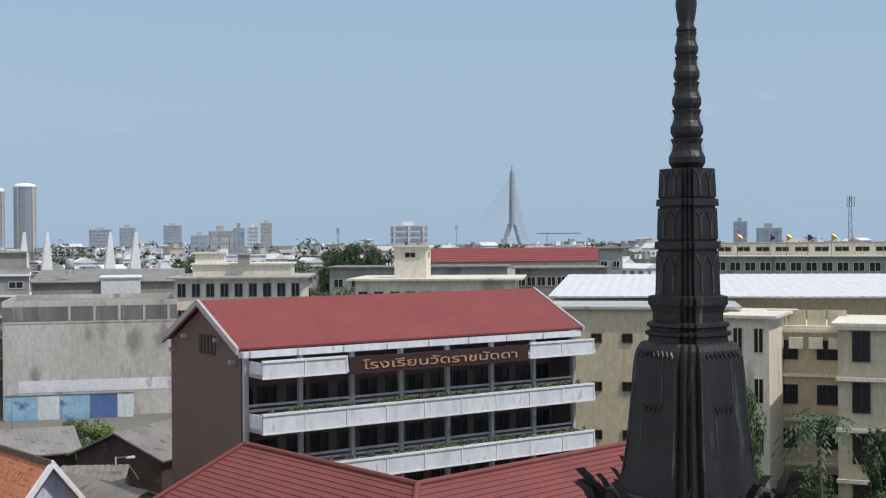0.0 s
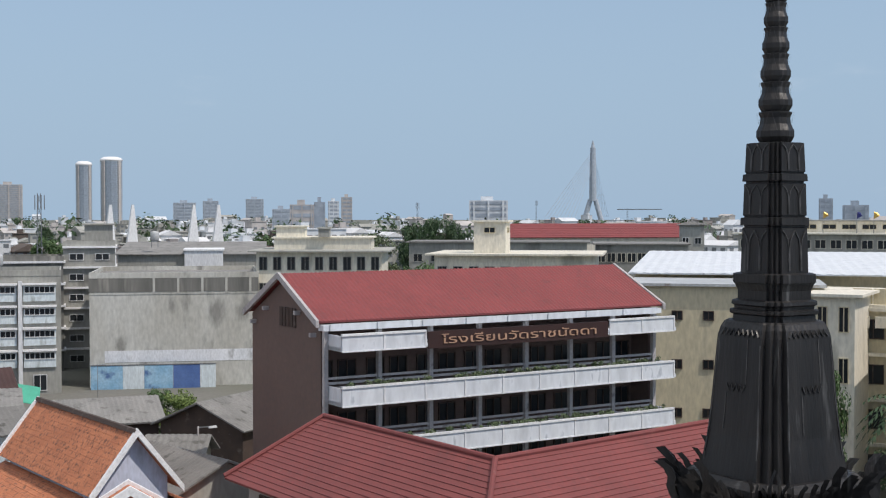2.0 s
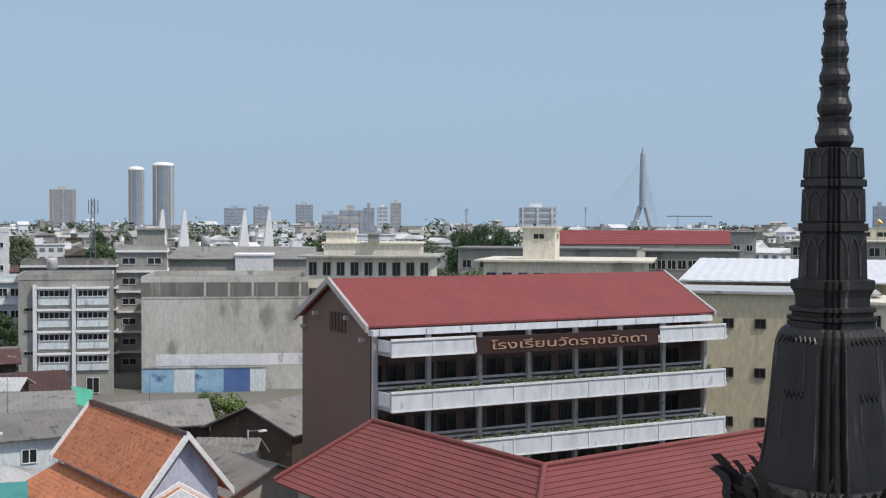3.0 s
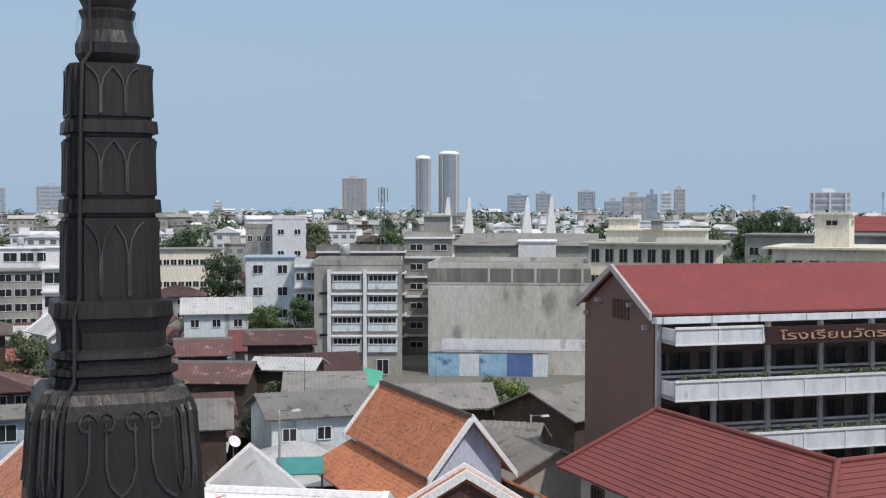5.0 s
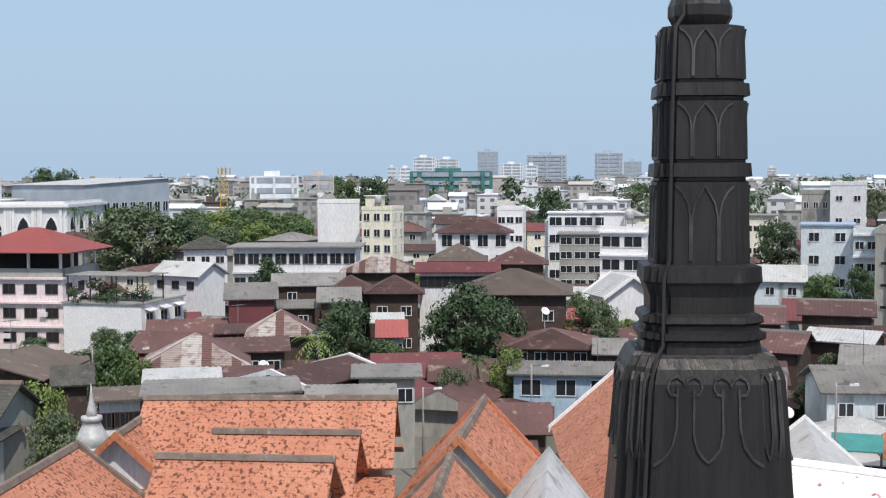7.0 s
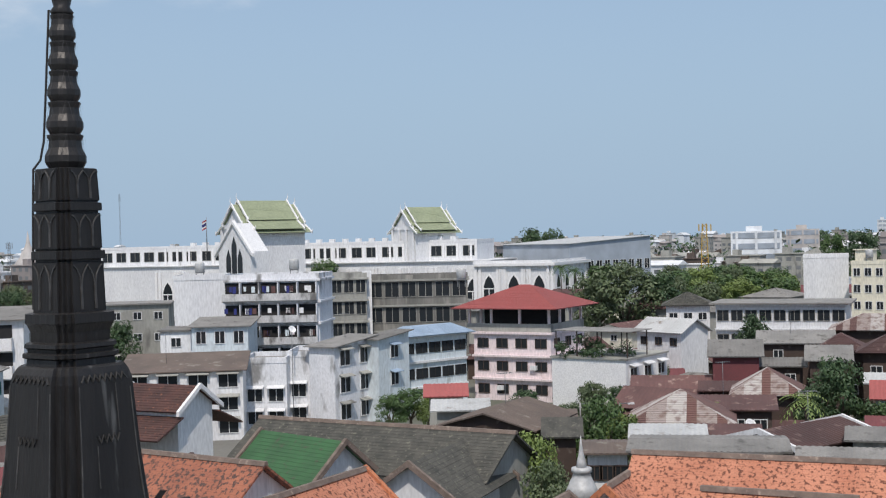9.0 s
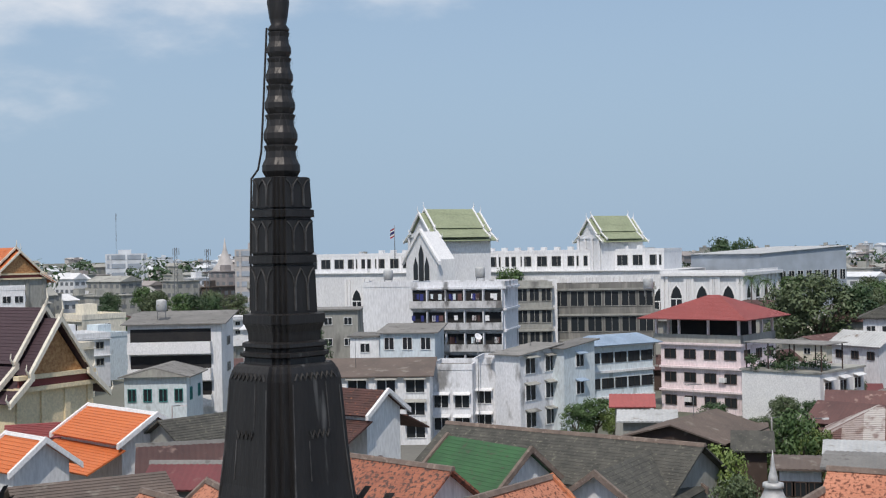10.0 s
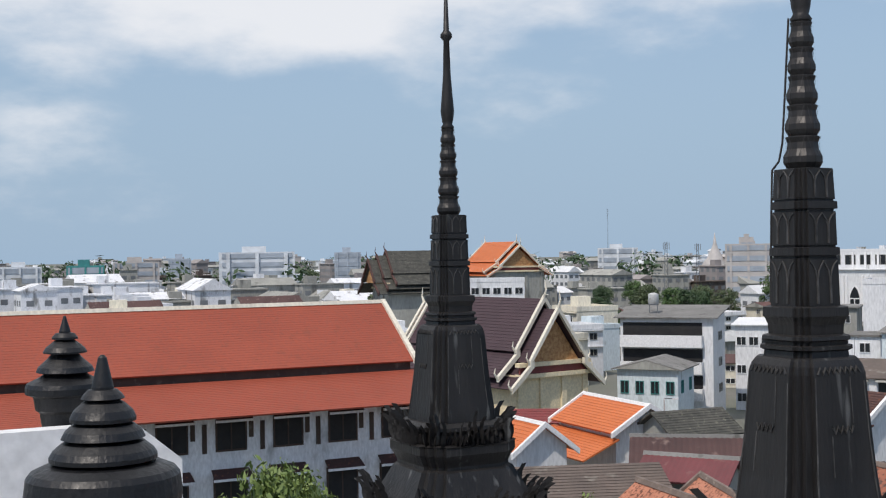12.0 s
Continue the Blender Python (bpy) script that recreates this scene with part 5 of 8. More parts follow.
for nm, lb, a, b, zr, ze, hw, rf, wl_ in (
    ("long_house", "timber house under a dark rusty roof", (21.8, 152), (18.5, 152), 7.3, 5.9, 4.0, "rust", "wood"),
    ("long_house", "timber house under a dark maroon roof", (24.9, 148), (22.3, 148), 6.8, 5.2, 4.0, "rust", "wood"),
    ("long_house", "low house with a rusty roof and white ridge", (24.8, 132), (21.2, 130), 6.1, 4.4, 4.0, "rust", "wood"),
    ("shed", "low shed under pale corrugated sheets", (21.3, 136), (18.2, 134), 6.0, 5.0, 3.4, "zinc", "wood"),
    ("shed", "open shed under grey fibre-cement sheets", (20.0, 122), (16.2, 122), 6.1, 4.9, 5.0, "asbestos", "wood"),
    ("grey_house", "pale two-storey house under a grey corrugated roof", (21.3, 102), (16.1, 104.5), 7.0, 5.5, 4.4, "asbestos", "aqua"),
    ("grey_house", "low house under a long grey corrugated roof", (15.2, 110), (10.4, 111), 6.5, 5.0, 5.0, "asbestos", "wood"),
    ("grey_house", "dark weathered house under a grey gable roof", (8.7, 101), (6.0, 108), 7.2, 5.2, 4.6, "asbestos", "wood"),
    ("grey_house", "house beside the school under a grey sheet roof", (10.7, 88), (7.2, 80), 6.6, 4.7, 4.4, "asbestos", "grey_wall"),
    ("grey_house", "grey-roofed annex beside the school", (10.9, 93), (8.0, 92), 6.2, 4.6, 3.4, "asbestos", "grey_wall"),
    ("shed", "shed under a pale corrugated roof", (24.4, 100), (22.2, 100), 7.0, 5.0, 3.0, "asbestos", "wood"),
    ("green_house", "low house under a mossy green-grey roof", (81.0, 104), (77.8, 108), 8.7, 6.9, 3.2, "grey_tile", "grey_wall"),
    ("long_house", "low house under a brown rusty roof", (82.0, 92), (77.0, 92), 8.5, 6.9, 3.6, "rust", "grey_wall"),
    ("long_house", "low house under a maroon sheet roof", (81.4, 86), (77.2, 84), 8.2, 6.9, 2.8, "maroon", "grey_wall"),
    ("grey_house", "dark gabled outbuilding under mossy tiles", (83.6, 70), (79.8, 72), 8.2, 6.0, 3.2, "grey_tile", "grey_wall"),
    ("long_house", "long low store under brown-grey sheets", (87.5, 78), (80.8, 80), 8.6, 6.9, 4.4, "brown_sheet", "grey_wall"),
):
    gable(nm, lb, a, b, zr, ze, hw, rf, wl_, rib=0.42 if rf in ("zinc", "asbestos", "rust", "maroon", "red_roof") else 0, windows=3 if wl_ in ("aqua", "blue_wall", "white") else 0, cap="asbestos" if rf in ("rust", "maroon") else None)
# ---- low timber town towards the north-west ----
block("hip_house", "timber house under a hipped roof of patched rusty sheets", 42.15, 38.93, 38.63, 170, 0, 8.8, "wood", 1, (2, 0), depth=7, roof_mat="rust_striped", rise=1.9, cat="house", roof='hip', over=0.8)
block("hip_house", "tall dark timber house under a hipped brown roof", 41.0, 38.8, 38.50, 150, 0, 7.8, "wood", 2, (2, 0), depth=6, roof_mat="rust", rise=2.0, cat="house", roof='hip', over=0.8)
block("hip_house", "timber house under a small hipped brown roof", 42.8, 41.0, 40.70, 156, 0, 7.5, "wood", 1, (2, 0), depth=6, roof_mat="rust", rise=1.8, cat="house", roof='hip', over=0.8)
block("hip_house", "house under a broad olive-brown hipped roof", 38.15, 35.82, 35.52, 190, 0, 8.9, "grey_wall", 1, (2, 0), depth=8, roof_mat="brown_sheet", rise=2.5, cat="house", roof='hip', over=0.8)
block("hip_house", "dark timber house under a steep brown hipped roof", 35.38, 33.06, 32.76, 186, 0, 8.7, "wood", 1, (2, 0), depth=8, roof_mat="rust", rise=2.4, cat="house", roof='hip', over=0.8)
gable("veranda_house", "white house with a long veranda under a maroon roof", (38.92, 158), (35.02, 158), 11.0, 9.9, 3.2, "maroon", "white", windows=5, win=(2.0, 1.4))
gable("dark_house", "dark timber house under a grey sheet roof", (45.48, 162), (42.1, 162), 9.4, 8.1, 4.0, "asbestos", "wood", rib=0.42, windows=2)
gable("dark_house", "low dark house under a pale grey sheet roof", (45.85, 150), (43.32, 150), 7.2, 6.5, 3.4, "asbestos", "wood", rib=0.42, windows=2)
gable("grey_house", "house under a weathered grey gable roof", (43.44, 147), (41.39, 147), 8.9, 7.5, 4.0, "asbestos", "wood", rib=0.42)
block("hip_house", "white upper storey under a mossy green hipped roof", 49.36, 47.44, 47.14, 205, 0, 10.2, "white", 3, (3, 0), depth=7, roof_mat="grey_tile", rise=2.0, cat="house", win=(1.4, 1.2), roof='hip', over=0.8)
gable("white_gabled_house", "white house under a broad pale sheet roof", (50.23, 180), (48.0, 174), 10.1, 8.3, 3.4, "zinc", "white", rib=0.5, windows=3)
gable("long_house", "maroon-walled house under a grey-brown roof", (47.61, 149), (45.18, 149), 9.4, 7.8, 4.2, "asbestos", "maroon", rib=0.42)
block("hip_house", "house under a hipped roof of striped white and rusty sheets", 46.38, 43.78, 43.48, 126, 0, 5.9, "wood", 1, (2, 0), depth=7, roof_mat="rust_striped", rise=2.3, cat="house", roof='hip', over=0.8)
gable("long_house", "long dark timber house under a rusty roof", (49.05, 119), (44.7, 119), 6.8, 6.0, 4.4, "rust", "wood", rib=0.42, windows=4)
block("pyramid_house", "house under a pyramid roof of striped white and rusty sheets", 51.01, 46.86, 46.56, 108, 0, 5.6, "wood", 1, (2, 0), depth=8, roof_mat="rust_striped", rise=2.6, cat="house", roof='hip', over=0.8)
gable("shed", "long shed under pale zinc sheets", (51.26, 100), (47.77, 100), 6.9, 6.4, 3.6, "zinc", "wood", rib=0.42)
gable("shed", "shed under brown rusty sheets", (48.37, 101), (45.38, 101), 6.8, 6.1, 3.6, "rust", "wood", rib=0.42)
gable("long_house", "house under a rusty roof with white edges", (45.58, 95), (41.98, 103), 7.2, 6.2, 3.8, "rust", "wood", rib=0.42, trim='white')
gable("grey_house", "grey-green house under a pale sheet roof", (41.88, 96), (38.66, 96), 7.5, 7.0, 3.4, "asbestos", "grey_wall", rib=0.42, windows=3)
gable("shed", "long shed under grey fibre-cement sheets", (51.32, 87), (44.26, 87), 7.9, 7.6, 3.4, "asbestos", "grey_wall", rib=0.42)
gable("shed", "shed under grey sheets behind the temple roofs", (44.01, 82), (39.81, 82), 8.3, 7.7, 3.0, "asbestos", "wood", rib=0.42)
gable("white_house", "small white house under a brown-grey roof", (53.52, 92), (51.03, 92), 6.8, 6.5, 3.0, "brown_sheet", "white", rib=0.42, windows=3)
gable("red_shelter", "small aqua house under a bright red sheet roof", (40.78, 134), (39.27, 134), 6.5, 4.9, 2.8, "red_light", "aqua", rib=0.42, windows=2)
gable("shed", "shed under a sagging white sheet roof", (41.03, 141), (39.43, 141), 6.5, 5.6, 2.4, "zinc", "wood", rib=0.42)
block("hip_house", "broad timber house under a rusty hipped roof", 37.36, 33.88, 33.58, 128, 0, 4.2, "wood", 2, (4, 0), depth=9, roof_mat="rust", rise=1.7, cat="house", roof='hip', over=0.8)
block("hip_house", "timber house under a wide rusty brown roof", 34.53, 30.91, 30.61, 126, 0, 4.5, "wood", 2, (4, 0), depth=9, roof_mat="rust", rise=1.5, cat="house", roof='hip', over=0.8)
gable("blue_house", "light blue house under a grey corrugated roof", (34.66, 113), (29.4, 113), 5.2, 4.5, 3.6, "asbestos", "blue_wall", rib=0.42, windows=3, win=(1.8, 1.5))
block("brown_house", "large dark timber house under a brown hipped roof", 36.93, 32.03, 31.73, 140, 0, 8.6, "wood", 2, (3, 1), depth=11, roof_mat="brown_sheet", rise=2.5, cat="house", roof='hip', over=0.8)
gable("white_house", "white house under pale sheets", (32.44, 170), (30.75, 170), 6.8, 5.2, 3, "zinc", "white", rib=0.42, windows=2)
gable("red_shelter", "small orange-walled shelter under red sheets", (32.39, 152), (30.74, 152), 5.8, 4.7, 2.6, "red_light", "orange_brown", rib=0.42)
gable("shed", "shed under mossy grey sheets", (30.84, 126), (29.21, 126), 5.6, 4.4, 3.4, "asbestos", "wood", rib=0.42)
gable("brown_gabled_house", "timber house under a brown gable roof", (57.88, 101), (55.76, 111), 7.8, 6.5, 4.6, "brown_sheet", "wood", rib=0.42)
gable("shed", "low shed under red sheets beside the flats", (60.51, 128), (58.45, 128), 7.1, 6.1, 2.6, "red_light", "grey_wall", rib=0.42)
gable("shed", "low shed under pale blue-grey sheets", (60.2, 118), (57.48, 118), 6.8, 6.1, 3.0, "zinc", "grey_wall", rib=0.42)
gable("shed", "low shed under dark grey sheets", (58.11, 112), (53.54, 112), 6.5, 5.9, 3.2, "brown_sheet", "wood", rib=0.42)
gable("shed", "small shed under mossy tiles", (55.22, 98), (53.33, 98), 7.8, 6.7, 3.0, "grey_tile", "wood", rib=0.42)
gable("long_house", "house under dark red-brown sheets", (48.08, 136), (45.89, 136), 6.1, 5.4, 3.0, "rust", "wood", rib=0.42)

net = thing("green_net", *bearing(16.4, 146), 0, 16, "green shade netting sheet in the yard", "netting")
part("sheet", mesh("sheet", [(-2.4, -2, 2.2), (2.2, -2, 1.2), (2.4, 2, 2.6), (-2.2, 2, 3.6), (-2.4, -2, 2.26), (2.2, -2, 1.26), (2.4, 2, 2.66), (-2.2, 2, 3.66)], BOXF), "net_green", net)
part("post", boxes("post", [(x - .05, x + .05, y - .05, y + .05, 0, z) for x, y, z in ((-2.2, -1.9, 2.2), (2.1, -1.9, 1.25), (2.2, 1.8, 2.5), (-2.1, 1.8, 3.5))]), "steel", net)
aw = thing("teal_awning", *bearing(19.2, 84), 0, 19, "teal sheet awning beside the grey house", "awning")
part("sheet", mesh("sheet", [(-1.6, -1.4, 4.4), (1.6, -1.4, 4.4), (1.6, 1.2, 5.0), (-1.6, 1.2, 5.0), (-1.6, -1.4, 4.5), (1.6, -1.4, 4.5), (1.6, 1.2, 5.1), (-1.6, 1.2, 5.1)], BOXF), "teal", aw)
part("post", boxes("post", [(x - .06, x + .06, y - .06, y + .06, 0, 4.5) for x in (-1.5, 1.5) for y in (-1.3, 1.1)]), "wood", aw)

# ---- temple halls near the foot ----
TH = "temple_hall"
gable(TH, "temple hall with an orange tile roof and white gable", (15.46, 89.8), (11.21, 74.5), 9.5, 6.0, 2.75, "orange_brown", "lilac", "white_pure", "wood", skirt=(3.9, 2.9), step=0.012, cat="temple hall", group="temple halls")
gable(TH, "temple porch with a dark red pediment and white trim", (11.55, 62.6), (11.45, 61.0), 9.0, 5.6, 5.6, "orange_brown", "orange_brown", "white_pure", pediment="orange_dark", inset=0.25, cat="temple hall", group="temple halls")
gable(TH, "low temple hall roof limewashed white over red tile", (25.2, 55), (15.1, 52), 10.0, 7.6, 4.4, "white_red", "white", "white_pure", "white_pure", step=0.01, cat="temple hall", group="temple halls")
gable(TH, "small temple hall with a white metal roof and white gable", (21.4, 72), (20.5, 60), 8.4, 5.6, 3.2, "zinc", "white", "white_pure", rib=0.4, cat="temple hall", group="temple halls")
gable(TH, "long monks' hall with mottled orange tiles", (51.2, 67), (39.8, 65), 10.4, 7.6, 4.0, "orange_mossy", "grey_wall", None, "cap_brown", cat="temple hall", step=0.009, group="temple halls", skirt=(6.4, 1.6))
gable(TH, "monks' hall with black lichen on orange tiles", (48.2, 60), (41.5, 58.6), 9.9, 7.0, 3.4, "orange_mossy", "white", None, "cap_brown", cat="temple hall", step=0.009, group="temple halls", skirt=(5.8, 1.2))
gable(TH, "white-walled monks' hall with heavily lichened orange tiles", (50.7, 55.6), (42.7, 53.6), 9.8, 6.4, 4.2, "orange_mossy", "white", None, "cap_brown", cat="temple hall", step=0.009, group="temple halls")
gable(TH, "monks' hall end wing with a white gable", (51.0, 67.6), (52.5, 62), 9.5, 7.2, 2.5, "orange_mossy", "white", "orange_brown", "cap_brown", cat="temple hall", step=0.009, group="temple halls")
gable(TH, "monks' hall with a steep lichened orange roof", (54.2, 60), (58.6, 50), 9.6, 6.2, 4.4, "orange_mossy", "white", "cap_brown", "cap_brown", cat="temple hall", step=0.009, group="temple halls")
gable(TH, "steep orange-roofed hall with a white gable end", (35.77, 65.9), (36.95, 55.5), 10.2, 6.6, 3.4, "orange_mossy", "white", "orange_brown", "cap_brown", cat="temple hall", step=0.009, group="temple halls", skirt=(4.6, 1.6))
gable(TH, "low front porch hall with lichened orange tiles", (37.34, 53.3), (38.06, 46.5), 10.0, 7.2, 2.6, "orange_mossy", "white", "cap_brown", "cap_brown", cat="temple hall", step=0.009, group="temple halls")
gable(TH, "narrow hall with a shiny white metal roof", (32.8, 55), (33.0, 44), 9.8, 7.2, 2.0, "zinc", "white", "zinc", rib=0.35, cat="temple hall", group="temple halls")
gable(TH, "orange-tiled hall with white walls and white trim", (29.7, 80), (27.0, 56), 9.6, 5.9, 4.2, "orange_mossy", "white", "white_pure", "cap_brown", cat="temple hall", step=0.009, group="temple halls")
gable(TH, "hall with reddish-brown mossy tiles", (74.2, 79), (67.9, 70.7), 9.6, 6.6, 4.2, "orange_mossy_dark", "white", None, "cap_brown", cat="temple hall", step=0.009, group="temple halls")
gable(TH, "hall with lichened orange tiles and a white gable", (63.4, 68), (68.6, 60), 9.6, 6.6, 3.6, "orange_mossy", "white", "orange_brown", "cap_brown", cat="temple hall", step=0.009, group="temple halls")
gable(TH, "long hall with mossy dark grey tiles", (68.0, 98), (56.4, 86), 8.5, 5.8, 4.6, "grey_tile", "grey_wall", None, "cap_brown", cat="temple hall", step=0.014, group="temple halls")
gable(TH, "green-tiled hall front with a carved white gable", (68.0, 92), (64.2, 85), 8.4, 5.4, 3.6, "green_tile", "white", "cap_brown", cat="temple hall", step=0.014, group="temple halls")
gable(TH, "dark grey tiled hall with a white gable", (58.6, 88), (61.4, 78), 8.0, 5.4, 3.6, "grey_tile", "white", "cap_brown", cat="temple hall", step=0.014, group="temple halls")
gable(TH, "tiered dark red hall with white roof edges", (73.6, 117), (70.6, 112), 9.6, 7.6, 3.0, "orange_dark", "white", "white_pure", cat="temple hall", group="temple halls", skirt=(5.6, 3.0))
gable(TH, "orange-tiled hall with white roof edges", (83.9, 115), (81.0, 105.7), 9.0, 6.9, 3.6, "orange_bright", "white", "white_pure", "white_pure", cat="temple hall", group="temple halls", skirt=(4.9, 3.0))
gable(TH, "small orange-tiled porch with white roof edges", (87.4, 100), (85.8, 95), 8.9, 6.8, 2.8, "orange_bright", "white", "white_pure", "white_pure", cat="temple hall", group="temple halls")
gable(TH, "mossy orange hall below the far spire", (81.9, 66), (77.2, 57), 10.0, 7.0, 4.0, "orange_mossy", "white", None, "cap_brown", cat="temple hall", step=0.009, group="temple halls")
gable(TH, "dark grey gabled hall beside mossy orange roofs", (79.0, 74), (77.0, 66), 8.9, 6.4, 3.0, "orange_mossy", "grey_wall", "cap_brown", "cap_brown", cat="temple hall", step=0.009, group="temple halls")


def big_hall():
    a, b = bearing(93.05, 110), bearing(116.0, 101)
    d = b - a
    L = d.length
    t = thing("great_hall", a.x, a.y, 0, math.degrees(math.atan2(d.y, d.x)), "long two-storey hall with a two-tier vermilion tile roof", "hall")
    zr, zm, zl = 17.8, 13.1, 10.3
    for s in (-1, 1):
        slope("roof_slope", (0, 0, zr), (L, 0, zr), (0, s * 6.5, zm), (L, s * 6.5, zm), "vermilion", t, 0.3, step=0.012)
        slope("lower_roof", (-0.2, s * 6.2, zm - 0.75), (L, s * 6.2, zm - 0.75), (-2.6, s * 12.0, zl), (L, s * 12.0, zl), "vermilion", t, 0.3, step=0.012)
        part("roof_edge", mesh("roof_edge", [(-.2, 0, zr + .25), (.2, 0, zr + .25), (.2, s * 6.7, zm + .2), (-.2, s * 6.7, zm + .2), (-.2, 0, zr - .25), (.2, 0, zr - .25), (.2, s * 6.7, zm - .3), (-.2, s * 6.7, zm - .3)],
                               [(0, 1, 2, 3), (7, 6, 5, 4), (0, 3, 7, 4), (1, 5, 6, 2), (0, 4, 5, 1), (3, 2, 6, 7)]), "cream_pale", t, "pale stained roof edge")
    slope("lower_roof", (-0.2, 6.2, zm - .75), (-0.2, -6.2, zm - .75), (-2.6, 12.0, zl), (-2.6, -12.0, zl), "vermilion", t, 0.3, step=0.012)
    part("ridge_cap", prism("ridge_cap", [(-.25, zr - .1), (-.14, zr + .2), (.14, zr + .2), (.25, zr - .1)], -.2, L), "cream_pale", t)
    part("clerestory", boxes("clerestory", [(0.3, L, -6.1, 6.1, zm - 1.0, zm + .2)]), "wood", t)
    part("gable_wall", prism("gable_wall", [(-6.0, zm), (6.0, zm), (0, zr - .3)], 0.3, 0.6), "cream_pale", t)
    part("wall", boxes("wall", [(-1.2, L, -8.6, 8.6, 0, zm - 1.6)]), "white_dirty", t, "pale grey-white wall")
    n = 9
    face = 8.62
    for i in range(n):
        x = 1.8 + (L - 2) * i / n
        for nm, z0, z1, w in (("upper_window", 7.4, 9.7, 2.2), ("lower_window", 2.2, 5.3, 2.4)):
            wd = part(nm, boxes(nm, [(x, x + w, face - .03, face + .06, z0, z1)]), "dark", t)
            part("window_frame", boxes("window_frame", [(x - .12, x, face, face + .12, z0, z1), (x + w, x + w + .12, face, face + .12, z0, z1), (x - .12, x + w + .12, face, face + .12, z0 - .14, z0), (x + w / 2 - .05, x + w / 2 + .05, face, face + .1, z0, z1)]), "wood", wd)
            hv = [(x - .25, face, z1 + .55), (x + w + .25, face, z1 + .55), (x + w + .35, face + 1.1, z1 - .05), (x - .35, face + 1.1, z1 - .05)]
            part("hood", mesh("hood", hv + [(p, q, r + .09) for p, q, r in hv], BOXF), "orange_dark", wd, "small tiled hood")
            part("hood_edge", boxes("hood_edge", [(x - .4, x + w + .4, face + 1.08, face + 1.2, z1 - .12, z1 + .06)]), "white", wd)
        part("shutter", boxes("shutter", [(x + 3.0, x + 3.35, face, face + .08, 7.2, 9.4)]), "wood", t)
        part("shutter", boxes("shutter", [(x - 0.65, x - 0.3, face, face + .08, 8.2, 9.6)]), "wood", t)
    for k in range(3):
        for z in (8.0, 5.0, 2.6):
            part("end_window", boxes("end_window", [(-1.26, -1.18, 4 - 4 * k, 4.8 - 4 * k, z, z + 1.3)]), "wood", t)
    return t


big_hall()


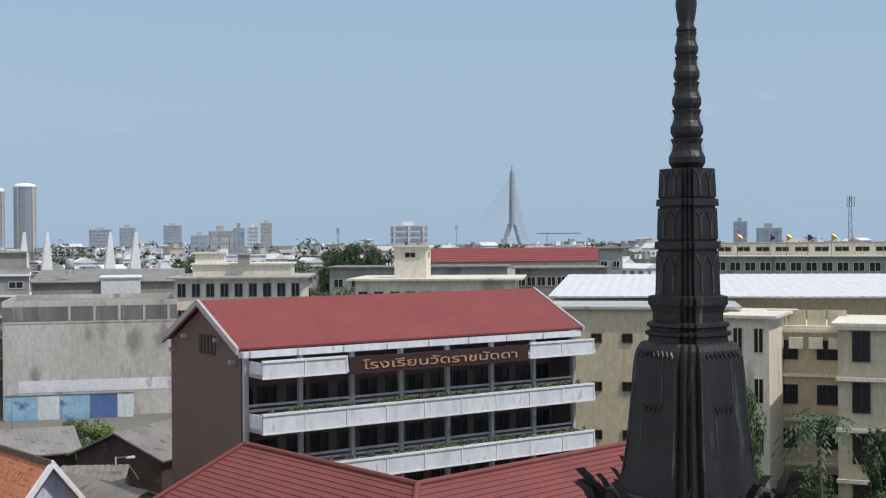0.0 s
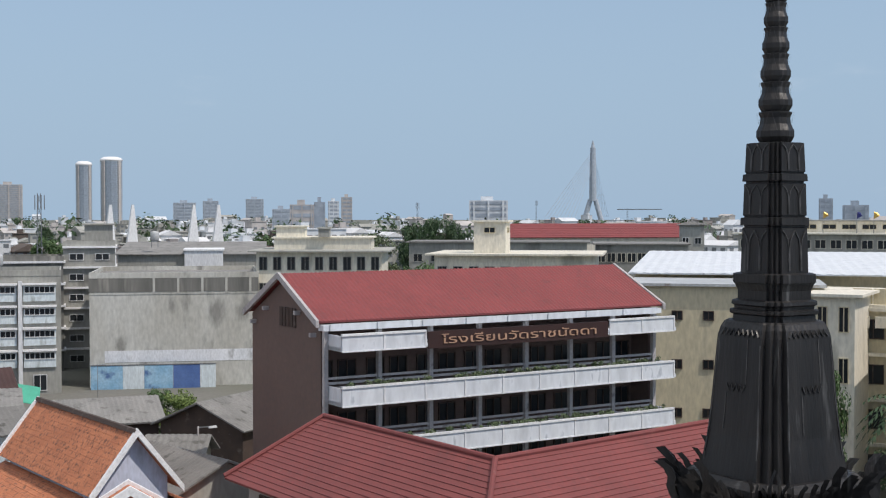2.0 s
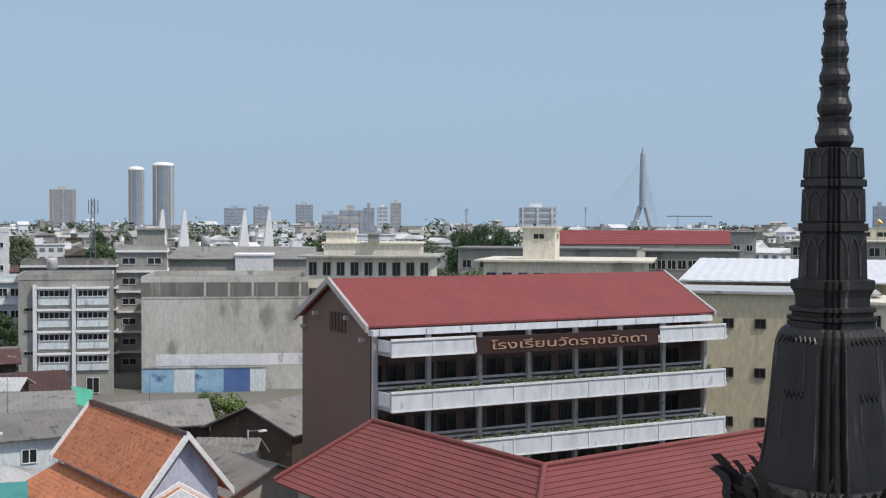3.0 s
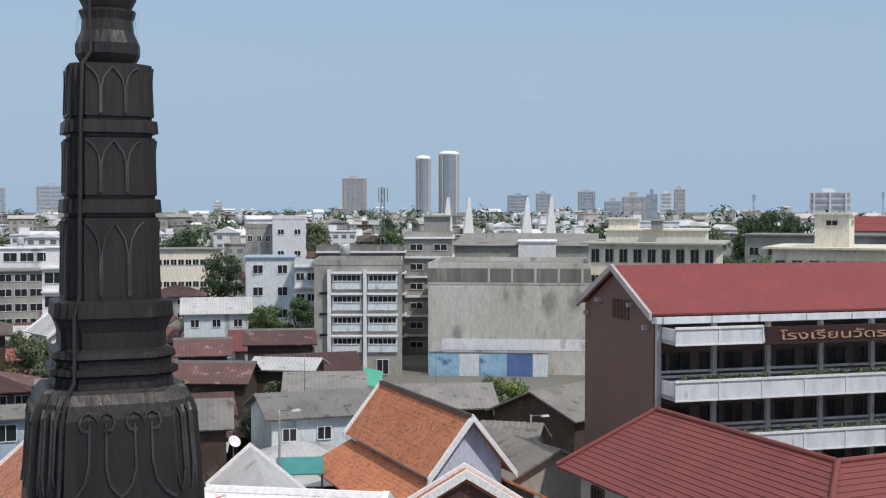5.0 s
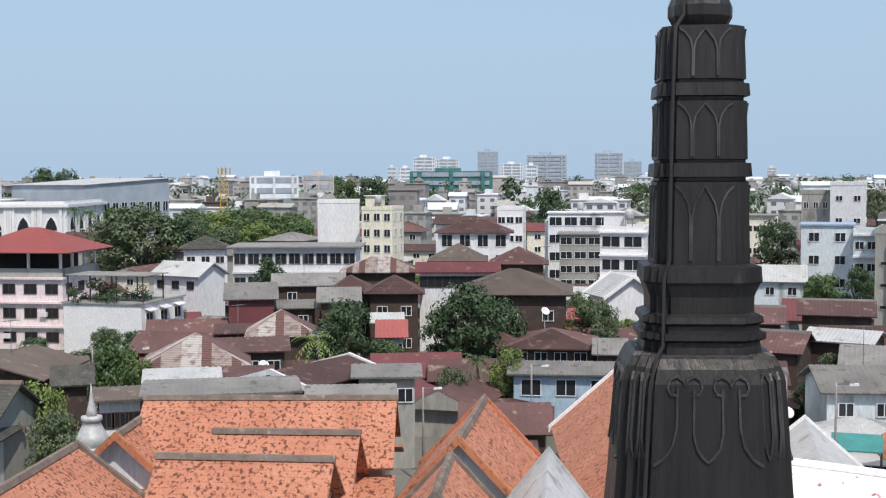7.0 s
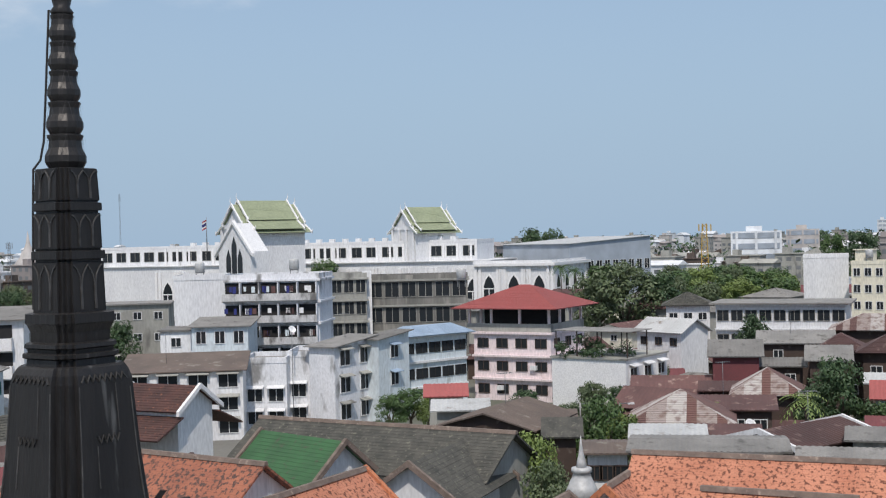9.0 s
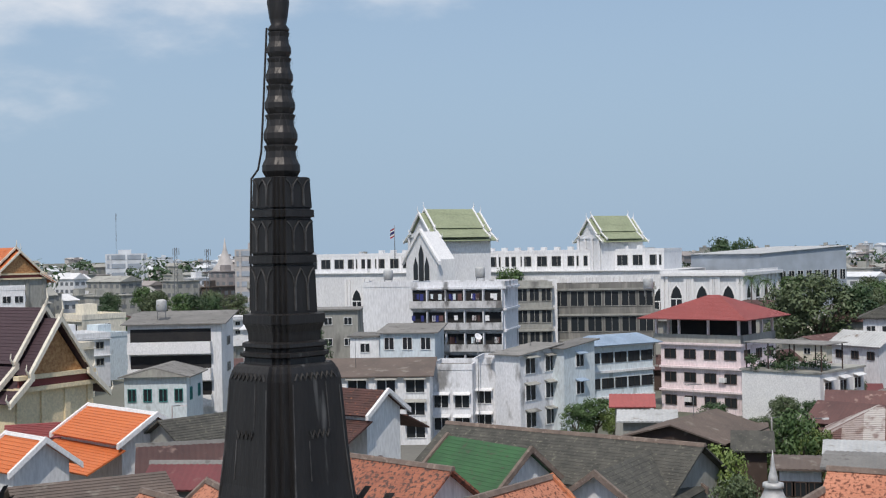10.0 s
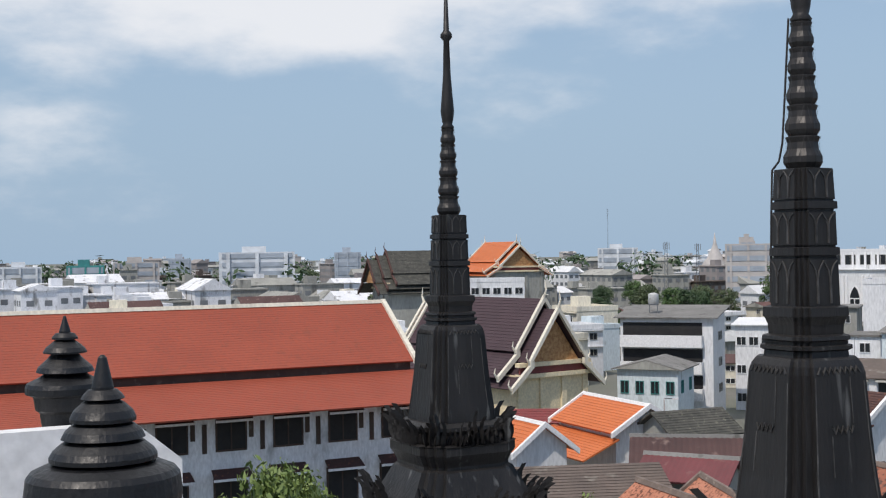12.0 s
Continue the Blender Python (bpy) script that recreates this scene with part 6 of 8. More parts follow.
def viharn(label, a, b, zr, hw, roof_mat, edge, wall, k=1.0, tiers=2):
    """A Thai hall with tiers of steep roofs, finials at its gable tips and a carved pediment."""
    pa_, pb = bearing(*a), bearing(*b)
    d = pb - pa_
    L = d.length
    t = thing("thai_hall", pa_.x, pa_.y, 0, math.degrees(math.atan2(d.y, d.x)), label, "temple hall")
    for i in range(tiers):
        x0, x1, zt = -1.6 * k * i, L + 1.9 * k * i, zr - 0.9 * k * i
        for s in (-1, 1):
            slope("roof_slope", (x0, 0, zt), (x1, 0, zt), (x0, s * hw * 0.62, zt - 4.6 * k), (x1, s * hw * 0.62, zt - 4.6 * k), roof_mat, t, 0.4)
            slope("roof_slope", (x0 - .2, s * hw * 0.58, zt - 4.8 * k), (x1 + .2, s * hw * 0.58, zt - 4.8 * k), (x0 - .2, s * hw, zt - 6.8 * k), (x1 + .2, s * hw, zt - 6.8 * k), roof_mat, t, 0.4)
            for x in (x0, x1):
                for y0, z0, y1, z1 in ((0, zt, hw * .64, zt - 4.65 * k), (hw * .56, zt - 4.75 * k, hw * 1.03, zt - 6.9 * k)):
                    o = 0.13 * k + 0.05
                    v = [(x - o, s * y0, z0 + .3 * k), (x + o, s * y0, z0 + .3 * k), (x + o, s * y1, z1 + .25 * k), (x - o, s * y1, z1 + .25 * k), (x - o, s * y0, z0 - .25 * k), (x + o, s * y0, z0 - .25 * k), (x + o, s * y1, z1 - .25 * k), (x - o, s * y1, z1 - .25 * k)]
                    part("roof_edge", mesh("roof_edge", v, [(0, 1, 2, 3), (7, 6, 5, 4), (0, 3, 7, 4), (1, 5, 6, 2), (0, 4, 5, 1), (3, 2, 6, 7)]), edge, t, "pale toothed roof edge")
                    vv, ff = [], []
                    q = Vector((x, s * y1, z1))
                    limb(vv, ff, q, q + Vector((0, s * .35 * k, .5 * k)), .12 * k, .07 * k, 6)
                    limb(vv, ff, q + Vector((0, s * .35 * k, .5 * k)), q + Vector((0, s * .25 * k, 1.0 * k)), .07 * k, .02 * k, 6)
                    part("finial", mesh("finial", vv, ff), edge, t)
        for x, sg in ((x0, -1), (x1, 1)):
            vv, ff = [], []
            q = Vector((x, 0, zt + .1))
            limb(vv, ff, q, q + Vector((sg * .35 * k, 0, .7 * k)), .16 * k, .09 * k, 6)
            limb(vv, ff, q + Vector((sg * .35 * k, 0, .7 * k)), q + Vector((sg * .2 * k, 0, 1.6 * k)), .09 * k, .02 * k, 6)
            part("apex_finial", mesh("apex_finial", vv, ff), edge, t)
    zt = zr - 0.9 * k * (tiers - 1)
    for x in (-1.6 * k * (tiers - 1) + .7 * k, L + 1.9 * k * (tiers - 1) - .9 * k):
        part("pediment", prism("pediment", [(-hw * .58, zt - 4.7 * k), (hw * .58, zt - 4.7 * k), (0, zt - .6 * k)], x, x + .2), "carved_gilt" if edge != "white_pure" else "white", t, "carved pediment")
    zb = zt - 6.6 * k
    part("wall", boxes("wall", [(-1 * k, L + 1 * k, -hw * .8, hw * .8, 0, zb + .9 * k)]), wall, t)
    for x in (-1.3 * k, L + 1.1 * k):
        part("beam", boxes("beam", [(x, x + .2 * k, -hw * .75, hw * .75, zb + 0.9 * k, zb + 1.9 * k)]), "red_tile" if edge != "white_pure" else "white", t, "painted gable beam")
        for z in (zb + .62 * k, zb + 1.62 * k) if edge != "white_pure" else ():
            part("architrave", boxes("architrave", [(x - .25 * k, x + .45 * k, -hw * .79, hw * .79, z, z + .36 * k)]), "gold_cream", t, "moulded cream band")
        for j in range(4):
            y = -hw * .72 + hw * .48 * j
            part("column", boxes("column", [(x - .3 * k, x + .1 * k, y - .3 * k, y + .3 * k, 0, zb + .9 * k)]), wall, t)
    return t


viharn("temple hall with steep purple-brown tiers and carved gilt gable", (90.6, 152), (85.6, 136), 16.9, 6.4, "purple_roof", "cream_pale", "gold_cream", 1.2)
viharn("distant temple hall with orange roof and pale edges", (88.0, 300), (86.6, 285), 24.4, 8.0, "orange_bright", "cream_pale", "grey_wall", 1.0)
viharn("distant temple hall with olive green roof and red-brown edges", (90.0, 262), (92.6, 258), 22.6, 7.0, "grey_tile", "orange_dark", "grey_wall", 1.0, 3)
lh = gable("low_red_roof", "low red sheet-roofed hall beside the temple hall", (87.4, 120), (85.0, 120), 7.0, 6.0, 3.0, "red_roof", "grey_wall", cat="hall")

block("flat_roofed_house", "white flat-roofed house before the orange temple hall", 89.8, 86.3, 85.9, 235, 0, 16.4, "white", 5, (7, 1), depth=9, win=(1.5, 1.3), roof="flat", cat="house")

# ---- ministry with its green gabled roofs ----
mn = block("ministry_building", "long white ministry with a colonnaded attic storey", 74.6, 57.3, 56.9, 300, 16, 16.2, "white", 3, (0, 0), depth=24, roof="slab", roof_mat="white", over=0.6)
block("ministry_attic", "white attic storey with square windows and balustrade", 74.6, 57.8, 57.4, 306, 16, 20.8, "white", 1, (25, 0), depth=16, win=(3.0, 2.6), roof="flat", roof_mat="white", base=16.42, frame_mat="grey_wall", sill=0.7)
mw = block("ministry_wing", "white ministry wing with tall arched windows and pilasters", 58.0, 54.4, 49.4, 290, 18, 15.6, "white", 2, (0, 0), depth=78, roof="flat")


def arch_bay(parent, m, w=2.6, h=6.4):
    """A dark window under a pointed arch with its surround, between a pair of pilasters."""
    out = [(-w / 2, 0), (w / 2, 0), (w / 2, h * .62), (w * .3, h * .85), (0, h), (-w * .3, h * .85), (-w / 2, h * .62)]
    big = [(y * 1.3, z * 1.07) for y, z in out]
    fr = part("arch_surround", cached("arch_surround", lambda: prism("arch_surround", big, -0.16, -0.01), "white_pure"), "white_pure", parent, "", m)
    part("arch_window", cached("arch_window", lambda: prism("arch_window", out, -0.24, -0.165), "glass"), "glass", fr)
    part("mullion", cached("arch_mullion", lambda: boxes("mullion", [(-0.3, -0.245, -w / 2, w / 2, h * .5, h * .5 + .25), (-0.3, -0.245, -.1, .1, 0, h * .5)]), "white_pure"), "white_pure", fr)
    for y in (-w * 1.05, w * 1.05):
        part("pilaster", cached("arch_pilaster", lambda: boxes("pilaster", [(-0.4, -0.01, -.85, -.2, -6, 9.2), (-0.4, -0.01, .2, .85, -6, 9.2)]), "white_pure"), "white_pure", parent, "", m @ pose(0, y, 0))


for i in range(3):
    arch_bay(mw, pose(0, 3.2 + 6.2 * i, 6.4))
for i in range(11):
    arch_bay(mw, pose(4.0 + 6.6 * i, 0, 6.4, 0, 0, 90))
part("cornice", boxes("cornice", [(-0.9, -0.07, -0.9, 19, 15.0, 15.7), (-0.07, 78, -0.9, -0.07, 15.0, 15.7)]), "white_pure", mw, "white projecting cornice")
for i in range(13):
    arch_bay(mn, pose(0, 4.0 + 6.9 * i, 5.6))
block("grey_hall", "low grey metal-clad hall with a ribbon of windows", 56.6, 53.6, 49.9, 312, 45, 19.6, "far_grey", 2, (0, 10), win=(2.0, 2.6), roof="shed", roof_mat="zinc", rise=1.6, skip=(0,))
viharn("white ministry gable roofed in pale green", (68.6, 296), (66.4, 302), 31.8, 8.2, "pale_green", "white_pure", "white", 1.0)
viharn("white ministry roof pavilion in pale green", (61.0, 312), (59.4, 318), 29.8, 6.4, "pale_green", "white_pure", "white", 0.85)
mh = bpy.data.objects["ministry_attic"]
for i in range(21):
    part("roof_unit", boxes("roof_unit", [(2.0, 3.2, 6 + i * 3.6, 7.3 + i * 3.6, 4.5, 5.9)]), "white", mh, "small white roof unit")
part("cornice", boxes("cornice", [(-1.2, -0.03, -0.5, 90, -0.9, -0.1)]), "white_pure", mh, "white projecting cornice")
for i in range(25):
    part("pilaster", boxes("pilaster", [(-0.35, -0.08, 1.2 + i * 3.5, 1.75 + i * 3.5, 0, 4.3)]), "white_pure", mh)
ga = bearing(68.8, 287)
gf = thing("ministry_porch", ga.x, ga.y, 0, 105, "white ministry porch with a pointed arch window and stepped gable", "porch")
part("wall", prism("wall", [(-6.0, 0), (6.0, 0), (6.0, 20.0), (0, 26.4), (-6.0, 20.0)], 0, 5), "white", gf)
for s in (-1, 1):
    part("roof_edge", mesh("roof_edge", [(-.5, 0, 27.1), (.3, 0, 27.1), (.3, s * 7.2, 19.6), (-.5, s * 7.2, 19.6), (-.5, 0, 26.3), (.3, 0, 26.3), (.3, s * 7.2, 18.8), (-.5, s * 7.2, 18.8)], [(0, 1, 2, 3), (7, 6, 5, 4), (0, 3, 7, 4), (1, 5, 6, 2), (0, 4, 5, 1), (3, 2, 6, 7)]), "white_pure", gf)
for y0, y1, zt in ((-3.0, -1.3, 20.5), (-0.9, 0.9, 23.4), (1.3, 3.0, 20.5)):
    part("arch_window", prism("arch_window", [(y0, 14.5), (y1, 14.5), (y1, zt - 2.0), ((y0 + y1) / 2, zt), (y0, zt - 2.0)], -0.12, -0.02), "glass", gf, "dark pointed window")
fl = thing("flag_pole", *bearing(70.0, 292), 20.0, 10, "flag pole with a striped national flag", "flag", "roof flags")
part("pole", lathe("pole", [(0, 0.12), (8, 0.06)], 8), "steel", fl)
for i, (z0, z1, mt) in enumerate(((5.4, 5.75, "flag_red"), (5.76, 6.1, "white_pure"), (6.11, 6.75, "flag_blue"), (6.76, 7.1, "white_pure"), (7.11, 7.45, "flag_red"))):
    part("stripe", mesh("stripe", [(-.1, 0, z0), (-1.3, .2, z0 - .2), (-2.2, .1, z0 - .5), (-2.2, .1, z1 - .5), (-1.3, .2, z1 - .2), (-.1, 0, z1), (-.1, .03, z0), (-1.3, .23, z0 - .2), (-2.2, .13, z0 - .5), (-2.2, .13, z1 - .5), (-1.3, .23, z1 - .2), (-.1, .03, z1)],
                           [(0, 1, 4, 5), (1, 2, 3, 4), (11, 10, 7, 6), (10, 9, 8, 7), (0, 5, 11, 6), (2, 8, 9, 3), (5, 4, 10, 11), (4, 3, 9, 10), (0, 6, 7, 1), (1, 7, 8, 2)]), mt, fl)

# ---- shophouses and flats before the ministry ----
block("balcony_flats", "stained grey-white flats with crowded balconies", 69.33, 65.11, 64.96, 165, 12, 17.1, "white_dirty", 6, (5, 0), depth=9, win=(1.6, 1.3), ledge='white_dirty', roof='flat', frame_mat='grey_wall')
bf = bpy.data.objects["balcony_flats"]
rl = random.Random(31)
BFW = max(c[1] for c in bf.children[0].bound_box)
for s in range(1, 6):
    z = s * 17.2 / 6
    part("balcony_wall", boxes("balcony_wall", [(-1.15, -1.05, 0.1, BFW, z, z + 0.95)]), "balcony_stained", bf)
    # flat near-black sheet on the wall paints the balcony's shade
    part("recess", boxes("recess", [(-0.12, -0.1, 0.3, BFW - 0.2, z + 0.1, z + 2.3)]), "dark", bf, "near-black sheet painting the balcony's shade")
    part("balcony_floor", boxes("balcony_floor", [(-1.05, -0.02, 0.1, BFW, z - 0.12, z + 0.02)]), "grey_wall", bf)
    for i in range(5):
        part("partition", boxes("partition", [(-1.05, -0.02, BFW * i / 5 + 0.1, BFW * i / 5 + 0.25, z + 0.02, z + 2.4)]), "white_dirty", bf)
        for k in range(4):
            y = BFW * i / 5 + rl.uniform(0.4, 2.0)
            if rl.random() < 0.7:
                part("laundry", boxes("laundry", [(-1.0, -0.96, y, y + rl.uniform(0.25, 0.6), z + rl.uniform(1.0, 1.3), z + 1.9)]), rl.choice(("dark", "white_pure", "flag_blue", "rust", "aqua", "pink")), bf)
pier = thing("concrete_pier", *bearing(62.9, 192), 0, 62.9, "tall white concrete pier of the bare frame", "pier")
part("shaft", boxes("shaft", [(-0.7, 0.7, -0.6, 0.6, 0, 17.2)]), "white", pier)
block("white_flats", "plain white windowless flank of a block", 71.56, 69.32, 69.22, 172, 6, 17.1, "white", 5, (0, 0), depth=8, roof='flat')
block("derelict_block", "bare grey concrete frame block with dark openings", 65.09, 62.92, 62.87, 190, 0, 16.3, "grey_wall", 5, (4, 0), depth=8, win=(2.6, 2.0), ledge='grey_wall', roof='flat', frame_mat='grey_wall')
block("derelict_block", "weathered concrete frame with dark stained wall", 62.92, 58.31, 58.18, 194, 0, 15.7, "blank_top", 4, (6, 0), depth=8, win=(3.2, 2.6), ledge='grey_wall', roof='flat', frame_mat='grey_wall')
block("shophouse", "white lower annex with a small window", 72.22, 70.85, 70.75, 160, 8, 11.1, "white", 4, (1, 0), depth=7, roof='slab', roof_mat='asbestos', over=0.3)
block("shophouse", "lilac-white house with small windows under a sheet roof", 70.85, 68.35, 68.24, 157, 10, 11.6, "aqua", 4, (3, 0), depth=7, win=(1.3, 1.6), roof='shed', roof_mat='asbestos', rise=0.8)
block("shophouse", "low white house under a grey-brown roof", 73.92, 68.65, 68.55, 142, 4, 7.7, "white", 3, (4, 0), depth=7, win=(2.2, 1.7), roof='shed', roof_mat='brown_sheet', rise=1.5, hood='grey_wall')
block("shophouse", "streaked white shophouse with a white awning", 68.59, 66.69, 66.64, 147, 8, 7.9, "white_dirty", 3, (2, 0), depth=8, win=(1.8, 1.6), roof='flat', hood='white', skip=(2,))
block("shophouse", "aged white shophouse with a dark window", 66.63, 64.67, 64.57, 149, 8, 8.3, "white_dirty", 3, (2, 0), depth=8, win=(1.8, 1.6), roof='flat', hood='white', skip=(2,))
block("shophouse", "white corner shophouse with dark upper window and awnings", 65.65, 64.51, 62.7, 146, 38, 9.5, "white_dirty", 3, (0, 2), win=(2.0, 1.9), roof='shed', roof_mat='asbestos', rise=0.9, hood='grey_wall')
block("shophouse", "pale blue shophouse with a wide window", 63.16, 62.49, 61.09, 150, 38, 9.9, "aqua", 3, (0, 1), win=(1.6, 1.6), roof='shed', roof_mat='asbestos', rise=0.8, hood='blue_roof')
block("blue_roofed_house", "white-blue house with balconies and a faded blue roof", 62.06, 61.44, 58.46, 157, 52, 9.7, "aqua", 3, (1, 5), win=(2.2, 1.3), roof='hip', roof_mat='blue_roof', rise=1.2, over=0.9, ledge='white', frame_mat='dark', skip=(0,))
pk = block("pink_house", "pink three-storey house with balcony floor and red hipped roof", 58.1, 54.6, 52.9, 165, 25, 9.2, "pink", 3, (4, 3), win=(1.7, 1.3), roof="none", depth=11, frame_mat="wood", ledge="pink")
PW = 165 * math.tan(radians(3.5)) / math.cos(radians(25)) * 1.12
for x in (0.2, 3.6, 7.2, 10.6):
    for y in (0.2, PW * .36, PW * .7, PW - .4):
        if x in (0.2, 10.6) or y in (0.2, PW - .4):
            part("column", boxes("column", [(x, x + .3, y, y + .3, 9.2, 12.3)]), "pink", pk)
part("balustrade", boxes("balustrade", [(0, .15, 0, PW, 9.2, 10.3), (.15, 11, 0, .15, 9.2, 10.3)]), "grey_wall", pk)
# solid near-black box stands in for the shaded room
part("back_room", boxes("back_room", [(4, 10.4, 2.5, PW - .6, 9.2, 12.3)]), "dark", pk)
part("ceiling_slab", boxes("ceiling_slab", [(-.4, 11.4, -.4, PW + .4, 12.25, 12.4)]), "white", pk)
part("air_unit", boxes("air_unit", [(-0.45, -0.05, 2.0, 2.9, 4.2, 4.8), (-0.45, -0.05, 7.0, 7.9, 1.4, 2.0)]), "white", pk)
hip_roof(pk, -1.6, 12.6, -1.6, PW + 1.6, 12.4, 15.3, "red_light", True)
gw = block("garden_house", "white-walled house with a planted roof garden", 54.58, 51.25, 49.08, 150, 28, 6.9, "white_pure", 2, (0, 3), depth=11, win=(1.8, 1.4), roof="slab", roof_mat="grey_wall", over=0.2, hood="white")
GWW = max(c[1] for c in gw.children[0].bound_box)
part("pergola_roof", boxes("pergola_roof", [(0.3, 6, -.5, GWW - .3, 10.2, 10.3)]), "asbestos", gw)
part("pergola_post", boxes("pergola_post", [(x, x + .12, y, y + .12, 7.1, 10.2) for x in (.5, 5.6) for y in (0, GWW * .33, GWW * .66, GWW - .6)]), "wood", gw)
rnd = random.Random(12)
part("planting", leaf_cloud("planting", [(rnd.uniform(-.2, 4), rnd.uniform(0.3, GWW - .3), rnd.uniform(7.2, 9.3), rnd.uniform(.4, .9)) for _ in range(34)], 0.2, 50, rnd), "leaf_dark", gw, "dense potted shrubs")
block("white_apartments", "white three-storey flats with long balconies and grey roof", 82.1, 78.0, 76.6, 158, 10, 13.4, "white", 4, (0, 0), roof="shed", roof_mat="asbestos", rise=1.2, over=0.7, depth=9)
wa = bpy.data.objects["white_apartments"]
WW = 158 * math.tan(radians(4.1)) / math.cos(radians(10)) * 1.0
for s in range(3):
    z = 3.4 + 3.3 * s
    part("balcony_wall", boxes("balcony_wall", [(-1.0, -.88, 1.2, WW, z, z + 1.35), (-1.0, -.02, 1.2, 1.3, z, z + 1.35), (-1.0, -.02, 1.2, WW, z - .15, z)]), "white_pure", wa)
    # shade behind the balcony wall, painted as a thin dark sheet
    part("recess", boxes("recess", [(-.04, -.01, 1.3, WW - .2, z + 1.0, z + 2.9)]), "dark", wa, "near-black sheet painting the balcony's shade")
    window(wa, ("s", -.02), 5.0, z + .5, 2.2, 1.1, "grey_wall")
block("teal_house", "pale two-storey house with arched teal windows", 82.3, 79.6, 78.3, 146, 14, 8.2, "aqua", 2, (4, 2), win=(1.0, 1.5), roof="gable", roof_mat="asbestos", rise=1.1, over=0.6, depth=8, frame_mat="teal")
block("white_house", "small white house behind the spire with blue windows", 77.0, 75.4, 75, 175, 6, 11.5, "white", 3, (3, 0), depth=8, roof="shed", roof_mat="white", rise=0.6)
block("white_house", "white-fronted house beyond the flats", 75.4, 71.8, 71.5, 195, 6, 13.0, "grey_wall", 4, (4, 0), depth=8, roof="slab", roof_mat="asbestos")

# ---- middle distance, west ----
block("cream_tower_house", "cream four-storey house with balconied corner windows", 41.36, 39.97, 39.45, 240, 18, 15.2, "cream_tower", 5, (3, 2), win=(1.3, 1.5), roof='flat', tank=True)
block("white_flats", "plain white flank beside the cream house", 43.36, 41.46, 41.36, 247, 0, 16.4, "white", 4, (0, 0), depth=8)
block("white_house", "white house with a row of roof openings", 32.86, 30.1, 29.95, 252, 0, 14.1, "white", 4, (4, 0), depth=9, win=(3.0, 1.8), roof='slab', roof_mat='white', over=0.3)
block("grey_flats", "grey flat-roofed house in front of the white flats", 32.34, 30.45, 30.35, 236, 0, 10.6, "grey_wall", 4, (3, 0), depth=9, win=(2.4, 1.4), roof='slab', roof_mat='asbestos', over=0.5)
block("white_house", "modern white stacked house with dark glass", 30.5, 28.53, 28.23, 185, 8, 13.6, "white_pure", 4, (2, 1), win=(3.4, 1.7), depth=9, ledge='white_pure', tank=True)
block("white_house", "bright white three-storey house with dark windows", 35.17, 33.99, 33.88, 250, 4, 14.8, "white_pure", 4, (3, 1), depth=8, win=(1.6, 1.3), roof='flat')
block("white_house", "white house under a dark brown hipped roof", 37.88, 34.6, 34.30, 232, 0, 11.2, "white", 3, (4, 0), depth=9, roof_mat="rust", rise=2.3, cat="house", win=(2.0, 2.4), roof='hip', over=0.8)
block("long_white_block", "long low white block with a dark glazed band", 47.18, 41.63, 41.53, 192, 4, 10.9, "white", 3, (9, 0), depth=10, win=(2.0, 1.7), roof='slab', roof_mat='asbestos', over=0.9, frame_mat='grey_wall', ledge='white')
gable("white_gable_house", "white gabled house with a small vent", (30.0, 165), (29.0, 158), 9.2, 6.6, 3.8, "zinc", "white", "white_pure")
block("white_house", "pale flat-roofed house with green-tinted windows", 33.0, 30.1, 29.8, 262, 0, 11.6, "aqua", 4, (5, 0), depth=9)
block("white_house", "white narrow house beside the dark spire", 28.2, 26.6, 26.2, 190, 0, 12.6, "white", 4, (2, 0), depth=8)
block("cream_long_block", "long low cream block with a row of windows", 25.7, 22.8, 22.5, 260, 0, 13.4, "cream_pale", 3, (9, 0), depth=9, win=(1.7, 1.2), roof="slab", roof_mat="asbestos")

# ---- skyline ----
def tower(name, label, az0, az1, d, top, mat, storeys=20, band="far_grey", crown=None):
    a, b = bearing(az0, d), bearing(az1, d)
    dd = b - a
    w = dd.length
    t = thing(name, a.x, a.y, 0, math.degrees(math.atan2(dd.y, dd.x)), label, "tower block", "skyline towers")
    dep = w * 0.8
    part("wall", boxes("wall", [(0, w, 0, dep, 0, top)]), mat, t)
    sh = top / storeys
    for i in range(storeys):
        part("window_band", cached(("band", round(w, 2), round(sh, 2)), lambda: boxes("window_band", [(w * 0.04, w * 0.96, -w * 0.012, -w * 0.002, sh * 0.35, sh * 0.85)]), "far_glass"), "far_glass", t, "", pose(0, 0, sh * i))
    for k in (0.12, 0.5, 0.88):
        part("mullion", cached(("mullion", round(w, 2), round(top, 1), mat), lambda: boxes("mullion", [(-w * .025, w * .025, -w * 0.03, -w * 0.013, 0, top)]), mat), mat, t, "", pose(w * k, 0, 0))
    part("plant_room", boxes("plant_room", [(w * 0.3, w * 0.62, dep * 0.2, dep * 0.7, top, top * 1.05 + 1)]), mat, t)
    if crown:
        part("crown", prism("crown", [(0, top), (dep, top), (dep * .92, top * 1.02), (dep * .7, top * 1.035), (dep * .3, top * 1.035), (dep * .08, top * 1.02)], w * .02, w * .98), crown, t, "white rounded crown")
    return t


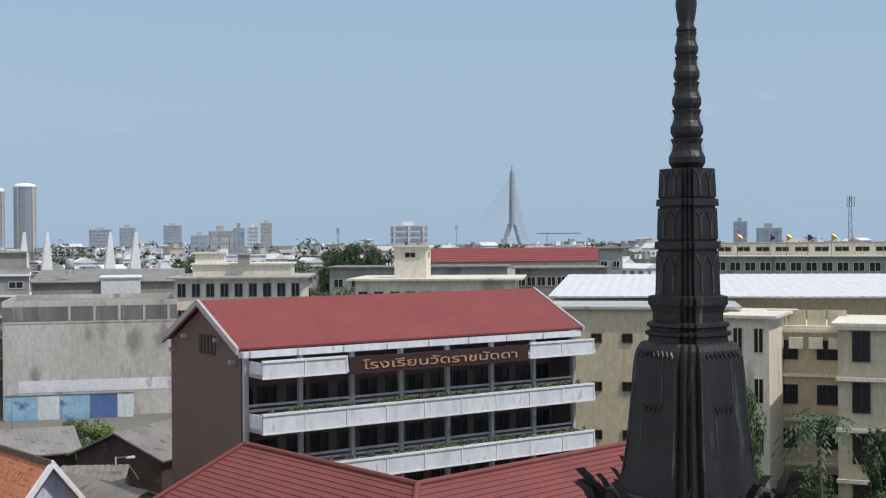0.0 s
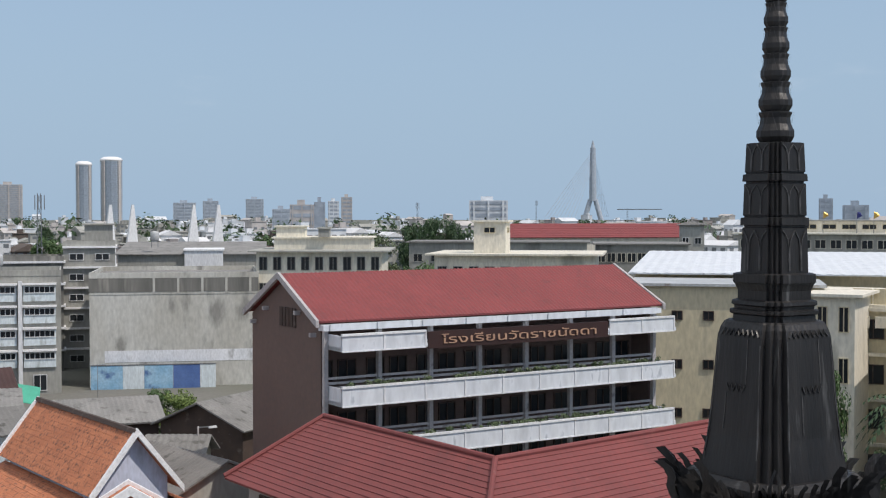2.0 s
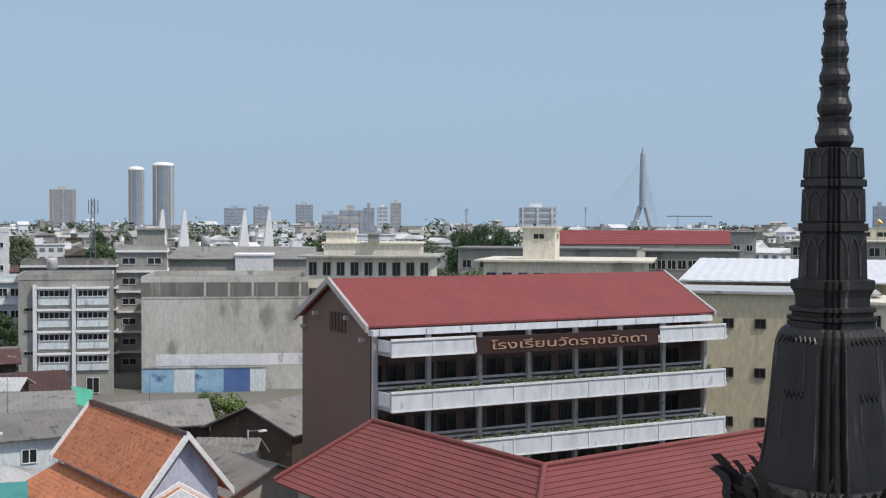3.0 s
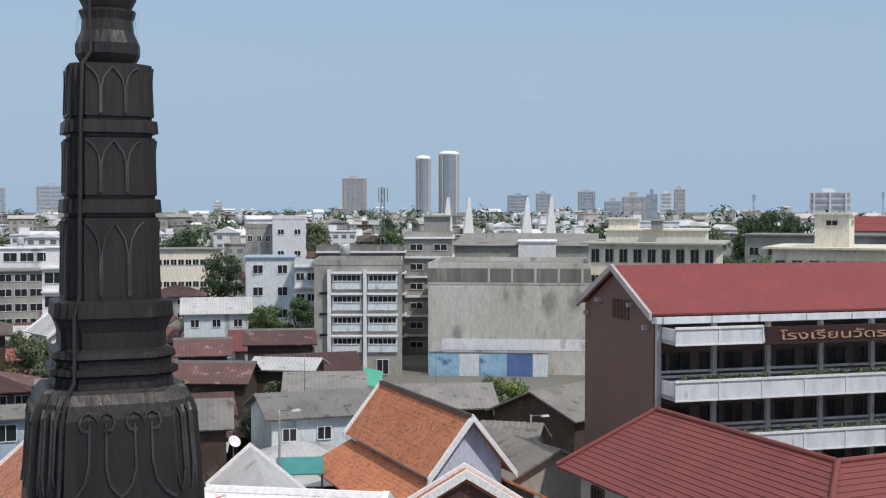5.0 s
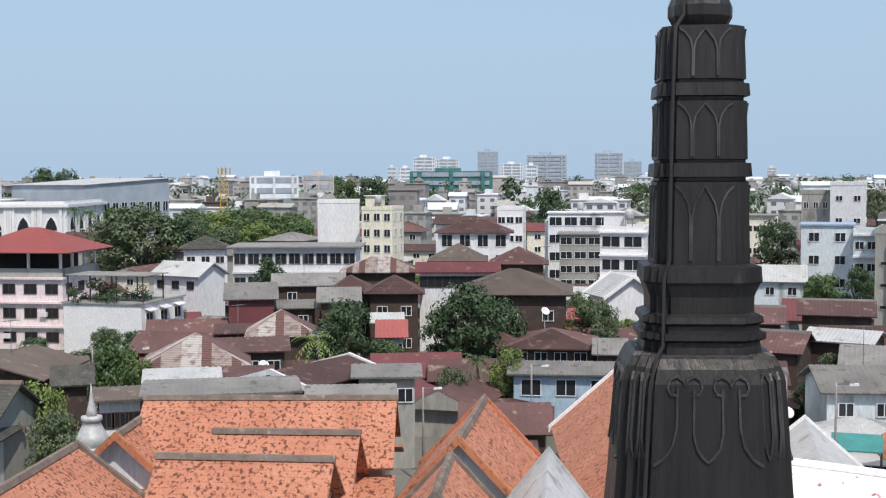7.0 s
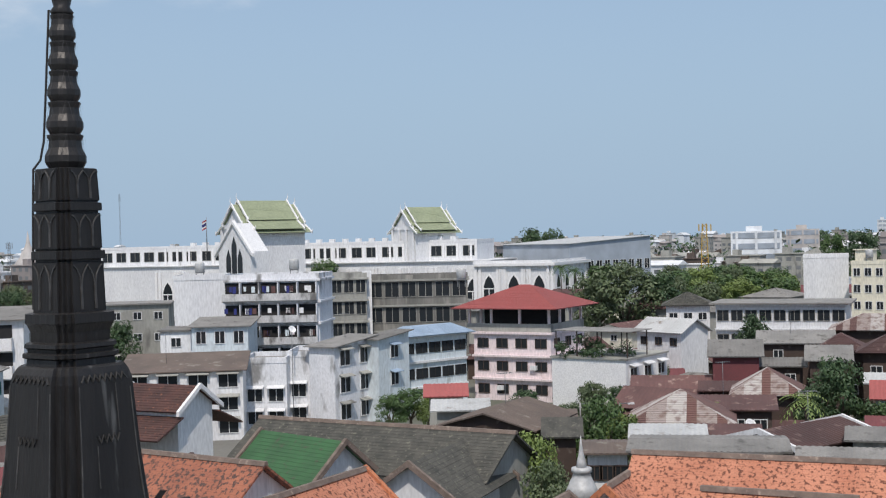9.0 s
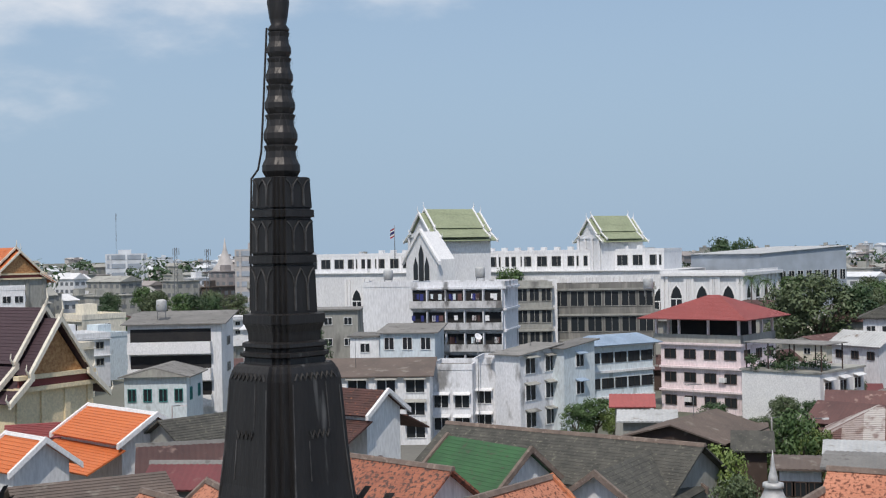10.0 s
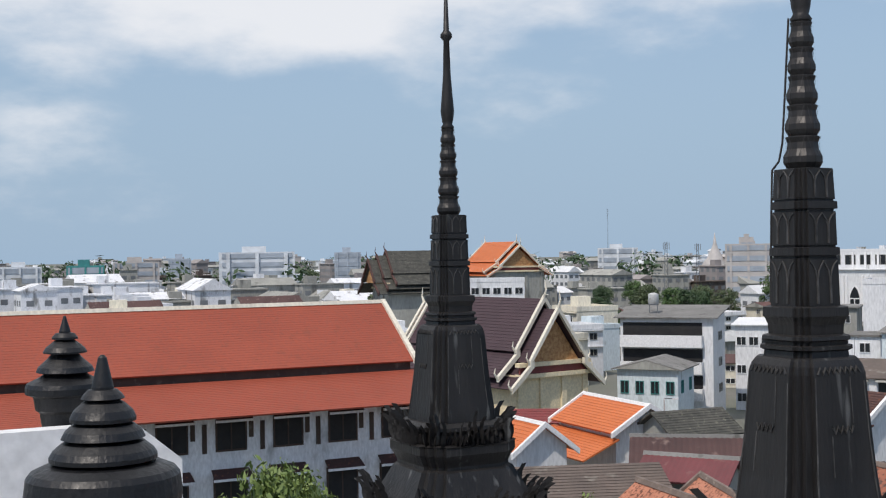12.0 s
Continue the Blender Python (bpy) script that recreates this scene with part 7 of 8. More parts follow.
def round_tower(label, az, d, top, r):
    """A slender round tower with a balcony ring on each floor and a white rounded crown."""
    p = bearing(az, d)
    t = thing("twin_tower", p.x, p.y, 0, 0, label, "tower block", "skyline towers")
    prof = []
    n = 30
    for i in range(n):
        z, h = top * i / n, top / n
        prof += [(z, r * 0.94), (z + h * 0.55, r * 0.94), (z + h * 0.56, r), (z + h * 0.98, r), (z + h * 0.99, r * 0.94)]
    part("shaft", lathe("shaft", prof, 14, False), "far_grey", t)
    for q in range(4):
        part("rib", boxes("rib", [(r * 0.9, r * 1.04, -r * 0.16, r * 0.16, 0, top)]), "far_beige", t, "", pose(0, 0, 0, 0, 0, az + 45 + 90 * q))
    part("crown", lathe("crown", [(top, r * 1.02), (top + 3, r * 1.02), (top + 6, r * 0.9), (top + 8.5, r * 0.66), (top + 9.5, r * 0.3)], 14), "white_pure", t, "white rounded crown")


# the towers' far tones carry painted haze
round_tower("slender grey residential tower with white rounded crown", 13.73, 2800, 127, 17.5)
round_tower("taller grey residential tower with white rounded crown", 12.56, 2800, 137, 24)
tower("beige_tower", "beige slab tower with vertical ribs", 17.42, 16.28, 2200, 72, "far_beige", 22)
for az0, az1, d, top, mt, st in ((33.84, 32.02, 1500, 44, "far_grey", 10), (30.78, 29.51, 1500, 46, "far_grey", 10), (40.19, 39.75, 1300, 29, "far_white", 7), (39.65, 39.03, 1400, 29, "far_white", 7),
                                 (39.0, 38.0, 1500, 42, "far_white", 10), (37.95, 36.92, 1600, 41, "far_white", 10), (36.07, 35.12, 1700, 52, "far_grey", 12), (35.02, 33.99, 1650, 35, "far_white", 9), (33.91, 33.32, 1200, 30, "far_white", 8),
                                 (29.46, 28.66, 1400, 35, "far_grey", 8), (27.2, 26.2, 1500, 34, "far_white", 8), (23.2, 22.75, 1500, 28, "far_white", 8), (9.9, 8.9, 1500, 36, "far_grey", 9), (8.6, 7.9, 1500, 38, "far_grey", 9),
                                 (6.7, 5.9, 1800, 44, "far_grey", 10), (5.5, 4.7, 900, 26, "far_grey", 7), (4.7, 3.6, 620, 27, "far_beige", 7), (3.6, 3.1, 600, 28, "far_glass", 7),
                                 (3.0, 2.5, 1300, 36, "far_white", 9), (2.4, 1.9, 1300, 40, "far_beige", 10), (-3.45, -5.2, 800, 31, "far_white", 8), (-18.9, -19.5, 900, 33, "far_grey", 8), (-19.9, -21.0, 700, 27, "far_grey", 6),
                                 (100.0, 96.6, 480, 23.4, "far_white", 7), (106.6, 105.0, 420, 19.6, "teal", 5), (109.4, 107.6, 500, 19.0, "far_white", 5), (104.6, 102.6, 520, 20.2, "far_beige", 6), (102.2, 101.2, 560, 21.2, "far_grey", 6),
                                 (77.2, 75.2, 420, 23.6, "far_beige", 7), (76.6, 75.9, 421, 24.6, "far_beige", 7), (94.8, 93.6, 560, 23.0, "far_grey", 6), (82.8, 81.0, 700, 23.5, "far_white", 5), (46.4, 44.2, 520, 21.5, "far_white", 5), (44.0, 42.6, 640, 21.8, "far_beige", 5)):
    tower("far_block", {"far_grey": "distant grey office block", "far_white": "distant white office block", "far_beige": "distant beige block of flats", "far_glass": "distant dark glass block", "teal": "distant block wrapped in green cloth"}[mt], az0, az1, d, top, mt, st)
tower("glass_hall", "distant low hall with a green glass front", 39.16, 35.38, 900, 24, "green_glass", 4)

# cable-stayed bridge
pb = bearing(-9.03, 1900)
br = thing("bridge_pylon", pb.x, pb.y, 0, -9, "grey concrete cable-stayed bridge pylon, forked at its foot", "bridge")
v, f = [], []
for s in (-1, 1):
    limb(v, f, Vector((s * 16, 0, 0)), Vector((s * 4, 0, 44)), 4.2, 3.6, 10)
limb(v, f, Vector((0, 0, 42)), Vector((0, 0, 90)), 5.6, 5.0, 10)
limb(v, f, Vector((0, 0, 90)), Vector((0, 0, 122)), 5.0, 4.0, 10)
limb(v, f, Vector((0, 0, 122)), Vector((0, 0, 133)), 3.4, 0.6, 10)
# pylon and cables in the grey with haze mixed into it
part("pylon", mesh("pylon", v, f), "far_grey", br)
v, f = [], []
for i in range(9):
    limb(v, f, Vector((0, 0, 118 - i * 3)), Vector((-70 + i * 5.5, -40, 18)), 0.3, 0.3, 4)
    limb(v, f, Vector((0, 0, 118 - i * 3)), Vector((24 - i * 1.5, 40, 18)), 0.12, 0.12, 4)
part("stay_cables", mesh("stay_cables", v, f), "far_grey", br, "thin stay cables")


def mast(name, label, az, d, top, w, arm=0, mat="steel"):
    p = bearing(az, d)
    t = thing(name, p.x, p.y, 0, az, label, "mast", "masts")
    v, f = [], []
    for sx in (-1, 1):
        for sy in (-1, 1):
            limb(v, f, Vector((sx * w, sy * w, 0)), Vector((sx * w * .4, sy * w * .4, top)), .10 * w + .03, .08 * w + .02, 5)
    n = 14
    for i in range(n):
        k0, k1 = 1 - .6 * i / n, 1 - .6 * (i + 1) / n
        limb(v, f, Vector((-w * k0, -w * k0, top * i / n)), Vector((w * k1, -w * k1, top * (i + 1) / n)), .05 * w + .02, .05 * w + .02, 4)
        limb(v, f, Vector((w * k0, w * k0, top * i / n)), Vector((-w * k1, w * k1, top * (i + 1) / n)), .05 * w + .02, .05 * w + .02, 4)
    part("lattice", mesh("lattice", v, f), mat, t)
    if arm:
        part("jib", boxes("jib", [(-arm * .3, arm, -.3, .3, top - 1.2, top - .6)]), mat, t)
    else:
        part("antenna", boxes("antenna", [(-w * 1.2 + i * w * .8, -w * 1.2 + i * w * .8 + w * .25, -w * .5, -w * .2, top * .9, top * .99) for i in range(4)]), mat, t)
    return t


mast("tower_crane", "distant tower crane with a long jib", -10.6, 900, 26.5, 0.8, 24)
mast("radio_mast", "lattice radio mast with antennas", -23.9, 420, 35, 0.9)
mast("radio_mast", "phone mast on the roofs with antennas", 15.5, 210, 25.5, 0.6)
mast("radio_mast", "floodlight mast above the roofs", 79.8, 420, 24.6, 0.8)
mast("radio_mast", "floodlight mast beyond the trees", 78.4, 460, 24.2, 0.8)
mast("radio_mast", "thin distant radio mast", 73.7, 900, 58, 0.5)
mast("radio_mast", "thin distant radio mast", 82.3, 1200, 62, 0.5)
mast("radio_mast", "thin mast on the skyline", -1.1, 500, 27, 0.5)
mast("radio_mast", "thin mast on the skyline", -6.5, 700, 30, 0.5)
gs = mast("scaffolded_spire", "gilded spire in scaffolding", 47.55, 420, 24.5, 1.6, 0, "gold")
sp = bearing(77.6, 700)
ws = thing("far_chedi", sp.x, sp.y, 0, 0, "distant pale pointed chedi", "chedi")
part("body", lathe("body", [(0, 8), (14, 7), (17, 4.5), (19, 3.6), (22, 2), (25, 1.0), (31, 0.1)], 16), "far_beige", ws)
cs = bearing(53.5, 75)
wc = thing("white_chedi", cs.x, cs.y, 0, 0, "small silvery-white chedi with a pointed top", "chedi")
part("base", lathe("base", [(0, 1.5), (5.4, 1.5), (5.5, 1.25), (6.4, 1.2)], 8, False), "white", wc)
part("bell", lathe("bell", [(6.4, 1.1), (7.0, 0.85), (7.5, 0.6), (7.8, 0.5), (7.85, 0.62), (8.1, 0.6), (8.12, 0.35)], 18), "zinc", wc)
part("finial", lathe("finial", [(8.1, 0.32), (8.5, 0.26), (8.9, 0.16), (9.4, 0.08), (10.0, 0.02)], 14), "zinc", wc)

for az, d, top in ((38.6, 88, 7.0), (20.1, 80, 9.2), (8.6, 92, 6.8), (51.6, 118, 6.2), (53.4, 112, 7.0), (80.3, 120, 8.0), (33.6, 96, 7.4)):
    p = bearing(az, d)
    lp = thing("street_lamp", p.x, p.y, 0, az + 20, "thin grey street lamp post in the lane", "lamp post", "lane lamps")
    part("pole", lathe("pole", [(0, 0.11), (top - 0.4, 0.07), (top, 0.06)], 8), "grey_rail", lp)
    part("arm", boxes("arm", [(0.0, 1.1, -0.03, 0.03, top - 0.12, top - 0.04)]), "steel", lp)
    part("lamp_head", boxes("lamp_head", [(0.8, 1.4, -0.12, 0.12, top - 0.2, top - 0.06)]), "white", lp)
for az, d, z in ((22.2, 92, 4.9), (25.0, 103, 6.4), (45.9, 107, 5.8), (66.4, 148, 11.6), (33.0, 133, 7.4)):
    p = bearing(az, d)
    sd_ = thing("satellite_dish", p.x, p.y, 0, az - 60, "pale satellite dish on a post above the roofs", "dish", "satellite dishes")
    part("post", lathe("post", [(0, 0.05), (z, 0.05)], 8), "steel", sd_)
    part("dish", lathe("dish", [(0, 0.03), (0.04, 0.18), (0.11, 0.36), (0.22, 0.48), (0.24, 0.48), (0.13, 0.35), (0.05, 0.17), (0.02, 0.02)], 18), "white", sd_, "", pose(0, 0, z, 0, 50, 0))

# ---- roof clutter: water tanks, aerials and utility poles with their wires ----
for az, d, z in ((58.6, 170, 15.9), (66.2, 168, 17.8), (70.4, 175, 17.6), (40.6, 243, 16.0), (31.4, 255, 14.4), (29.2, 188, 14.8), (17.2, 166, 15.3), (10.6, 203, 17.6), (22.0, 238, 18.6), (80.6, 162, 14.6)):
    p = bearing(az, d)
    wt = thing("water_tank", p.x, p.y, z, az, "small grey steel water tank on a roof", "water tank", "roof tanks")
    part("tank", lathe("tank", [(0.5, 0.6), (0.55, 0.66), (1.7, 0.66), (1.8, 0.6), (1.95, 0.2)], 14), "zinc", wt)
    part("stand", boxes("stand", [(-0.6, 0.6, -0.6, 0.6, 0.38, 0.5), (-0.55, -0.45, -0.55, -0.45, -0.6, 0.38), (0.45, 0.55, -0.55, -0.45, -0.6, 0.38), (-0.55, -0.45, 0.45, 0.55, -0.6, 0.38), (0.45, 0.55, 0.45, 0.55, -0.6, 0.38)]), "steel", wt)
for az, d, z, h in ((36.4, 159, 10.6, 3.2), (44.0, 161, 9.0, 3.0), (33.0, 144, 10.4, 3.4), (47.0, 120, 6.4, 3.4), (43.4, 100, 6.8, 2.8), (30.6, 114, 5.0, 3.0), (56.8, 107, 7.4, 3.0), (19.0, 104, 6.8, 3.2), (64.0, 152, 10.2, 3.0), (72.0, 146, 9.0, 3.0), (13.0, 112, 6.2, 3.0)):
    p = bearing(az, d)
    ae = thing("roof_aerial", p.x, p.y, z, az + 25, "thin metal television aerial on a roof", "aerial", "roof aerials")
    part("pole", lathe("pole", [(-0.6, 0.03), (h, 0.025)], 6), "steel", ae)
    part("boom", boxes("boom", [(-0.7, 0.7, -0.02, 0.02, h - 0.1, h - 0.06)]), "steel", ae)
    for k in range(5):
        part("element", cached("aerial_element", lambda: boxes("element", [(-0.015, 0.015, -0.4, 0.4, 0, 0.03)]), "steel"), "steel", ae, "", pose(-0.6 + 0.3 * k, 0, h - 0.09))

# ---- trees ----
for az, d, top, r, mt, sd in (
    (-1.75, 300, 22.4, 4.2, "leaf_dark", 1), (-2.75, 305, 21.6, 3.8, "leaf_dark", 2), (-0.9, 302, 20.2, 4.4, "leaf_dark", 3), (-0.9, 175, 15.6, 4.0, "leaf", 2), (-1.8, 178, 15.8, 4.0, "leaf", 1), (-0.2, 172, 15.0, 3.5, "leaf", 3),
    (-19.6, 96, 11.5, 2.0, "leaf", 3), (-25.6, 90, 9.6, 2.6, "leaf_dark", 1), (-26.6, 92, 10.2, 3.0, "leaf_dark", 2), (-22.4, 98, 5.0, 2.2, "leaf_dark", 3), (-13.6, 195, 17.0, 4.0, "leaf_grey", 2),
    (20.7, 170, 9.2, 3.4, "leaf", 1), (21.4, 176, 8.6, 2.8, "leaf", 2), (19.2, 185, 9.2, 3.0, "leaf_dark", 3), (9.6, 118, 6.4, 2.4, "leaf_light", 2), (10.4, 120, 6.0, 2.0, "leaf", 1),
    (36.4, 126, 11.6, 4.6, "leaf_dark", 1), (35.2, 132, 9.6, 3.4, "leaf_dark", 2), (37.6, 128, 8.6, 3.0, "leaf_dark", 3), (42.1, 128, 9.8, 3.4, "leaf_dark", 2), (43.0, 126, 7.4, 2.6, "leaf_dark", 1), (40.4, 130, 5.0, 3.0, "leaf", 3),
    (34.6, 112, 6.8, 2.2, "leaf_light", 3), (37.2, 108, 5.6, 1.8, "leaf_grey", 1), (31.0, 140, 8.8, 2.8, "leaf_grey", 2), (30.3, 142, 8.0, 2.2, "leaf_grey", 3),
    (52.5, 104, 9.0, 2.8, "leaf", 1), (51.6, 107, 7.6, 2.2, "leaf_light", 2), (55.6, 90, 8.2, 2.3, "leaf_light", 1), (55.0, 84, 7.2, 2.2, "leaf_grey", 2), (54.2, 80, 6.4, 2.0, "leaf_grey", 3),
    (51.3, 235, 17.4, 8.0, "leaf_grey", 2), (52.6, 238, 14.5, 6.0, "leaf_grey", 1), (49.8, 240, 15.0, 6.0, "leaf_dark", 3),
    (61.1, 142, 5.4, 2.6, "leaf", 2), (62.0, 140, 4.8, 2.2, "leaf", 1), (60.3, 141, 4.6, 2.0, "leaf_light", 3), (45.6, 180, 10.8, 3.2, "leaf_dark", 1), (45.0, 176, 8.6, 2.6, "leaf", 2),
    (98.6, 60, 12.8, 3.0, "leaf_light", 3), (97.2, 62, 12.0, 2.6, "leaf_light", 1), (100.6, 58, 11.6, 2.6, "leaf_light", 2), (84.6, 62, 10.6, 2.0, "leaf_light", 2),
    (55.2, 420, 25.5, 7.0, "leaf_dark", 1), (54.3, 425, 25.0, 6.0, "leaf_dark", 2), (40.8, 420, 22.0, 7.5, "leaf_dark", 3), (42.0, 430, 21.0, 6.0, "leaf", 1), (32.8, 360, 18.8, 6.0, "leaf_dark", 2),
    (26.0, 300, 17.6, 6.0, "leaf_dark", 1), (24.4, 310, 17.0, 6.0, "leaf_dark", 3), (22.8, 250, 13.6, 5.0, "leaf_dark", 2), (74.0, 190, 11.5, 3.6, "leaf_dark", 2), (70.9, 150, 6.6, 2.2, "leaf", 3)):
    tree(az, d, top, r, mt, {"leaf": "leafy green tree among the roofs", "leaf_dark": "dense dark green mango-like tree", "leaf_light": "light yellow-green tree beside the roofs", "leaf_grey": "thin grey-green feathery tree"}[mt], sd)
rnd = random.Random(44)
for i in range(46):
    tree(rnd.uniform(19, 56), rnd.uniform(100, 200), rnd.uniform(3.6, 7.0), rnd.uniform(1.4, 2.6), rnd.choice(("leaf", "leaf_dark", "leaf_light", "leaf_grey")), "low bushy tree in a yard between roofs", rnd.randint(1, 3))
rnd = random.Random(21)
for i in range(30):
    tree(rnd.uniform(43.4, 49.6), rnd.uniform(255, 340), rnd.uniform(11.2, 14.8), rnd.uniform(4, 6.5), rnd.choice(("leaf", "leaf", "leaf_grey", "leaf_light")), "green tree in the park grove", rnd.randint(1, 3))
for i in range(14):
    tree(rnd.uniform(76.5, 83), rnd.uniform(280, 420), rnd.uniform(9, 13.5), rnd.uniform(3, 5), rnd.choice(("leaf_dark", "leaf", "leaf_grey")), "tree among the far houses", rnd.randint(1, 3))
for i in range(60):
    tree(rnd.uniform(-24, 108), rnd.uniform(300, 700), rnd.uniform(12, 19.0), rnd.uniform(5, 9), rnd.choice(("leaf_dark", "leaf", "leaf_grey")), "tree among the distant roofs", rnd.randint(1, 3))
palm(-22.95, 88, 10.9, 3.3, "broad green palm before the cream building", 3, fronds=38, mat="leaf_dark")
palm(43.4, 116, 8.0, 2.6, "banana-like palm between the houses", 4, fronds=22, mat="leaf_light")
palm(36.0, 112, 6.4, 2.0, "palm in the lane between the houses", 5)
palm(54.0, 262, 16.6, 3.2, "tall palm before the ministry wing", 6)
palm(53.4, 262, 16.0, 3.0, "tall palm before the ministry wing", 7)

# ---- the low town between and beyond ----
PROTO = {}
LAB = {"flat": "plain flat-roofed concrete town house with windows", "pitch": "plain town house under a pitched sheet roof", "low": "low timber house under weathered roof sheets"}


def town_house(kind, seed):
    """A plain town house, built once for each kind and copied."""
    r = random.Random(seed * 7 + 3)
    w, d, st = (r.uniform(5.5, 9.5), r.uniform(4.5, 6.5), 1) if kind == "low" else (r.uniform(6, 13), r.uniform(7, 10), r.choice((2, 3, 3, 4)))
    h = 3.6 if kind == "low" else st * 3.1
    t = thing("town_house", 0, 0, -200, 0, "", "house", "low town houses")
    wall = {"flat": ("white", "grey_wall", "cream_pale", "aqua", "white_dirty"), "pitch": ("grey_wall", "white", "cream_pale"), "low": ("wood", "wood", "grey_wall")}[kind]
    wall = wall[seed % len(wall)]
    part("wall", boxes("wall", [(-d / 2, d / 2, -w / 2, w / 2, 0, h)]), wall, t)
    if kind == "flat":
        part("parapet", cells("parapet", [-w / 2 - .1, -w / 2 + .1, w / 2 - .1, w / 2 + .1], [-d / 2 - .1, -d / 2 + .1, d / 2 - .1, d / 2 + .1], lambda i, j: not (i == 1 and j == 1), h - .02, h + .9), wall, t, "", Matrix(((0, 0, 1, 0), (0, 1, 0, 0), (1, 0, 0, 0), (0, 0, 0, 1))))
        part("stair_head", boxes("stair_head", [(-1, 2, w * .1, w * .1 + 3, h, h + 2.5)]), wall, t)
    else:
        rf = ("rust", "rust", "maroon", "asbestos", "rust", "rust", "zinc", "rust")[seed % 8]
        hip_roof(t, -d / 2 - .7, d / 2 + .7, -w / 2 - .7, w / 2 + .7, h - .05, h + r.uniform(1.5, 2.6), rf, seed % 3 == 0, rib=0.5)
        if kind == "low":
            hv = [(-d / 2 - 2.4, -w / 2 * .8, h - 1.2), (-d / 2 - .3, -w / 2 * .8, h - .55), (-d / 2 - .3, w / 2 * .7, h - .55), (-d / 2 - 2.4, w / 2 * .7, h - 1.2)]
            part("lean_to_roof", mesh("lean_to_roof", hv + [(x, y, z + .08) for x, y, z in hv], BOXF), ("zinc", "rust", "asbestos")[seed % 3], t)
            part("post", boxes("post", [(-d / 2 - 2.3, -d / 2 - 2.2, w / 2 * .6, w / 2 * .6 + .1, 0, h - 1.15)]), "wood", t)
    n = 1 if kind == "low" else max(2, int(w / 3.4))
    for s in range(max(0, st - 2), st):
        for i in range(n):
            y = -w / 2 + w * (i + .5) / n
            window(t, ("f", -d / 2 - .02), y, s * 3.1 + 1.0, 1.5, 1.3, "white" if wall != "white" else "grey_wall", single=True)
            if kind != "low" and i < 1:
                window(t, ("s", -w / 2 - .02), 0.6, s * 3.1 + 1.0, 1.3, 1.3, "white" if wall != "white" else "grey_wall", single=True)
        if kind == "flat":
            part("ledge", boxes("ledge", [(-d / 2 - .5, -d / 2 - .01, -w / 2, w / 2, s * 3.1 + 2.75, s * 3.1 + 2.9)]), wall, t)
    return t


def put_house(kind, sd, p, turn, tall):
    m = pose(p.x, p.y, 0, 0, 0, turn) @ Matrix.Diagonal((1, 1, tall, 1))
    if (kind, sd) not in PROTO:
        PROTO[kind, sd] = town_house(kind, sd)
        t = PROTO[kind, sd]
    else:
        t = copy_thing(PROTO[kind, sd], Matrix.Identity(4))
    t.matrix_basis = m
    tagged(t, LAB[kind])


BUSY = []
for ob in bpy.data.objects:
    if ob.parent is None and ob.type == "EMPTY" and ob.name.split(".")[0] not in ("tree", "palm_tree", "town_house"):
        for ch in ob.children:
            if ch.type == "MESH" and ch.name.startswith(("wall", "roof_slope", "lower_roof")):
                bb = [(ob.matrix_basis @ ch.matrix_basis @ Vector(q)).to_2d() for q in ch.bound_box]
                for k in range(4):
                    for s in (0, .33, .66):
                        q = bb[(0, 3, 7, 4)[k]].lerp(bb[(3, 7, 4, 0)[k]], s)
                        BUSY.append((q.x, q.y))
                q = sum(bb, Vector((0, 0))) / 8
                BUSY.append((q.x, q.y))
BUSY = np.array(BUSY)
rnd = random.Random(5)
placed = []


def scatter(kind, count, az0, az1, d0, d1, gap, clear, tall):
    tries = done = 0
    while done < count and tries < 5000:
        tries += 1
        az, d = rnd.uniform(az0, az1), math.sqrt(rnd.uniform(d0 ** 2, d1 ** 2))
        if -15 < az < 6 and d < 195 or az < -11 and d < 225 or az > 90 and d < 150 or 5 < az < 18.6 and d < 170 or 56 < az < 90 and d < 175 and kind != "low" or az > 57 and d > 100 and kind == "low" or 50.4 < az < 58.5 and 108 < d < 160:
            continue
        p = bearing(az, d)
        if np.min(np.hypot(BUSY[:, 0] - p.x, BUSY[:, 1] - p.y)) < clear:
            continue
        if placed and min((p - q).length for q in placed) < gap:
            continue
        placed.append(p)
        done += 1
        put_house(kind, rnd.randrange(8), p, rnd.choice((GRID, GRID + 90, GRID + 180, az + 90)) + rnd.uniform(-7, 7), rnd.uniform(*tall))


scatter("flat", 10, 83.5, 94, 200, 268, 11, 8, (0.8, 1.1))
scatter("low", 90, 18.5, 57, 92, 215, 6.0, 3.6, (0.55, 1.0))
scatter("low", 14, 62, 92, 82, 150, 8.6, 5.2, (0.9, 1.4))
scatter("pitch", 30, 18, 60, 180, 300, 12, 8, (0.6, 1.0))
scatter("pitch", 46, 88, 116, 150, 330, 8.6, 7, (0.6, 0.95))
scatter("flat", 44, 86, 116, 160, 400, 9, 7.5, (0.65, 1.05))
scatter("flat", 26, -27, 60, 215, 380, 13, 9, (0.5, 0.85))
scatter("flat", 12, 60, 114, 180, 400, 13, 9, (0.55, 0.95))
scatter("pitch", 14, 60, 114, 180, 400, 13, 9, (0.5, 0.9))


PANES = ([], [])


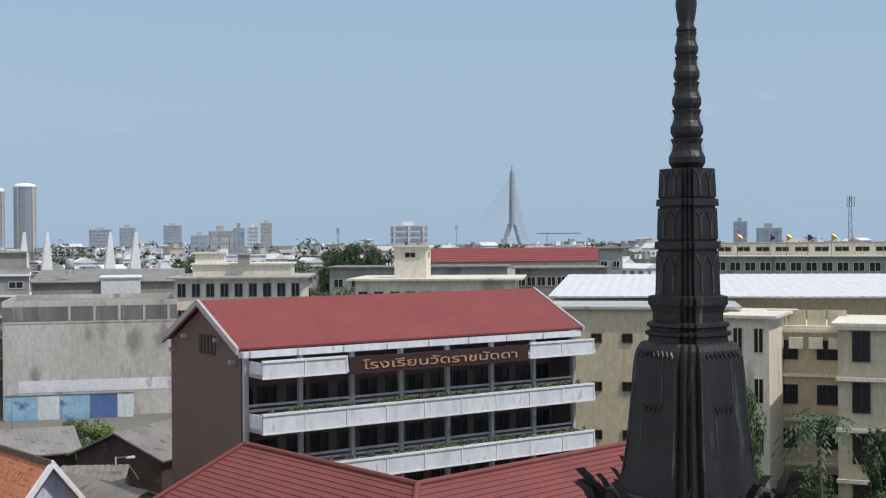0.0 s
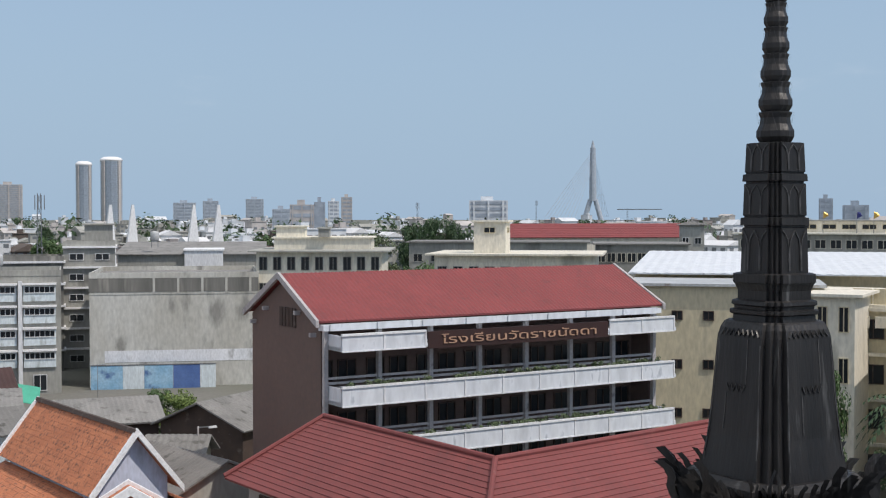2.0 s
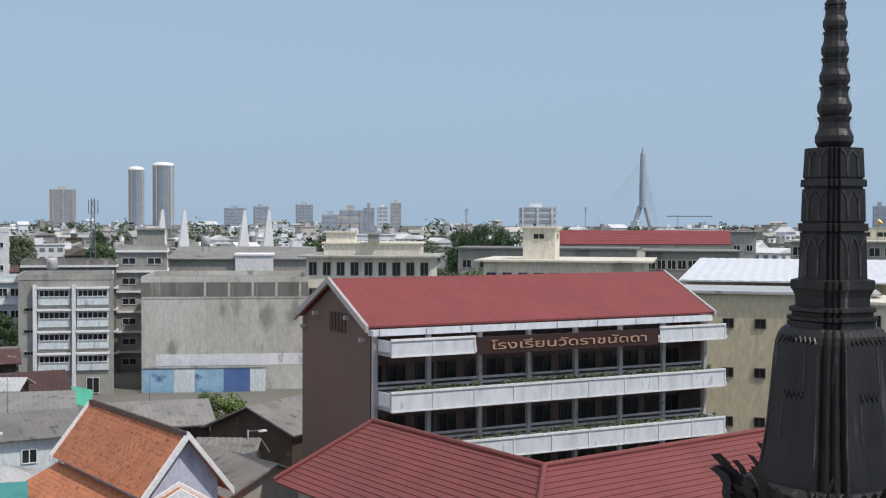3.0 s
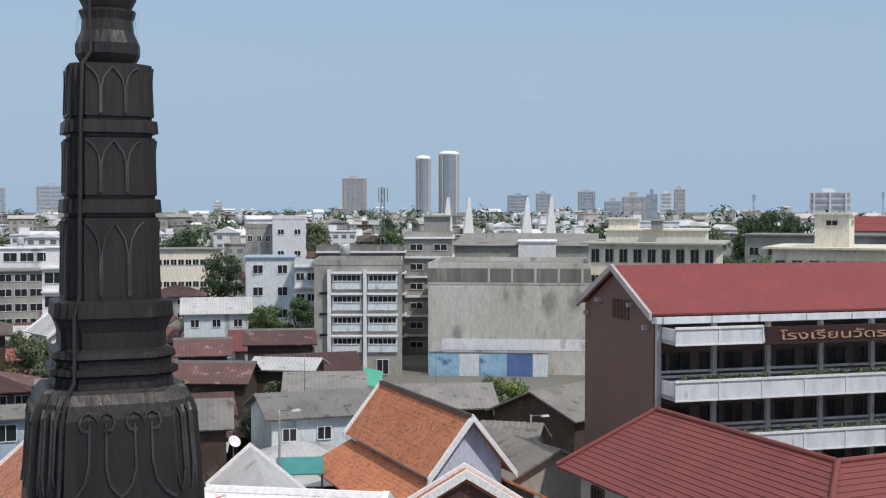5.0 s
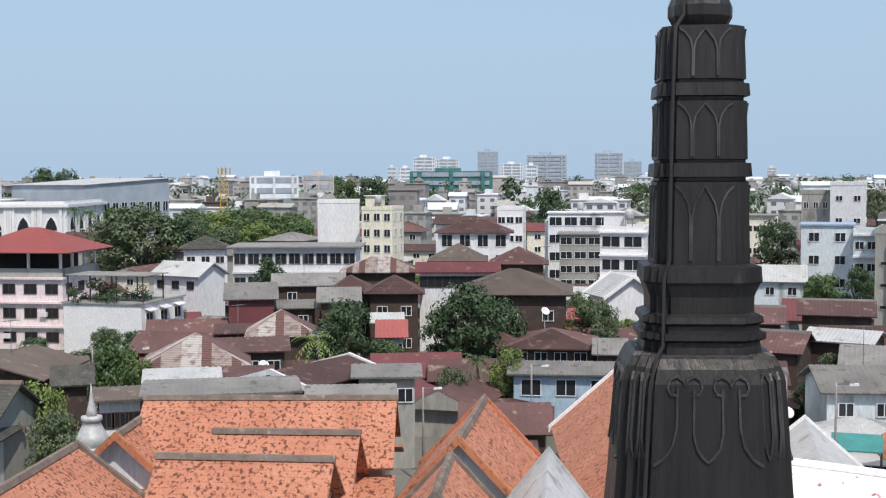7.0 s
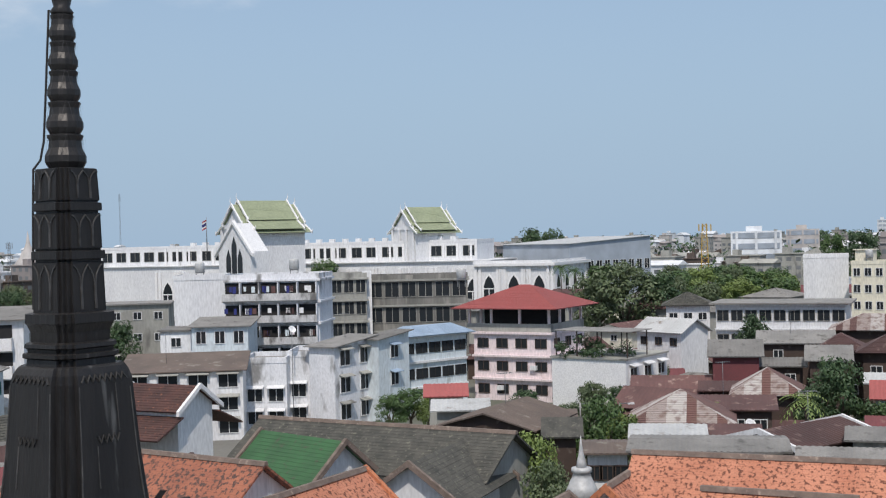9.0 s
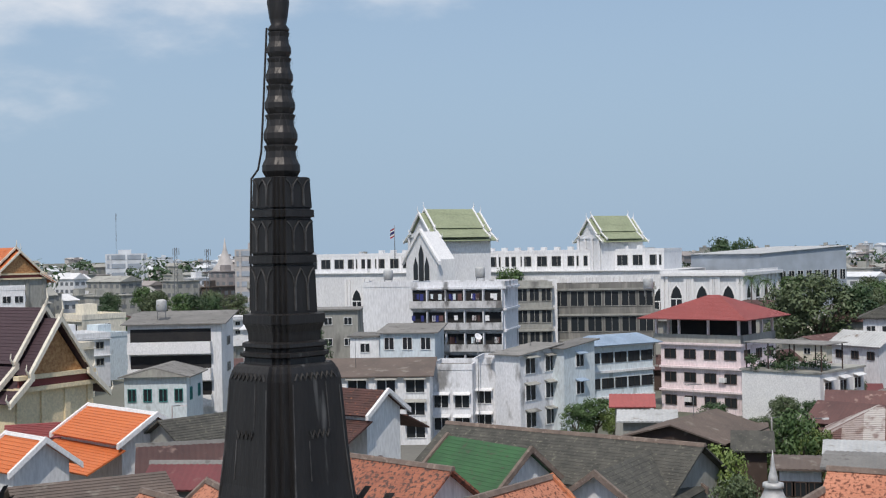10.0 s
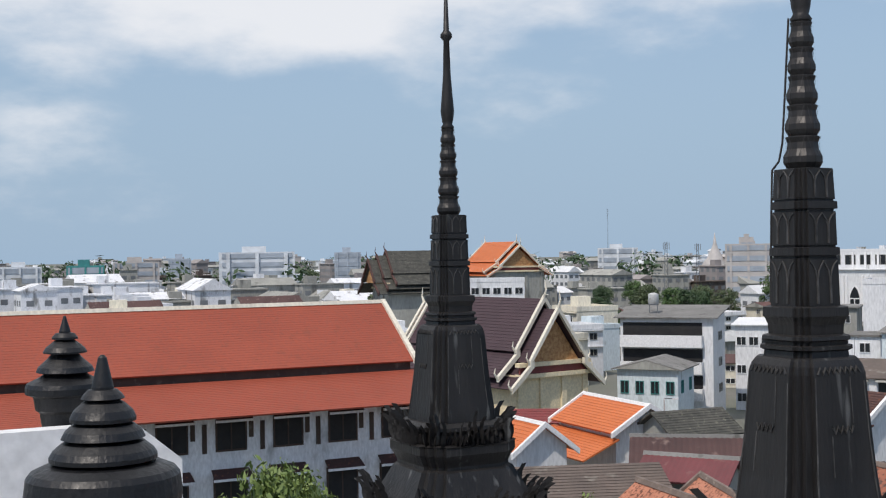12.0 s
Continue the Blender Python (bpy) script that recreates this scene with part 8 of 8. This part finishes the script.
def far_town(name, mat, count, seed, lo, hi, label, az0=-30, az1=118, tall=15.0):
    """The uncountable low houses towards the horizon: walls, flat or pitched roofs and stair heads; their windows go to PANES."""
    r = random.Random(seed)
    v, f = [], []

    def box(p, u, w_, x0, x1, y0, y1, z0, z1, v=v, f=f):
        k = len(v)
        for z in (z0, z1):
            for x, y in ((x0, y0), (x1, y0), (x1, y1), (x0, y1)):
                q = p + u * x + w_ * y
                v.append((q.x, q.y, z))
        f.extend(tuple(i + k for i in q) for q in BOXF)
    for _ in range(count):
        az, d = r.uniform(az0, az1), math.sqrt(r.uniform(lo ** 2, hi ** 2))
        p = bearing(az, d)
        an = radians(GRID + r.choice((0, 90)) + r.uniform(-8, 8))
        u = Vector((math.cos(an), math.sin(an)))
        w_ = Vector((-u.y, u.x))
        L, D = r.uniform(6, 20), r.uniform(6, 12)
        h = min(tall, 5 + r.expovariate(1 / 3.4)) + d / 250
        box(p, u, w_, -L / 2, L / 2, -D / 2, D / 2, 0, h)
        if r.random() < 0.4:
            k = len(v)
            rise = r.uniform(1.2, 2.6)
            for x, y, z in ((-L / 2 - .6, -D / 2 - .6, h - .1), (L / 2 + .6, -D / 2 - .6, h - .1), (L / 2 + .6, D / 2 + .6, h - .1), (-L / 2 - .6, D / 2 + .6, h - .1), (-L / 2 - .6, 0, h + rise), (L / 2 + .6, 0, h + rise)):
                q = p + u * x + w_ * y
                v.append((q.x, q.y, z))
            f.extend(tuple(i + k for i in q) for q in ((0, 1, 5, 4), (2, 3, 4, 5), (0, 4, 3), (1, 2, 5), (3, 2, 1, 0)))
        else:
            box(p, u, w_, -L / 2 - .4, L / 2 + .4, -D / 2 - .4, D / 2 + .4, h, h + .35)
            box(p, u, w_, -L / 2 + 2, -L / 2 + 5, -1.5, 1.5, h + .35, h + 2.5)
        if d < 1000:
            sy = -1 if w_.dot(p) > 0 else 1
            sx = -1 if u.dot(p) > 0 else 1
            for s in range(max(0, int(h / 3.1) - 3), int(h / 3.1)):
                z = s * 3.1 + 1.1
                n = int(L / 3)
                for i in range(n):
                    x = -L / 2 + L * (i + .5) / n
                    box(p, u, w_, x - .9, x + .9, sy * D / 2 - .04, sy * D / 2 + .04, z, z + 1.4, *PANES)
                n = int(D / 3)
                for i in range(n):
                    y = -D / 2 + D * (i + .5) / n
                    box(p, u, w_, sx * L / 2 - .04, sx * L / 2 + .04, y - .9, y + .9, z, z + 1.4, *PANES)
    ob = tagged(new(name, mesh(name, v, f)), label, "town", kind="stuff")
    ob.data.materials.append(M[mat])


# far_white, far_beige and far_brown hold the haze in their colour
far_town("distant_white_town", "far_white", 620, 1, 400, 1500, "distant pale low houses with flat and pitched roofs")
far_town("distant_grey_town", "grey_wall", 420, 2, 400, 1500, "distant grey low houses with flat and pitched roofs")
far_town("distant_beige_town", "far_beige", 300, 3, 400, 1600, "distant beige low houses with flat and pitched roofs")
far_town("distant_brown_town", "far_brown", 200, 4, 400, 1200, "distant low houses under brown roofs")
far_town("middle_white_town", "white", 260, 5, 400, 800, "pale low houses beyond the rooftops", tall=11.0)
far_town("middle_grey_town", "grey_wall", 300, 6, 400, 800, "weathered grey low houses beyond the rooftops", tall=11.0)
far_town("middle_brown_town", "brown_sheet", 160, 7, 400, 760, "low houses under brown roofs beyond the rooftops", tall=9.0)
far_town("western_white_town", "white_dirty", 70, 8, 300, 420, "stained white houses beyond the great hall", 93, 118, 13.0)
far_town("western_grey_town", "grey_wall", 70, 9, 290, 420, "grey houses beyond the great hall", 93, 118, 12.0)
fw = tagged(new("distant_windows", mesh("distant_windows", *PANES)), "dark windows of the distant low houses", "windows", kind="stuff")
fw.data.materials.append(M["far_pane"])
rnd = random.Random(77)
grove = [(*bearing(rnd.uniform(-30, 118), rnd.uniform(450, 1500)), rnd.uniform(8, 17), rnd.uniform(4, 9)) for _ in range(420)]
gv = tagged(new("distant_trees", leaf_cloud("distant_trees", grove, 1.5, 60, rnd)), "distant dark green treetops between the houses", "trees", kind="stuff")
gv.data.materials.append(M["leaf_dark"])
